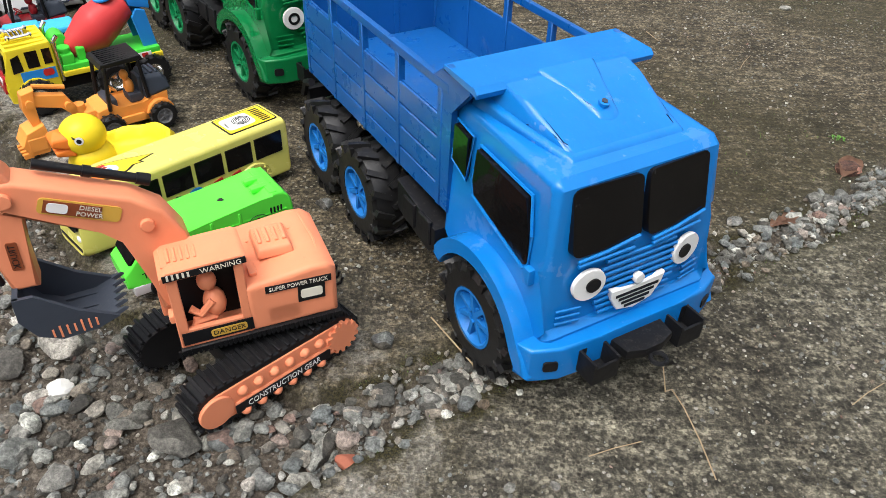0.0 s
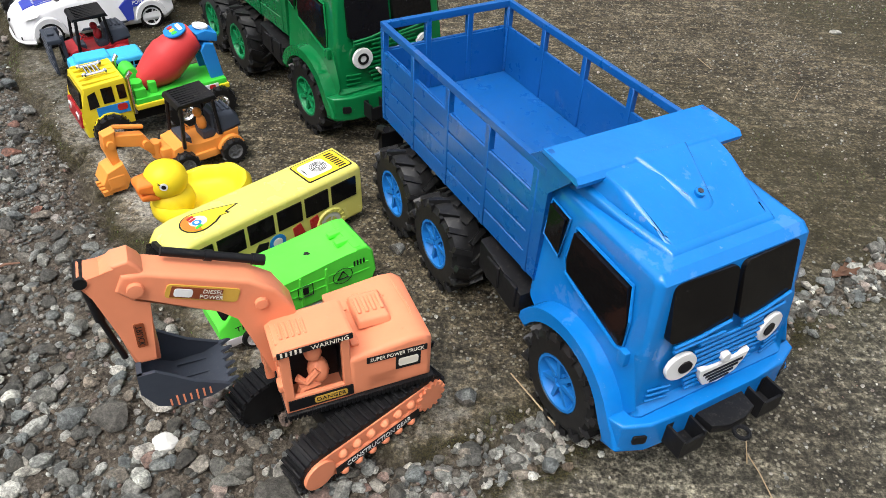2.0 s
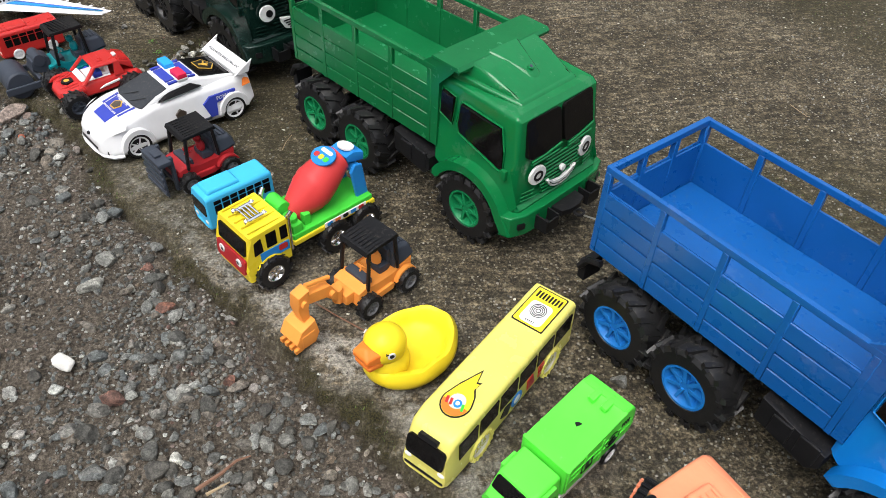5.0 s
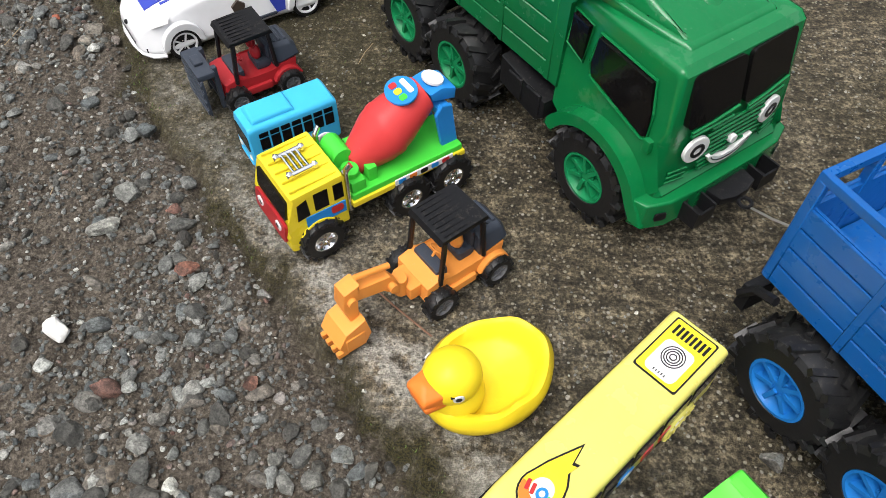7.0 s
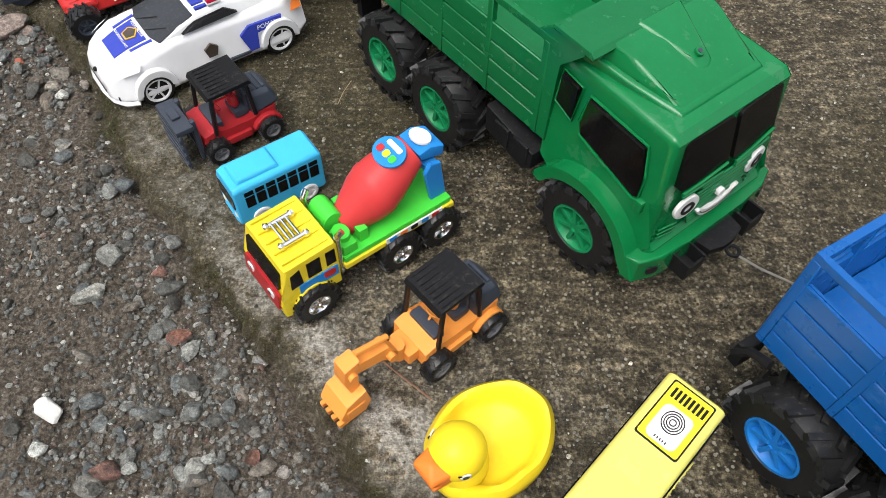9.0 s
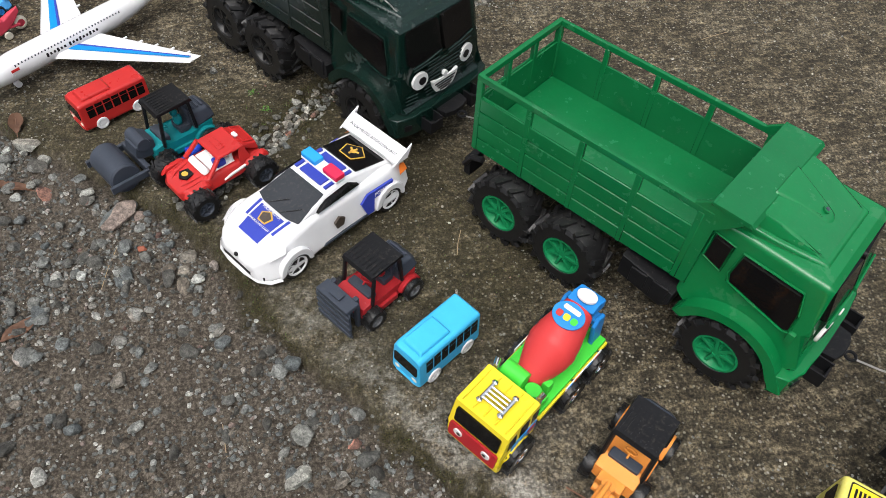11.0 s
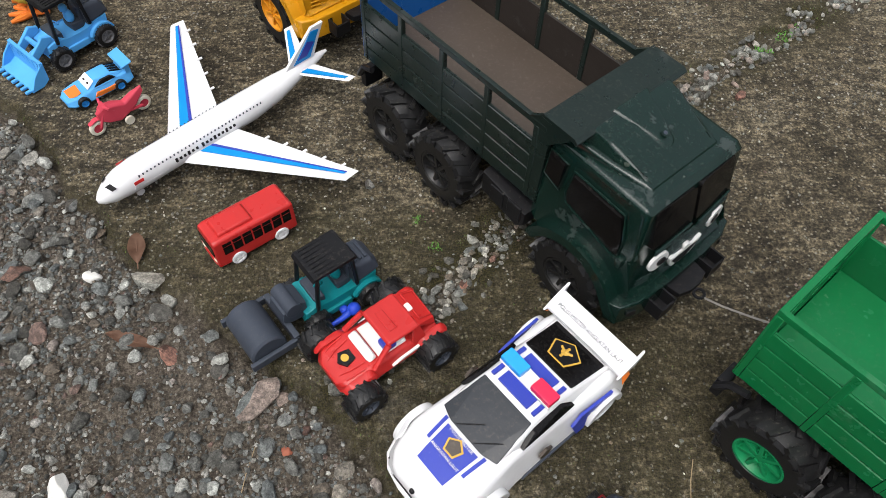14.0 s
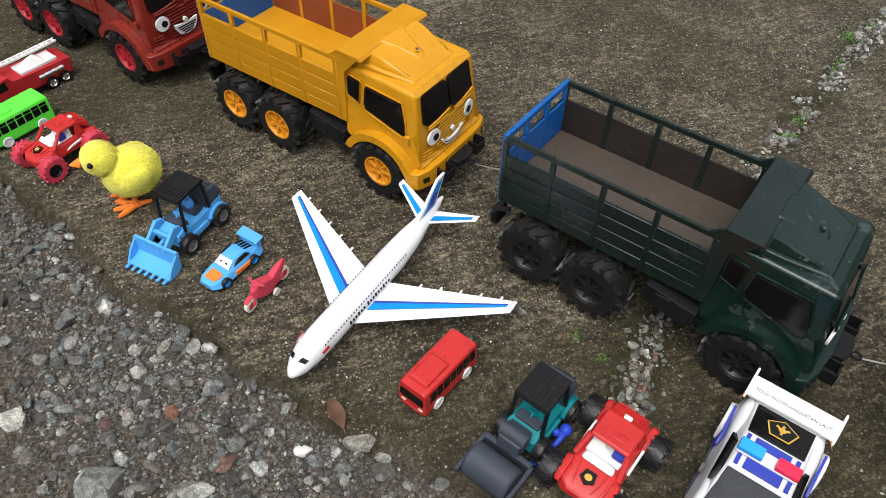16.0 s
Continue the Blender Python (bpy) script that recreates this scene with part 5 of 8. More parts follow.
    bm = B()
    for k in range(8):
        box(bm, -0.144, -0.130, -0.022 + 0.006 * k, -0.0185 + 0.006 * k, 0.1062, 0.1068)
    part("vent_bar", bm, M["black"], base)
    # flame decal at the front of the roof
    def drop(k):
        return [(0.096 + k * x, k * y) for x, y in arc(0, 0, 0.024, -115, 115, 14) + [(-0.022, 0.017), (-0.034, 0.008), (-0.046, 0.010), (-0.044, 0.004), (-0.066, -0.002), (-0.046, -0.010), (-0.028, -0.017)]]
    bm = B()
    prism(bm, drop(1.0), "z", 0.1044, 0.1056)
    fl = part("flame_decal", bm, M["black"], body)
    bm = B()
    prism(bm, drop(0.91), "z", 0.105, 0.1062)
    part("flame", bm, M["mixyellow"], fl)
    bm = B()
    prism(bm, [(0.096 + x, y) for x, y in arc(0, 0, 0.0215, -85, 85, 14)], "z", 0.1055, 0.1067)
    part("flame_base", bm, M["beak"], fl)
    bm = B()
    cyl(bm, (0.094, 0.0, 0.1066), 0.0125, 0.001, "z", 22)
    part("flame_ring", bm, M["cream"], fl)
    for y, c in ((-0.014, "red"), (-0.007, "red"), (0.013, "mixgreen")):
        bm = B()
        plate(bm, pose(0.099, y, 0.1070, 0, 0, 20), 0.011, 0.0042, 0.0007, 0.001)
        part("flame_mark", bm, M[c], fl)
    bm = B()
    cyl(bm, (0.097, 0.003, 0.1072), 0.0065, 0.001, "z", 16)
    part("flame_eye", bm, M["midblue"], fl)
    bm = B()
    cyl(bm, (0.097, 0.003, 0.1078), 0.0032, 0.001, "z", 12)
    part("flame_pupil", bm, M["white"], fl)
    for s in (-1, 1):
        bm = B()
        ball(bm, (0.162, s * 0.030, 0.040), 0.006, 2, (0.5, 1.2, 0.8))
        part("headlamp", bm, M["white"], body)
    bm = B()
    box(bm, 0.160, 0.1655, -0.036, 0.036, 0.018, 0.026, 0.002)
    part("front_grille", bm, M["black"], body)
    four(t, small_wheel(0.022, 0.012, "cream", "cream", 0, 0.7), (0.085, -0.095), 0.037, 0.022, "pale plastic wheel")
    return t


def duck(m):
    t = thing("duck", m, "yellow rubber bath duck with hollow back and orange beak", "rubber duck")
    bm = B()
    lathe(bm, ((0.0, 0.002), (0.040, 0.0), (0.058, 0.010), (0.066, 0.026), (0.066, 0.040), (0.060, 0.050), (0.053, 0.049), (0.048, 0.036), (0.040, 0.026), (0.0, 0.022)), "z", 48)
    for v in bm.verts:
        x = v.co.x
        v.co.x = x * 1.24
        v.co.z += 0.012 * max(0, -x / 0.066) ** 2 * (v.co.z / 0.05)
        a = math.atan2(v.co.y, x)
        if v.co.z > 0.03:
            v.co.z += 0.0018 * math.sin(a * 9)
            v.co.y *= 1 + 0.02 * math.sin(a * 7)
    body = part("body", bm, M["duck"], t, smooth=60)
    bm = B()
    ball(bm, (0.045, 0, 0.045), 0.034, 3, (1.0, 1.0, 0.9))
    ball(bm, (0.050, 0, 0.086), 0.033, 3, (1.02, 0.98, 0.95))
    part("head", bm, M["duck"], t)
    bm = B()
    hull(bm, [(0.070, y, z) for y in (-0.021, 0.021) for z in (0.074, 0.095)] + [(0.098, y, z) for y in (-0.017, 0.017) for z in (0.083, 0.094)] + [(0.086, 0, 0.104)], 0.004, 3)
    hull2 = B()
    hull(hull2, [(0.068, y, z) for y in (-0.019, 0.019) for z in (0.062, 0.078)] + [(0.095, y, z) for y in (-0.017, 0.017) for z in (0.067, 0.076)], 0.004, 3)
    bk = part("upper_beak", bm, M["beak"], t)
    part("lower_beak", hull2, M["beak"], t)
    for s in (-1, 1):
        d = Vector((0.36, s * 0.90, 0.16)).normalized()
        mm = face_m(Vector((0.050, 0, 0.086)) + d * 0.0325, Vector((-d.y, d.x, 0)) * s, (0, 0, 1))
        bm = B()
        cyl(bm, (0, 0, 0), 0.0062, 0.0016, "z", 18)
        eye = part("eye", bm, M["white"], t, at=mm)
        bm = B()
        cyl(bm, (0, 0, 0.0009), 0.0036, 0.001, "z", 16)
        for k in (-1, 0, 1):
            rod(bm, (-0.004, 0.004, 0), (-0.0085, 0.006 + 0.0022 * k, 0), 0.0005, 5)
        part("pupil", bm, M["black"], eye)
    return t


def cabin_frame(t, x0, x1, y, z0, z1, roof_mat="black", slats=8):
    """Four bent pillars and a ribbed canopy."""
    for s in (-1, 1):
        for a, b, dz in ((x1 + 0.006, x1 - 0.002, 0.0), (x0, x0 + 0.004, 0.006)):
            bm = B()
            tube(bm, [(a, s * y, z0 + dz), (b, s * y * 0.96, z1 - 0.004)], 0.0036, 6)
            part("pillar", bm, M[roof_mat], t)
    bm = B()
    prism(bm, [(x0 - 0.006, z1 - 0.006), (x1 + 0.006, z1 - 0.006), (x1 + 0.002, z1), (x0 - 0.002, z1 + 0.002)], "y", -y * 1.02, y * 1.02, 0.002)
    for k in range(slats):
        yy = -y * 0.85 + 1.7 * y * k / (slats - 1)
        box(bm, x0 + 0.004, x1 - 0.004, yy - 0.0006, yy + 0.0006, z1 - 0.001, z1 + 0.0016)
    part("canopy", bm, M[roof_mat], t, "black ribbed canopy")


def mini_machine(m, name, label, category, paint, kind, fig=None, rim="rimgrey"):
    """A small plastic site vehicle: open cab with canopy, rear engine, four wheels and a front tool."""
    t = thing(name, m, label, category, "small plastic site vehicles")
    P, D = M[paint], M["grey"]
    bm = B()
    prism(bm, [(-0.062, 0.020), (-0.026, 0.016), (0.030, 0.016), (0.062, 0.022), (0.060, 0.046), (0.034, 0.052), (0.016, 0.040), (-0.020, 0.040), (-0.034, 0.050), (-0.066, 0.052)], "y", -0.029, 0.029, 0.004, 2)
    for s in (-1, 1):
        prism(bm, arc(-0.045, 0.018, 0.027, 160, 20, 8) + arc(-0.045, 0.018, 0.021, 20, 160, 8), "y", s * 0.024, s * 0.036, 0.001, 1)
        box(bm, -0.016, 0.030, s * 0.031 - 0.003, s * 0.031 + 0.003, 0.018, 0.030, 0.002)
    body = part("body", bm, P, t)
    bm = B()
    loft(bm, ((-0.072, 0.026, 0.020, 0.050, 0.068, 0.006), (-0.062, 0.029, 0.025, 0.050, 0.078, 0.008), (-0.034, 0.029, 0.025, 0.046, 0.080, 0.008), (-0.028, 0.027, 0.023, 0.044, 0.074, 0.008)))
    for k in range(3):
        box(bm, -0.060 + 0.009 * k, -0.055 + 0.009 * k, -0.016, 0.016, 0.078, 0.0815, 0.0008, 1)
    part("engine_hood", bm, D, t, "dark engine hood")
    bm = B()
    box(bm, -0.028, -0.002, -0.016, 0.016, 0.040, 0.054, 0.004)
    box(bm, -0.030, -0.022, -0.015, 0.015, 0.052, 0.078, 0.004)
    box(bm, 0.022, 0.040, -0.022, 0.022, 0.042, 0.056, 0.003)
    part("seat", bm, D, t)
    bm = B()
    lathe(bm, ((0.007, -0.001), (0.009, -0.001), (0.009, 0.001), (0.007, 0.001)), "z", 16, True)
    bmesh.ops.transform(bm, matrix=pose(0.020, 0, 0.064, 0, -35, 0), verts=bm.verts)
    rod(bm, (0.021, 0, 0.064), (0.030, 0, 0.052), 0.0016, 6)
    part("steering_wheel", bm, M["black"] if not fig else M[fig], t)
    if fig:
        bm = B()
        ball(bm, (-0.006, 0, 0.080), 0.008, 2)
        ball(bm, (-0.010, 0, 0.062), 0.010, 2, (0.9, 1.1, 1.3))
        part("seat_block", bm, M[fig], t, "plain moulded driver block")
    cabin_frame(t, -0.030, 0.034, 0.029, 0.044, 0.113)
    four(t, small_wheel(0.020, 0.016, "rubber", rim, 12, 0.58), (0.046, -0.046), 0.036, 0.020, "small black wheel with grey hub")
    if kind == "backhoe":
        bm = B()
        box(bm, 0.058, 0.078, -0.018, 0.018, 0.026, 0.046, 0.004)
        cyl(bm, (0.080, 0, 0.042), 0.010, 0.026, "z", 14, bev=0.002)
        part("swing_post", bm, P, t)
        bm = B()
        prism(bm, [(0.076, 0.040), (0.098, 0.075), (0.150, 0.086), (0.160, 0.080), (0.158, 0.070), (0.108, 0.060), (0.090, 0.036)], "y", -0.008, 0.008, 0.002)
        part("boom", bm, P, t)
        bm = B()
        prism(bm, [(0.142, 0.094), (0.164, 0.090), (0.168, 0.068), (0.160, 0.036), (0.148, 0.036), (0.150, 0.068)], "y", -0.010, 0.010, 0.002)
        cyl(bm, (0.156, 0, 0.076), 0.006, 0.030, "y", 12)
        part("arm", bm, P, t)
        bm = B()
        rod(bm, (0.094, 0, 0.084), (0.142, 0, 0.096), 0.0035, 8)
        cyl(bm, (0.098, 0, 0.060), 0.006, 0.030, "y", 12)
        part("ram", bm, P, t)
        bm = B()
        prism(bm, [(0.146, 0.046), (0.176, 0.038), (0.188, 0.020), (0.180, 0.004), (0.150, 0.003), (0.140, 0.018)], "y", -0.020, 0.020, 0.003)
        for k in range(4):
            box(bm, 0.176, 0.191, -0.0185 + 0.0105 * k, -0.0130 + 0.0105 * k, 0.002, 0.009)
        for s in (-1, 1):
            box(bm, 0.150, 0.178, s * 0.0205 - 0.001, s * 0.0205 + 0.001, 0.010, 0.030, 0.001, 1)
        part("bucket", bm, P, t)
    elif kind == "fork":
        bm = B()
        for y in (-0.022, 0.022):
            box(bm, 0.064, 0.072, y - 0.004, y + 0.004, 0.006, 0.082, 0.001, 1)
        for z in (0.020, 0.050):
            box(bm, 0.066, 0.071, -0.022, 0.022, z, z + 0.006)
        part("mast", bm, M["grey"], t)
        for z in (0.010, 0.026, 0.042, 0.058):
            bm = B()
            box(bm, 0.094, 0.099, -0.033, 0.033, z, z + 0.009, 0.001, 1)
            part("slat", bm, M["grey"], t)
        for y in (-0.030, -0.010, 0.010, 0.030):
            bm = B()
            box(bm, 0.092, 0.096, y - 0.003, y + 0.003, 0.006, 0.072, 0.001, 1)
            part("bar", bm, M["grey"], t)
        bm = B()
        box(bm, 0.070, 0.099, -0.031, 0.031, 0.070, 0.080, 0.003)
        box(bm, 0.078, 0.092, -0.010, 0.010, 0.080, 0.085, 0.002)
        part("carrier_head", bm, M["grey"], t, "grey load carrier head")
        bm = B()
        box(bm, 0.050, 0.066, -0.020, 0.020, 0.020, 0.044, 0.003)
        part("front_plate", bm, P, t)
    elif kind == "loader":
        bm = B()
        for s in (-1, 1):
            prism(bm, [(0.044, 0.060), (0.060, 0.066), (0.096, 0.040), (0.094, 0.026), (0.060, 0.048), (0.044, 0.050)], "y", s * 0.021 - 0.0035, s * 0.021 + 0.0035, 0.001, 1)
        box(bm, 0.066, 0.074, -0.021, 0.021, 0.046, 0.054, 0.001, 1)
        rod(bm, (0.050, 0, 0.040), (0.088, 0, 0.032), 0.004, 8)
        part("lift_arm", bm, P, t)
        bm = B()
        sh = [(0.088, 0.044), (0.090, 0.010), (0.104, 0.002), (0.126, 0.002), (0.126, 0.006), (0.108, 0.007), (0.096, 0.014), (0.094, 0.044)]
        prism(bm, sh, "y", -0.050, 0.050)
        for s in (-1, 1):
            prism(bm, [(0.088, 0.044), (0.090, 0.010), (0.104, 0.002), (0.126, 0.002), (0.112, 0.024)], "y", s * 0.047, s * 0.051)
        for k in range(7):
            box(bm, 0.122, 0.137, -0.047 + 0.0147 * k, -0.041 + 0.0147 * k, 0.001, 0.006, 0.001, 1)
        for k in range(6):
            box(bm, 0.0935, 0.0955, -0.042 + 0.0165 * k, -0.039 + 0.0165 * k, 0.012, 0.042)
        part("bucket", bm, P, t, "toothed loader bucket")
    elif kind == "roller":
        bm = B()
        prism(bm, [(0.052, 0.030), (0.080, 0.034), (0.094, 0.044), (0.090, 0.062), (0.070, 0.074), (0.052, 0.062)], "y", -0.020, 0.020, 0.004)
        cyl(bm, (0.074, 0, 0.062), 0.013, 0.046, "y", 16, bev=0.002)
        part("neck", bm, M["grey"], t)
        bm = B()
        for s in (-1, 1):
            box(bm, 0.084, 0.164, s * 0.044 - 0.0035, s * 0.044 + 0.0035, 0.018, 0.032, 0.002)
        box(bm, 0.082, 0.092, -0.044, 0.044, 0.018, 0.036, 0.002)
        part("drum_yoke", bm, M["grey"], t)
        bm = B()
        lathe(bm, ((0.0, -0.039), (0.026, -0.039), (0.029, -0.036), (0.029, 0.036), (0.026, 0.039), (0.0, 0.039)), "y", 36)
        part("drum", bm, M["grey"], t, "smooth dark grey roller drum", at=pose(0.130, 0, 0.0292))
    return t


def mixer_truck(m):
    t = thing("mixer_truck", m, "yellow and green toy concrete mixer with red drum", "toy truck")
    bm = B()
    box(bm, -0.235, 0.03, -0.020, 0.020, 0.020, 0.036, 0.003)
    for x in (0.0, -0.137, -0.208):
        cyl(bm, (x, 0, 0.024), 0.004, 0.09, "y", 10)
    part("chassis", bm, M["black"], t)
    bm = B()
    prism(bm, [(-0.045, 0.030), (-0.028, 0.030)] + arc(0, 0.022, 0.030, 160, 15, 8) + [(0.032, 0.022), (0.044, 0.024), (0.046, 0.046), (0.040, 0.060), (0.032, 0.100), (-0.042, 0.103), (-0.045, 0.098)], "y", -0.041, 0.041, 0.004, 2, skip=range(1, 12))
    cab = part("cab", bm, M["mixyellow"], t)
    bm = B()
    plate(bm, face_m((0.0375, 0, 0.079), (0, 1, 0), (-0.2, 0, 1)), 0.068, 0.026, 0.0022, 0.003)
    part("windscreen", bm, M["glass"], cab)
    bm = B()
    plate(bm, face_m((0.0455, 0, 0.050), (0, 1, 0), (-0.14, 0, 1)), 0.074, 0.026, 0.0022, 0.004)
    face = part("front_panel", bm, M["darkred"], cab, "red front panel with painted eyes")
    for s in (-1, 1):
        bm = B()
        cyl(bm, (0.0480, s * 0.022, 0.053), 0.0065, 0.002, "x", 18)
        eye = part("eye", bm, M["white"], face)
        bm = B()
        prism(bm, [(-0.040, 0.072), (-0.026, 0.072), (-0.026, 0.094), (-0.040, 0.094)], "y", s * 0.038, s * 0.0418)
        prism(bm, [(-0.018, 0.070), (0.002, 0.070), (0.002, 0.094), (-0.018, 0.094)], "y", s * 0.038, s * 0.0418)
        prism(bm, [(0.010, 0.068), (0.028, 0.066), (0.026, 0.088), (0.012, 0.092)], "y", s * 0.038, s * 0.0418)
        part("side_window", bm, M["glass"], cab)
        bm = B()
        plate(bm, face_m((-0.012, s * 0.0416, 0.058), (-s, 0, 0), (0, 0, 1)), 0.058, 0.016, 0.0007)
        part("flank_decal", bm, M["midblue"], cab, "blue and red picture sticker")
        bm = B()
        plate(bm, face_m((-0.028, s * 0.0423, 0.060), (-s, 0, 0), (0, 0, 1)), 0.018, 0.010, 0.0006, 0.004)
        part("flank_decal", bm, M["red"], cab)
        bm = B()
        prism(bm, arc(0, 0.022, 0.034, 165, 15, 10) + arc(0, 0.022, 0.028, 15, 165, 10), "y", s * 0.036, s * 0.044, 0.002)
        part("fender", bm, M["mixyellow"], cab)
    for s in (-1, 1):
        bm = B()
        cyl(bm, (0.048, s * 0.022 * 0.93, 0.0525), 0.0030, 0.0028, "x", 12)
        part("pupil", bm, M["black"], face)
    bm = B()
    for k in range(5):
        box(bm, -0.038, 0.028, -0.034 + 0.0165 * k, -0.032 + 0.0165 * k, 0.101, 0.1045, 0.0006, 1)
    part("roof_rib", bm, M["mixyellow"], cab)
    bm = B()
    for y in (-0.016, 0.016):
        rod(bm, (-0.020, y, 0.108), (0.016, y, 0.107), 0.003, 10)
        for x in (-0.020, 0.016):
            ball(bm, (x, y, 0.108), 0.005, 1)
    for k in range(4):
        rod(bm, (-0.012 + 0.007 * k, -0.016, 0.108), (-0.012 + 0.007 * k, 0.016, 0.108), 0.0022, 8)
    part("roof_lamp_rack", bm, M["chrome"], cab, "chromed roof lamp rack")
    for s in (-1, 1):
        bm = B()
        rod(bm, (-0.050, s * 0.034, 0.040), (-0.050, s * 0.034, 0.098), 0.0042, 10)
        rod(bm, (-0.050, s * 0.034, 0.098), (-0.058, s * 0.036, 0.106), 0.0038, 10)
        part("exhaust", bm, M["chrome"], t)
    bm = B()
    box(bm, -0.235, -0.052, -0.042, 0.042, 0.046, 0.054, 0.002)
    part("deck_sill", bm, M["mixyellow"], t)
    bm = B()
    box(bm, -0.232, -0.054, -0.039, 0.039, 0.053, 0.062, 0.002)
    box(bm, -0.078, -0.056, -0.036, 0.036, 0.060, 0.076, 0.003)
    cyl(bm, (-0.066, 0.018, 0.078), 0.012, 0.010, "z", 16, bev=0.002)
    cyl(bm, (-0.066, -0.012, 0.082), 0.016, 0.034, "y", 16, bev=0.002)
    box(bm, -0.100, -0.086, -0.030, -0.012, 0.060, 0.080, 0.002)
    box(bm, -0.100, -0.086, 0.014, 0.030, 0.060, 0.080, 0.002)
    part("deck", bm, M["mixgreen"], t)
    for s in (-1, 1):
        bm = B()
        plate(bm, face_m((-0.165, s * 0.0425, 0.0545), (-s, 0, 0), (0, 0, 1)), 0.095, 0.008, 0.0008)
        st = part("deck_sticker", bm, M["white"], t)
        for k, c in enumerate(("red", "midblue", "black", "beak", "midblue")):
            bm = B()
            plate(bm, face_m((-0.200 + 0.018 * k, s * 0.0433, 0.0545), (-s, 0, 0), (0, 0, 1)), 0.012, 0.006, 0.0005, 0.002)
            part("sticker_patch", bm, M[c], st)
    tilt = pose(-0.142, 0, 0.099, 0, 25, 0) @ Matrix.Diagonal((1.06, 1.10, 1.10, 1))
    bm = B()
    lathe(bm, ((0.0, 0.068), (0.010, 0.068), (0.016, 0.064), (0.0285, 0.022), (0.0295, 0.012), (0.0305, 0.010), (0.0305, 0.002), (0.0295, 0.0), (0.0285, -0.012), (0.019, -0.056), (0.0, -0.058)), "x", 32)
    drum = part("drum", bm, M["mixred"], t, "matt red mixer drum", at=tilt)
    bm = B()
    cyl(bm, (-0.034, 0.0, 0.0240), 0.020, 0.003, Matrix.Rotation(radians(-12), 4, "Y"), 24, bev=0.001)
    lab = part("drum_badge", bm, M["midblue"], drum, "round blue badge")
    for k, c in enumerate(("mixgreen", "mixyellow", "red")):
        bm = B()
        plate(bm, pose(-0.030, 0.010 - 0.010 * k, 0.0263, 0, -12, 0), 0.010, 0.008, 0.0007, 0.003)
        part("badge_patch", bm, M[c], lab)
    bm = B()
    plate(bm, pose(-0.043, 0, 0.0236, 0, -12, 0), 0.007, 0.022, 0.0007, 0.002)
    part("badge_patch", bm, M["white"], lab)
    bm = B()
    for s in (-1, 1):
        prism(bm, [(-0.232, 0.060), (-0.206, 0.060), (-0.196, 0.108), (-0.206, 0.120), (-0.222, 0.116)], "y", s * 0.026 - 0.003, s * 0.026 + 0.003, 0.001, 1)
    box(bm, -0.222, -0.202, -0.026, 0.026, 0.104, 0.114, 0.002)
    prism(bm, [(-0.235, 0.114), (-0.198, 0.122), (-0.194, 0.133), (-0.214, 0.136), (-0.236, 0.128)], "y", -0.020, 0.020, 0.004)
    part("chute_frame", bm, M["midblue"], t, "blue hopper frame")
    bm = B()
    cyl(bm, (-0.213, 0, 0.137), 0.014, 0.003, Matrix.Rotation(radians(-8), 4, "Y"), 24)
    part("hopper_badge", bm, M["white"], t)
    four(t, small_wheel(0.0265, 0.018, "rubber", "chrome", 14, 0.5), (0.0, -0.137, -0.208), 0.042, 0.0265, "chromed hub")
    return t


def small_bus(m, paint, label, L=0.135, W=0.062, H=0.074):
    t = thing("small_bus", m, label, "toy bus", "small plain toy buses")
    h, w = L / 2, W / 2
    bm = B()
    loft(bm, ((-h, w * 0.94, w * 0.86, 0.010, H * 0.95, 0.005), (-h + 0.004, w, w * 0.92, 0.008, H, 0.007), (h - 0.010, w, w * 0.92, 0.008, H, 0.007), (h - 0.002, w, w * 0.90, 0.008, H * 0.97, 0.008), (h, w * 0.95, w * 0.84, 0.010, H * 0.90, 0.008)))
    body = part("body", bm, M[paint], t)
    bm = B()
    hull(bm, [(x, y, z) for z, k in ((H - 0.001, 1), (H + 0.006, 0.88)) for x in (h * 0.36 - 0.033 * k, h * 0.36 + 0.033 * k) for y in (-0.021 * k, 0.021 * k)], 0.003, 3)
    part("roof_box", bm, M[paint], body)
    for s in (-1, 1):
        n = 7
        for k in range(n):
            a = -h + 0.008 + (L - 0.020) * k / n
            b = a + (L - 0.020) / n - 0.003
            for z0, z1 in ((H * 0.50, H * 0.74), (H * 0.77, H * 0.86)):
                bm = B()
                yo = w * (1 - 0.08 * ((z0 + z1) / 2 - 0.008) / (H - 0.008))
                prism(bm, [(a, z0), (b, z0), (b, z1), (a, z1)], "y", s * (yo - 0.003), s * (yo + 0.0008))
                part("window", bm, M["glass"], body)
        bm = B()
        ball(bm, (h - 0.001, s * w * 0.6, H * 0.30), 0.0055, 2, (0.5, 1.2, 0.8))
        part("headlamp", bm, M["cream"], body)
    bm = B()
    plate(bm, face_m((h - 0.0012, 0, H * 0.64), (0, 1, 0), (-0.04, 0, 1)), W * 0.80, H * 0.32, 0.0022, 0.004)
    part("windscreen", bm, M["glass"], body)
    bm = B()
    box(bm, h - 0.002, h + 0.0015, -w * 0.7, w * 0.7, H * 0.14, H * 0.21, 0.001, 1)
    part("bumper", bm, M[paint], body)
    four(t, small_wheel(0.0135, 0.008, "carwhite", "carwhite", 0, 0.7), (h * 0.52, -h * 0.58), w - 0.002, 0.0135, "white plastic wheel")
    return t


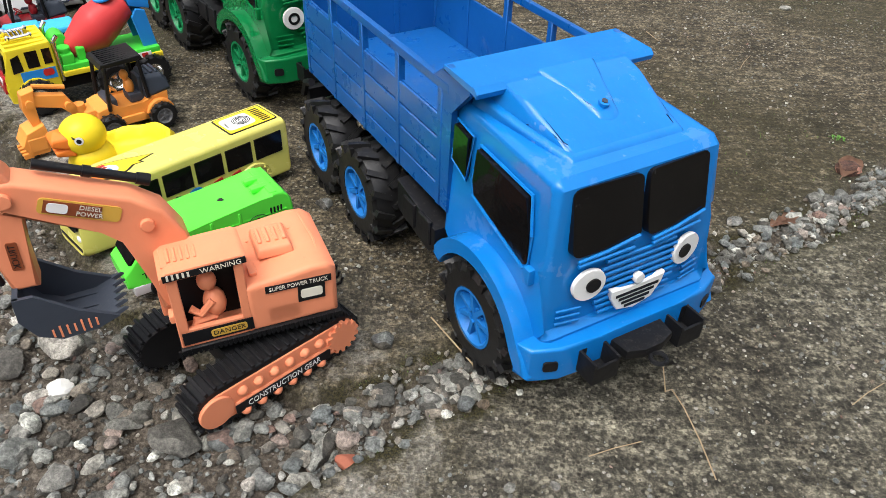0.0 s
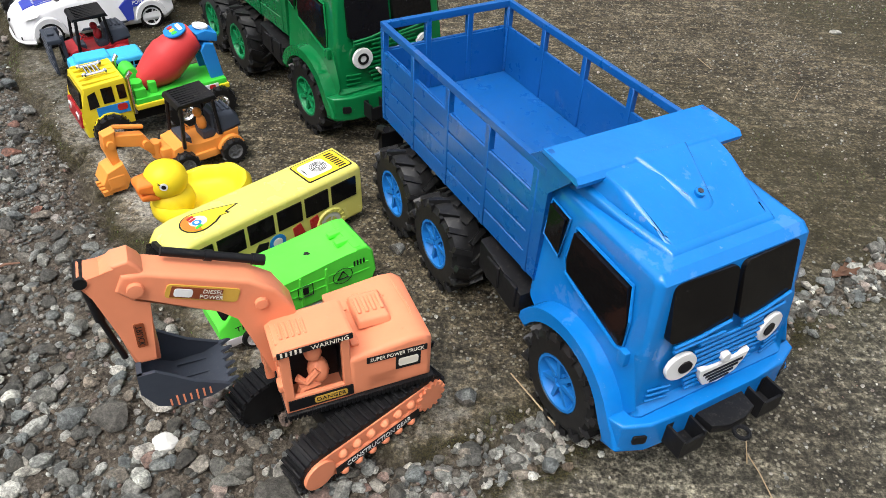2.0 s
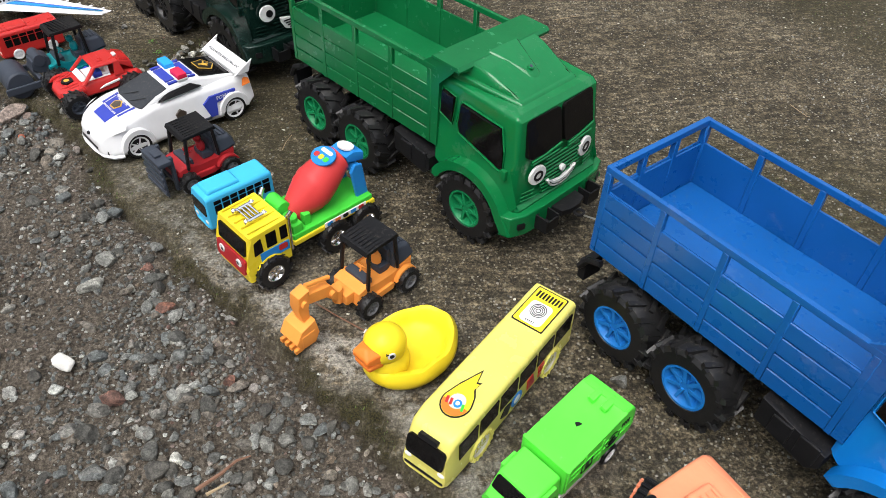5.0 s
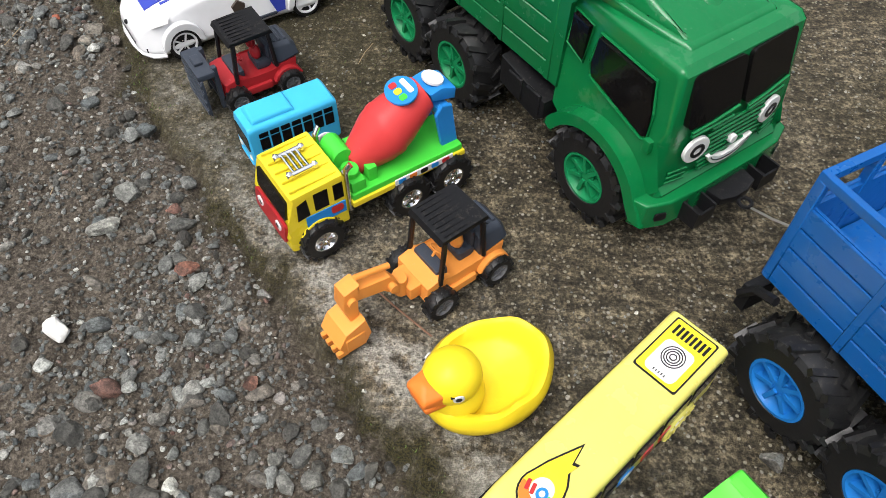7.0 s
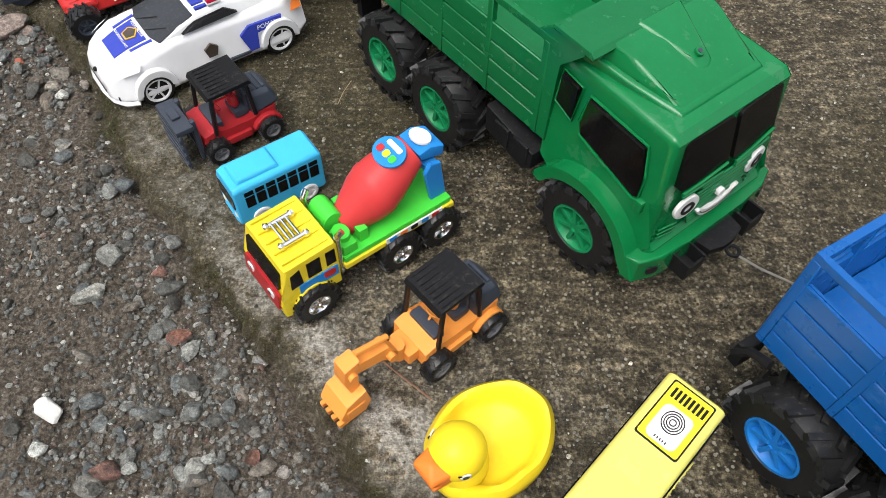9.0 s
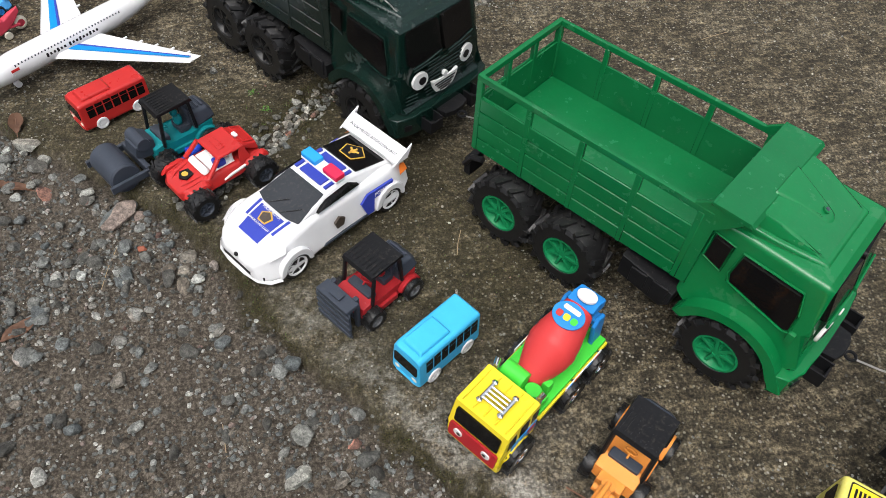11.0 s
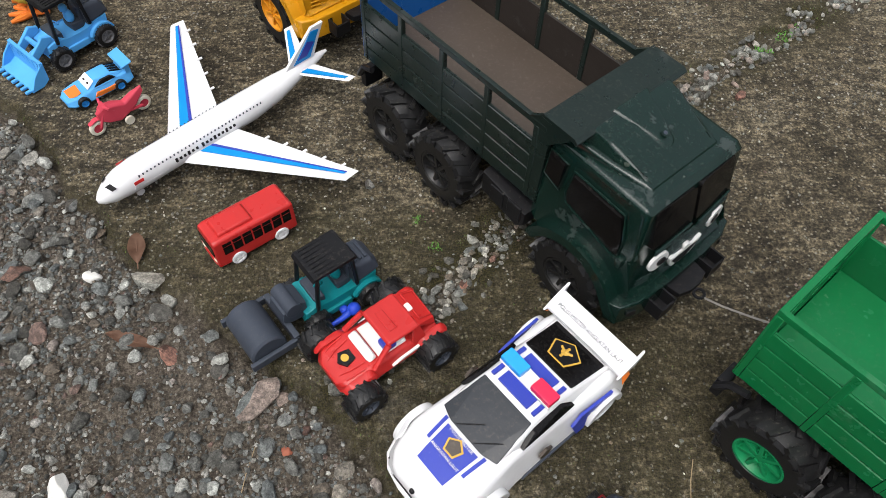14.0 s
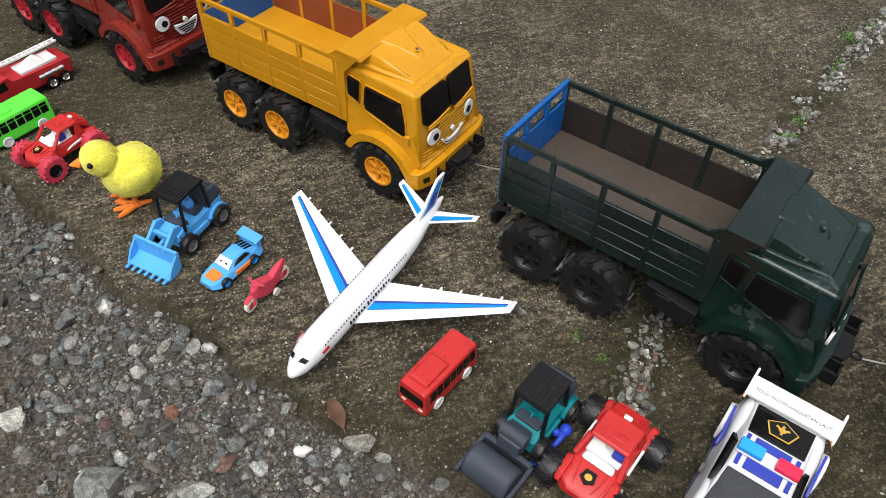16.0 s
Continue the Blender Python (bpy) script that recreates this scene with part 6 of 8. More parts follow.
def police_car(m):
    t = thing("police_car", m, "glossy white toy police car with navy stripes and roof beacons", "toy car")
    bm = B()
    loft(bm, ((0.187, 0.040, 0.034, 0.018, 0.038, 0.009), (0.182, 0.052, 0.044, 0.014, 0.049, 0.011), (0.170, 0.063, 0.054, 0.012, 0.060, 0.013), (0.150, 0.071, 0.061, 0.010, 0.070, 0.015), (0.130, 0.074, 0.064, 0.010, 0.076, 0.016), (0.105, 0.074, 0.064, 0.010, 0.081, 0.016), (0.060, 0.070, 0.060, 0.010, 0.085, 0.014),
              (0.0, 0.069, 0.060, 0.010, 0.084, 0.014), (-0.060, 0.070, 0.062, 0.010, 0.083, 0.014), (-0.095, 0.075, 0.064, 0.010, 0.084, 0.016), (-0.125, 0.076, 0.064, 0.010, 0.084, 0.016), (-0.155, 0.071, 0.060, 0.014, 0.081, 0.014), (-0.172, 0.064, 0.054, 0.022, 0.075, 0.012)), 6)
    body = part("body", bm, M["carwhite"], t)
    bm = B()
    loft(bm, ((0.085, 0.052, 0.050, 0.060, 0.082, 0.003), (0.045, 0.058, 0.050, 0.060, 0.096, 0.007), (0.010, 0.058, 0.047, 0.060, 0.104, 0.010), (-0.040, 0.058, 0.046, 0.060, 0.107, 0.010), (-0.085, 0.058, 0.047, 0.060, 0.098, 0.010), (-0.150, 0.056, 0.050, 0.060, 0.084, 0.004)), 5)
    cabin = part("cabin", bm, M["carwhite"], t)
    bm = B()
    hull(bm, [(0.084, s * 0.050, 0.0850) for s in (-1, 1)] + [(0.092, s * 0.028, 0.0860) for s in (-1, 1)] + [(0.016, s * 0.043, 0.1035) for s in (-1, 1)] + [(0.080, s * 0.048, 0.080) for s in (-1, 1)] + [(0.014, s * 0.041, 0.100) for s in (-1, 1)], 0.001, 1)
    part("windscreen", bm, M["tinted"], cabin, "dusty grey windscreen")
    for y in (-0.020, 0.012):
        bm = B()
        rod(bm, (0.089, y, 0.0865), (0.062, y + 0.026, 0.0955), 0.0007, 5)
        part("wiper", bm, M["black"], cabin)
    bm = B()
    hull(bm, [(-0.062, s * 0.042, 0.1055) for s in (-1, 1)] + [(-0.132, s * 0.044, 0.0905) for s in (-1, 1)] + [(-0.062, s * 0.040, 0.101) for s in (-1, 1)] + [(-0.132, s * 0.042, 0.086) for s in (-1, 1)], 0.001, 1)
    rw = part("rear_window", bm, M["glass"], cabin)
    bm = B()
    rm = face_m((-0.096, 0, 0.0995), (0, 1, 0), (-0.95, 0, -0.205))
    prism(bm, [(0.025 * math.cos(radians(90 + 72 * k)), 0.025 * math.sin(radians(90 + 72 * k))) for k in range(5)], "z", 0, 0.001)
    bmesh.ops.transform(bm, matrix=rm, verts=bm.verts)
    st = part("emblem", bm, M["gold"], rw, "gold emblem")
    bm = B()
    prism(bm, [(0.0222 * math.cos(radians(90 + 72 * k)), 0.0222 * math.sin(radians(90 + 72 * k))) for k in range(5)], "z", 0.0004, 0.0014)
    bmesh.ops.transform(bm, matrix=rm, verts=bm.verts)
    part("emblem_field", bm, M["black"], rw)
    bm = B()
    for a in (30, 90, 150, 270):
        rod(bm, (0, 0, 0.0014), (0.011 * math.cos(radians(a)), 0.011 * math.sin(radians(a)), 0.0014), 0.0022, 6)
    ball(bm, (0, 0.001, 0.0014), 0.006, 2, (1, 1, 0.2))
    bmesh.ops.transform(bm, matrix=rm, verts=bm.verts)
    part("emblem_mark", bm, M["gold"], rw)
    for s in (-1, 1):
        bm = B()
        hull(bm, [(0.046, s * 0.0590, 0.088), (0.018, s * 0.0525, 0.096), (-0.036, s * 0.0515, 0.099), (-0.056, s * 0.0575, 0.090), (0.046, s * 0.052, 0.088), (0.018, s * 0.044, 0.096), (-0.036, s * 0.044, 0.099), (-0.056, s * 0.050, 0.090)], 0.001, 1)
        part("side_window", bm, M["glass"], cabin)
        bm = B()
        prism(bm, [(-0.072, 0.026), (-0.056, 0.026), (-0.044, 0.056), (-0.062, 0.068), (-0.124, 0.068), (-0.120, 0.056), (-0.076, 0.052)], "y", s * 0.0665, s * 0.0705)
        for v in bm.verts:
            v.co.y += s * (0.0030 - 0.11 * (v.co.z - 0.03) + (0.0025 if v.co.x < -0.085 else 0.0))
        stripe = part("side_stripe", bm, M["navy"], body)
        if s > 0:
            words("side_lettering", "POMAL", 0.0115, M["white"], body, face_m((-0.094, s * 0.0731, 0.0615), (-s, 0, 0), (0, 0, 1)))
        bm = B()
        prism(bm, [(0.050, 0.022), (-0.055, 0.022), (-0.060, 0.026), (0.046, 0.026)], "y", s * 0.068, s * 0.0724)
        part("sill_line", bm, M["grey"], body)
        bm = B()
        prism(bm, [(0.010 + 0.013 * math.cos(radians(90 + 72 * k)), 0.054 + 0.013 * math.sin(radians(90 + 72 * k))) for k in range(5)], "y", s * 0.0685, s * 0.0724)
        part("door_emblem", bm, M["brown_bed"], body)
        bm = B()
        hull(bm, [(0.154, s * 0.054, 0.0690), (0.124, s * 0.064, 0.0755), (0.164, s * 0.061, 0.059), (0.132, s * 0.0715, 0.066), (0.145, s * 0.058, 0.0730)], 0.001, 1)
        part("headlamp", bm, M["carwhite"], body)
        bm = B()
        hull(bm, [(-0.148, s * 0.064, 0.077), (-0.168, s * 0.058, 0.073), (-0.140, s * 0.0735, 0.067), (-0.166, s * 0.0685, 0.065), (-0.156, s * 0.058, 0.079)], 0.001, 1)
        part("tail_lamp", bm, M["beak"], body, "orange tail lamp")
        for x in (0.116, -0.114):
            bm = B()
            prism(bm, arc(x, 0.026, 0.037, 185, -5, 16) + arc(x, 0.026, 0.029, -5, 185, 16), "y", s * 0.066, s * 0.0775, 0.003)
            part("wheel_arch", bm, M["carwhite"], body)
            bm = B()
            cyl(bm, (x, s * 0.066, 0.026), 0.0285, 0.014, "y", 28)
            part("wheel_well", bm, M["black"], body)
    # bonnet stripes
    bm = B()
    hull(bm, [(0.096, s * 0.028, 0.0800) for s in (-1, 1)] + [(0.154, s * 0.024, 0.0670) for s in (-1, 1)] + [(0.096, s * 0.028, 0.0838) for s in (-1, 1)] + [(0.130, s * 0.026, 0.0775) for s in (-1, 1)] + [(0.154, s * 0.024, 0.0702) for s in (-1, 1)])
    bp = part("bonnet_panel", bm, M["navy"], body, "navy bonnet panel")
    bmat = face_m((0.112, 0, 0.0812), (0, 1, 0), (-1, 0, 0.19))
    bm = B()
    prism(bm, [(0.0145 * math.cos(radians(90 + 72 * k)), 0.0145 * math.sin(radians(90 + 72 * k))) for k in range(5)], "z", 0, 0.0012)
    bmesh.ops.transform(bm, matrix=bmat, verts=bm.verts)
    part("emblem", bm, M["gold"], bp)
    bm = B()
    prism(bm, [(0.0115 * math.cos(radians(90 + 72 * k)), 0.0115 * math.sin(radians(90 + 72 * k))) for k in range(5)], "z", 0.0006, 0.0018)
    bmesh.ops.transform(bm, matrix=bmat, verts=bm.verts)
    part("emblem_field", bm, M["brown_bed"], bp)
    words("bonnet_lettering", "POLISI MILITER", 0.0065, M["white"], bp, face_m((0.0985, 0, 0.0845), (0, 1, 0), (-1, 0, 0.19)))
    words("bonnet_lettering", "ANGKATAN LAUT", 0.0060, M["white"], bp, face_m((0.1285, 0, 0.0790), (0, 1, 0), (-1, 0, 0.25)))
    for s in (-1, 1):
        bm = B()
        hull(bm, [(0.090, s * 0.033, 0.079), (0.090, s * 0.038, 0.079), (0.128, s * 0.030, 0.0740), (0.128, s * 0.035, 0.0740), (0.090, s * 0.033, 0.0840), (0.090, s * 0.038, 0.0840), (0.128, s * 0.030, 0.0780), (0.128, s * 0.035, 0.0778)])
        part("bonnet_stripe", bm, M["navy"], body)
        bm = B()
        box(bm, -0.055, 0.008, s * 0.036 - 0.003, s * 0.036 + 0.003, 0.1045, 0.1085, 0.0005, 1)
        part("roof_stripe", bm, M["navy"], cabin)
    bm = B()
    box(bm, -0.055, 0.008, -0.026, 0.026, 0.1045, 0.1086, 0.0005, 1)
    part("roof_panel", bm, M["navy"], cabin)
    bm = B()
    box(bm, -0.036, -0.012, -0.044, 0.044, 0.107, 0.112, 0.002)
    bar = part("beacon_base", bm, M["white"], cabin)
    for y0, y1, c in ((-0.044, -0.008, "lampblue"), (0.010, 0.044, "lampred")):
        bm = B()
        box(bm, -0.035, -0.013, y0, y1, 0.110, 0.121, 0.003)
        part("beacon", bm, M[c], bar)
    bm = B()
    prism(bm, [(-0.136, 0.098), (-0.160, 0.102), (-0.170, 0.109), (-0.168, 0.103), (-0.160, 0.096), (-0.136, 0.093)], "y", -0.066, 0.066, 0.0015)
    for s in (-1, 1):
        prism(bm, [(-0.132, 0.091), (-0.170, 0.091), (-0.182, 0.116), (-0.158, 0.104)], "y", s * 0.065, s * 0.069, 0.001, 1)
        box(bm, -0.154, -0.142, s * 0.036 - 0.003, s * 0.036 + 0.003, 0.075, 0.097)
    for v in bm.verts:
        v.co.x -= 0.010 * (1 - (v.co.y / 0.069) ** 2) - 0.004
    sp = part("spoiler", bm, M["carwhite"], t, "tall rear wing")
    words("wing_lettering", "POLISI MILITER ANGKATAN LAUT", 0.0095, M["black"], sp, face_m((-0.148, 0, 0.1008), (0, 1, 0), (-1, 0, 0.165)), "black lettering", 0.8)
    bm = B()
    box(bm, 0.176, 0.1880, -0.036, 0.036, 0.022, 0.034, 0.004)
    for s in (-1, 1):
        box(bm, 0.160, 0.1775, s * 0.052 - 0.006, s * 0.052 + 0.006, 0.020, 0.028, 0.002)
    part("air_intake", bm, M["black"], body)
    bm = B()
    tube(bm, [(0.150, -0.0725, 0.016), (0.170, -0.0645, 0.016), (0.183, -0.048, 0.017), (0.1885, -0.020, 0.018), (0.1885, 0.020, 0.018), (0.183, 0.048, 0.017), (0.170, 0.0645, 0.016), (0.150, 0.0725, 0.016)], 0.0036, 6)
    part("front_lip", bm, M["carwhite"], body)
    bm = B()
    ball(bm, (0.1845, 0, 0.046), 0.004, 2)
    part("badge", bm, M["black"], body)
    four(t, small_wheel(0.026, 0.016, "rubber", "carwhite", 0, 0.74), (0.116, -0.114), 0.067, 0.026, "white multi-spoke rim")
    return t


def buggy(m, scale=1.0, label="red plastic toy off-road buggy with large black tyres", wheel=("rubber", "grey")):
    t = thing("buggy", m, label, "toy car", "red off-road toy cars")
    bm = B()
    loft(bm, ((0.082, 0.026, 0.022, 0.032, 0.046, 0.006), (0.072, 0.038, 0.034, 0.030, 0.056, 0.010), (0.036, 0.040, 0.036, 0.030, 0.063, 0.010), (0.020, 0.038, 0.034, 0.030, 0.062, 0.008), (-0.060, 0.038, 0.034, 0.030, 0.062, 0.008), (-0.080, 0.036, 0.030, 0.034, 0.060, 0.008)), 4)
    body = part("body", bm, M["red"], t)
    for s in (-1, 1):
        for x in (0.058, -0.062):
            bm = B()
            hull(bm, [(x - 0.030, s * 0.030, 0.052), (x + 0.024, s * 0.030, 0.050), (x - 0.022, s * 0.030, 0.064), (x + 0.014, s * 0.030, 0.061), (x - 0.030, s * 0.043, 0.050), (x + 0.024, s * 0.041, 0.046), (x - 0.018, s * 0.041, 0.061), (x + 0.010, s * 0.041, 0.059)], 0.003)
            part("fender", bm, M["red"], body)
    bm = B()
    hull(bm, [(0.004, s * 0.030, 0.090) for s in (-1, 1)] + [(-0.050, s * 0.031, 0.090) for s in (-1, 1)] + [(0.0, s * 0.028, 0.095) for s in (-1, 1)] + [(-0.048, s * 0.028, 0.096) for s in (-1, 1)], 0.002)
    for s in (-1, 1):
        rod(bm, (0.030, s * 0.034, 0.062), (0.002, s * 0.029, 0.092), 0.0042, 8)
        hull(bm, [(-0.034, s * 0.035, 0.062), (-0.056, s * 0.035, 0.062), (-0.050, s * 0.029, 0.092), (-0.040, s * 0.029, 0.092), (-0.034, s * 0.032, 0.062), (-0.056, s * 0.032, 0.062), (-0.050, s * 0.026, 0.092), (-0.040, s * 0.026, 0.092)])
    hull(bm, [(-0.046, s * 0.028, 0.094) for s in (-1, 1)] + [(-0.078, s * 0.026, 0.080) for s in (-1, 1)] + [(-0.046, s * 0.028, 0.086) for s in (-1, 1)] + [(-0.080, s * 0.028, 0.060) for s in (-1, 1)], 0.003)
    part("roof", bm, M["red"], t)
    bm = B()
    box(bm, -0.058, -0.050, -0.006, 0.006, 0.091, 0.096, 0.002)
    part("roof_tab", bm, M["white"], t)
    bm = B()
    tube(bm, [(-0.058, -0.022, 0.0925), (-0.056, 0.022, 0.0925), (-0.076, 0.021, 0.0825), (-0.078, -0.021, 0.0825), (-0.058, -0.022, 0.0925)], 0.0011, 6)
    part("hatch_seam", bm, M["red"], t)
    for q in (-1, 1):
        for pts in ([(0.036, q * 0.020, 0.0638), (0.060, q * 0.017, 0.0605), (0.073, q * 0.013, 0.0555)], [(0.040, q * 0.028, 0.0628), (0.062, q * 0.026, 0.0590), (0.070, q * 0.024, 0.0560)]):
            bm = B()
            tube(bm, pts, 0.0012, 6)
            part("bonnet_crease", bm, M["red"], t)
    bm = B()
    box(bm, -0.022, -0.010, -0.016, 0.016, 0.0950, 0.0972, 0.0008, 1)
    part("roof_block", bm, M["red"], t)
    bm = B()
    box(bm, -0.030, 0.016, -0.026, 0.026, 0.058, 0.064, 0.002)
    part("cabin_floor", bm, M["white"], t)
    for y in (-0.014, 0.014):
        bm = B()
        box(bm, -0.024, -0.004, y - 0.009, y + 0.009, 0.0625, 0.070, 0.003)
        box(bm, -0.030, -0.022, y - 0.009, y + 0.009, 0.064, 0.084, 0.003)
        part("seat", bm, M["white"], t, "white moulded seat")
    bm = B()
    box(bm, -0.014, 0.006, 0.008, 0.026, 0.064, 0.078, 0.004)
    part("seat_block", bm, M["navy"], t)
    bm = B()
    hull(bm, [(0.032, -0.026, 0.063), (0.032, 0.026, 0.063), (0.018, -0.024, 0.066), (0.018, 0.024, 0.066), (0.022, -0.02, 0.076), (0.022, 0.02, 0.076), (0.034, -0.02, 0.068), (0.034, 0.02, 0.068)], 0.003)
    part("dashboard", bm, M["white"], t)
    bm = B()
    prism(bm, [(0.066, 0), (0.058, 0.011), (0.042, 0.008), (0.042, -0.008), (0.058, -0.011)], "z", 0.0590, 0.0638)
    bd = part("bonnet_badge", bm, M["black"], body)
    bm = B()
    cyl(bm, (0.054, 0, 0.0642), 0.0055, 0.0012, "z", 16)
    part("badge_disc", bm, M["gold"], bd)
    for s in (-1, 1):
        bm = B()
        prism(bm, [(0.004, 0.044), (-0.040, 0.050), (-0.042, 0.054), (-0.010, 0.050)], "y", s * 0.036, s * 0.0396)
        part("flank_flash", bm, M["white"], body)
    bm = B()
    box(bm, -0.07, 0.07, -0.022, 0.022, 0.022, 0.034, 0.003)
    for x in (0.062, -0.062):
        rod(bm, (x, -0.05, 0.031), (x, 0.05, 0.031), 0.005, 8)
    part("chassis", bm, M["black"], t)
    four(t, small_wheel(0.031, 0.026, wheel[0], wheel[1], 14, 0.52), (0.062, -0.062), 0.052, 0.0318, "knobbly tyre with spoked hub")
    return t


def airliner(m):
    t = thing("airliner", m, "white toy airliner with blue wing stripes on small wheels", "toy aeroplane")
    R, zc = 0.029, 0.052
    bm = B()
    secs = [(0.0, 0.004, -0.012), (-0.008, 0.012, -0.010), (-0.025, 0.021, -0.006), (-0.050, 0.0265, -0.002), (-0.085, R, 0), (-0.32, R, 0), (-0.38, 0.025, 0.004), (-0.44, 0.016, 0.012), (-0.49, 0.008, 0.019), (-0.511, 0.003, 0.022)]
    rings = []
    for x, r, dz in secs:
        rings.append([bm.verts.new((x, r * math.cos(2 * math.pi * k / 28), zc + dz + r * 1.02 * math.sin(2 * math.pi * k / 28))) for k in range(28)])
    for ra, rb in zip(rings, rings[1:]):
        for k in range(28):
            bm.faces.new((ra[k], ra[(k + 1) % 28], rb[(k + 1) % 28], rb[k]))
    bm.faces.new(rings[0])
    bm.faces.new(rings[-1][::-1])
    fus = part("fuselage", bm, M["carwhite"], t)

    def wing(root_le, root_te, tip_le, tip_te, y0, y1, z0, z1, th):
        w = B()
        hull(w, [(root_le, y0, z0 - th), (root_le - 0.01, y0, z0 + th), (root_te, y0, z0), (tip_le, y1, z1 - th * 0.4), (tip_le - 0.004, y1, z1 + th * 0.4), (tip_te, y1, z1)], 0.0006, 1)
        return w
    for s in (-1, 1):
        w = part("wing", wing(-0.150, -0.270, -0.330, -0.362, s * 0.018, s * 0.268, 0.044, 0.064, 0.005), M["carwhite"], t)
        bm = B()
        hull(bm, [(-0.190, s * 0.032, 0.0500), (-0.210, s * 0.032, 0.0495), (-0.336, s * 0.256, 0.0672), (-0.341, s * 0.256, 0.0668), (-0.190, s * 0.032, 0.0513), (-0.210, s * 0.032, 0.0505), (-0.336, s * 0.256, 0.0682), (-0.341, s * 0.256, 0.0674)])
        part("wing_stripe", bm, M["cobalt"], w, "bright blue stripe")
        bm = B()
        hull(bm, [(-0.210, s * 0.032, 0.0485), (-0.217, s * 0.032, 0.0485), (-0.341, s * 0.256, 0.0660), (-0.344, s * 0.256, 0.0660), (-0.210, s * 0.032, 0.0504), (-0.217, s * 0.032, 0.0502), (-0.341, s * 0.256, 0.0676), (-0.344, s * 0.256, 0.0673)])
        part("wing_line", bm, M["navy"], w)
        for k in range(5):
            bm = B()
            y = s * (0.085 + 0.038 * k)
            x = -0.282 - 0.0135 * k * 1.0 - 0.006
            z = 0.046 + 0.0032 * k
            rod(bm, (x + 0.03, y, z + 0.003), (x - 0.014, y, z + 0.003), 0.0024, 8)
            part("flap_fairing", bm, M["carwhite"], w)
        st = part("tailplane", wing(-0.425, -0.470, -0.485, -0.505, s * 0.006, s * 0.098, 0.070, 0.078, 0.0025), M["carwhite"], t)
        bm = B()
        hull(bm, [(-0.437, s * 0.016, 0.0722), (-0.452, s * 0.016, 0.0722), (-0.484, s * 0.088, 0.0785), (-0.492, s * 0.088, 0.0785), (-0.437, s * 0.016, 0.0744), (-0.452, s * 0.016, 0.0740), (-0.484, s * 0.088, 0.0800), (-0.492, s * 0.088, 0.0798)])
        part("tail_stripe", bm, M["cobalt"], st)
        for row in range(34):
            bm = B()
            x = -0.075 - 0.0078 * row
            a = radians(33)
            box(bm, x - 0.0013, x + 0.0013, s * R * math.cos(a) - 0.0006, s * R * math.cos(a) + 0.0006, zc + R * math.sin(a) - 0.0028, zc + R * math.sin(a) + 0.0028)
            part("cabin_window", bm, M["grey"], fus)
        bm = B()
        for row in range(12):
            ball(bm, (-0.06 - 0.006 * row, s * (R - 0.0005), zc - 0.002), 0.0014, 1)
        part("rivet", bm, M["white"], fus)
        bm = B()
        a = radians(10)
        plate(bm, face_m((-0.070, s * (R + 0.0002), zc + 0.010), (-s, 0, 0), (0, -s * 0.35, 1)), 0.018, 0.0052, 0.0008)
        fl = part("flag_mark", bm, M["red"], fus, "small red and white flag")
        bm = B()
        plate(bm, face_m((-0.070, s * (R - 0.0005), zc + 0.0045), (-s, 0, 0), (0, -s * 0.15, 1)), 0.018, 0.0052, 0.001)
        part("flag_half", bm, M["white"], fl)
        for k in range(2):
            bm = B()
            n = 6 if k == 0 else 9
            for j in range(n):
                x = (-0.145 if k == 0 else -0.200) - 0.0085 * j
                plate(bm, face_m((x, s * R * 0.975, zc + 0.0060), (-s, 0, 0), (0, -s * 0.3, 1)), 0.0048, 0.0052 + 0.003 * (j % 3 == 0), 0.0008, 0.001)
            part("name_bars", bm, M["black"], fus, "dark bars where the airline's name stands")
        bm = B()
        hull(bm, [(-0.020, s * 0.006, zc + 0.016), (-0.026, s * 0.017, zc + 0.009), (-0.034, s * 0.020, zc + 0.013), (-0.030, s * 0.008, zc + 0.019)], 0.0)
        part("cockpit_window", bm, M["black"], fus)
    bm = B()
    prism(bm, [(-0.405, 0.075), (-0.478, 0.078), (-0.508, 0.148), (-0.480, 0.148)], "y", -0.003, 0.003, 0.001)
    fin = part("tail_fin", bm, M["carwhite"], t)
    for s in (-1, 1):
        bm = B()
        prism(bm, [(-0.430, 0.084), (-0.470, 0.084), (-0.496, 0.138), (-0.478, 0.142)], "y", s * 0.0028, s * 0.0040)
        part("fin_flash", bm, M["cobalt"], fin)
        bm = B()
        prism(bm, [(-0.440, 0.092), (-0.462, 0.092), (-0.482, 0.116), (-0.466, 0.124)], "y", s * 0.0038, s * 0.0046)
        part("fin_flash", bm, M["navy"], fin)
    bm = B()
    rod(bm, (-0.075, 0, 0.028), (-0.072, 0, 0.008), 0.003, 8)
    cyl(bm, (-0.072, 0, 0.0075), 0.0075, 0.010, "y", 14)
    part("nose_gear", bm, M["carwhite"], t)
    for s in (-1, 1):
        bm = B()
        box(bm, -0.25, -0.21, s * 0.022 - 0.008, s * 0.022 + 0.008, 0.018, 0.040, 0.003)
        part("gear_housing", bm, M["grey"], t)
        put_wheel(t, small_wheel(0.014, 0.009, "black", "black", 0, 0.5), -0.235, s * 0.034, 0.014, s > 0)
    return t


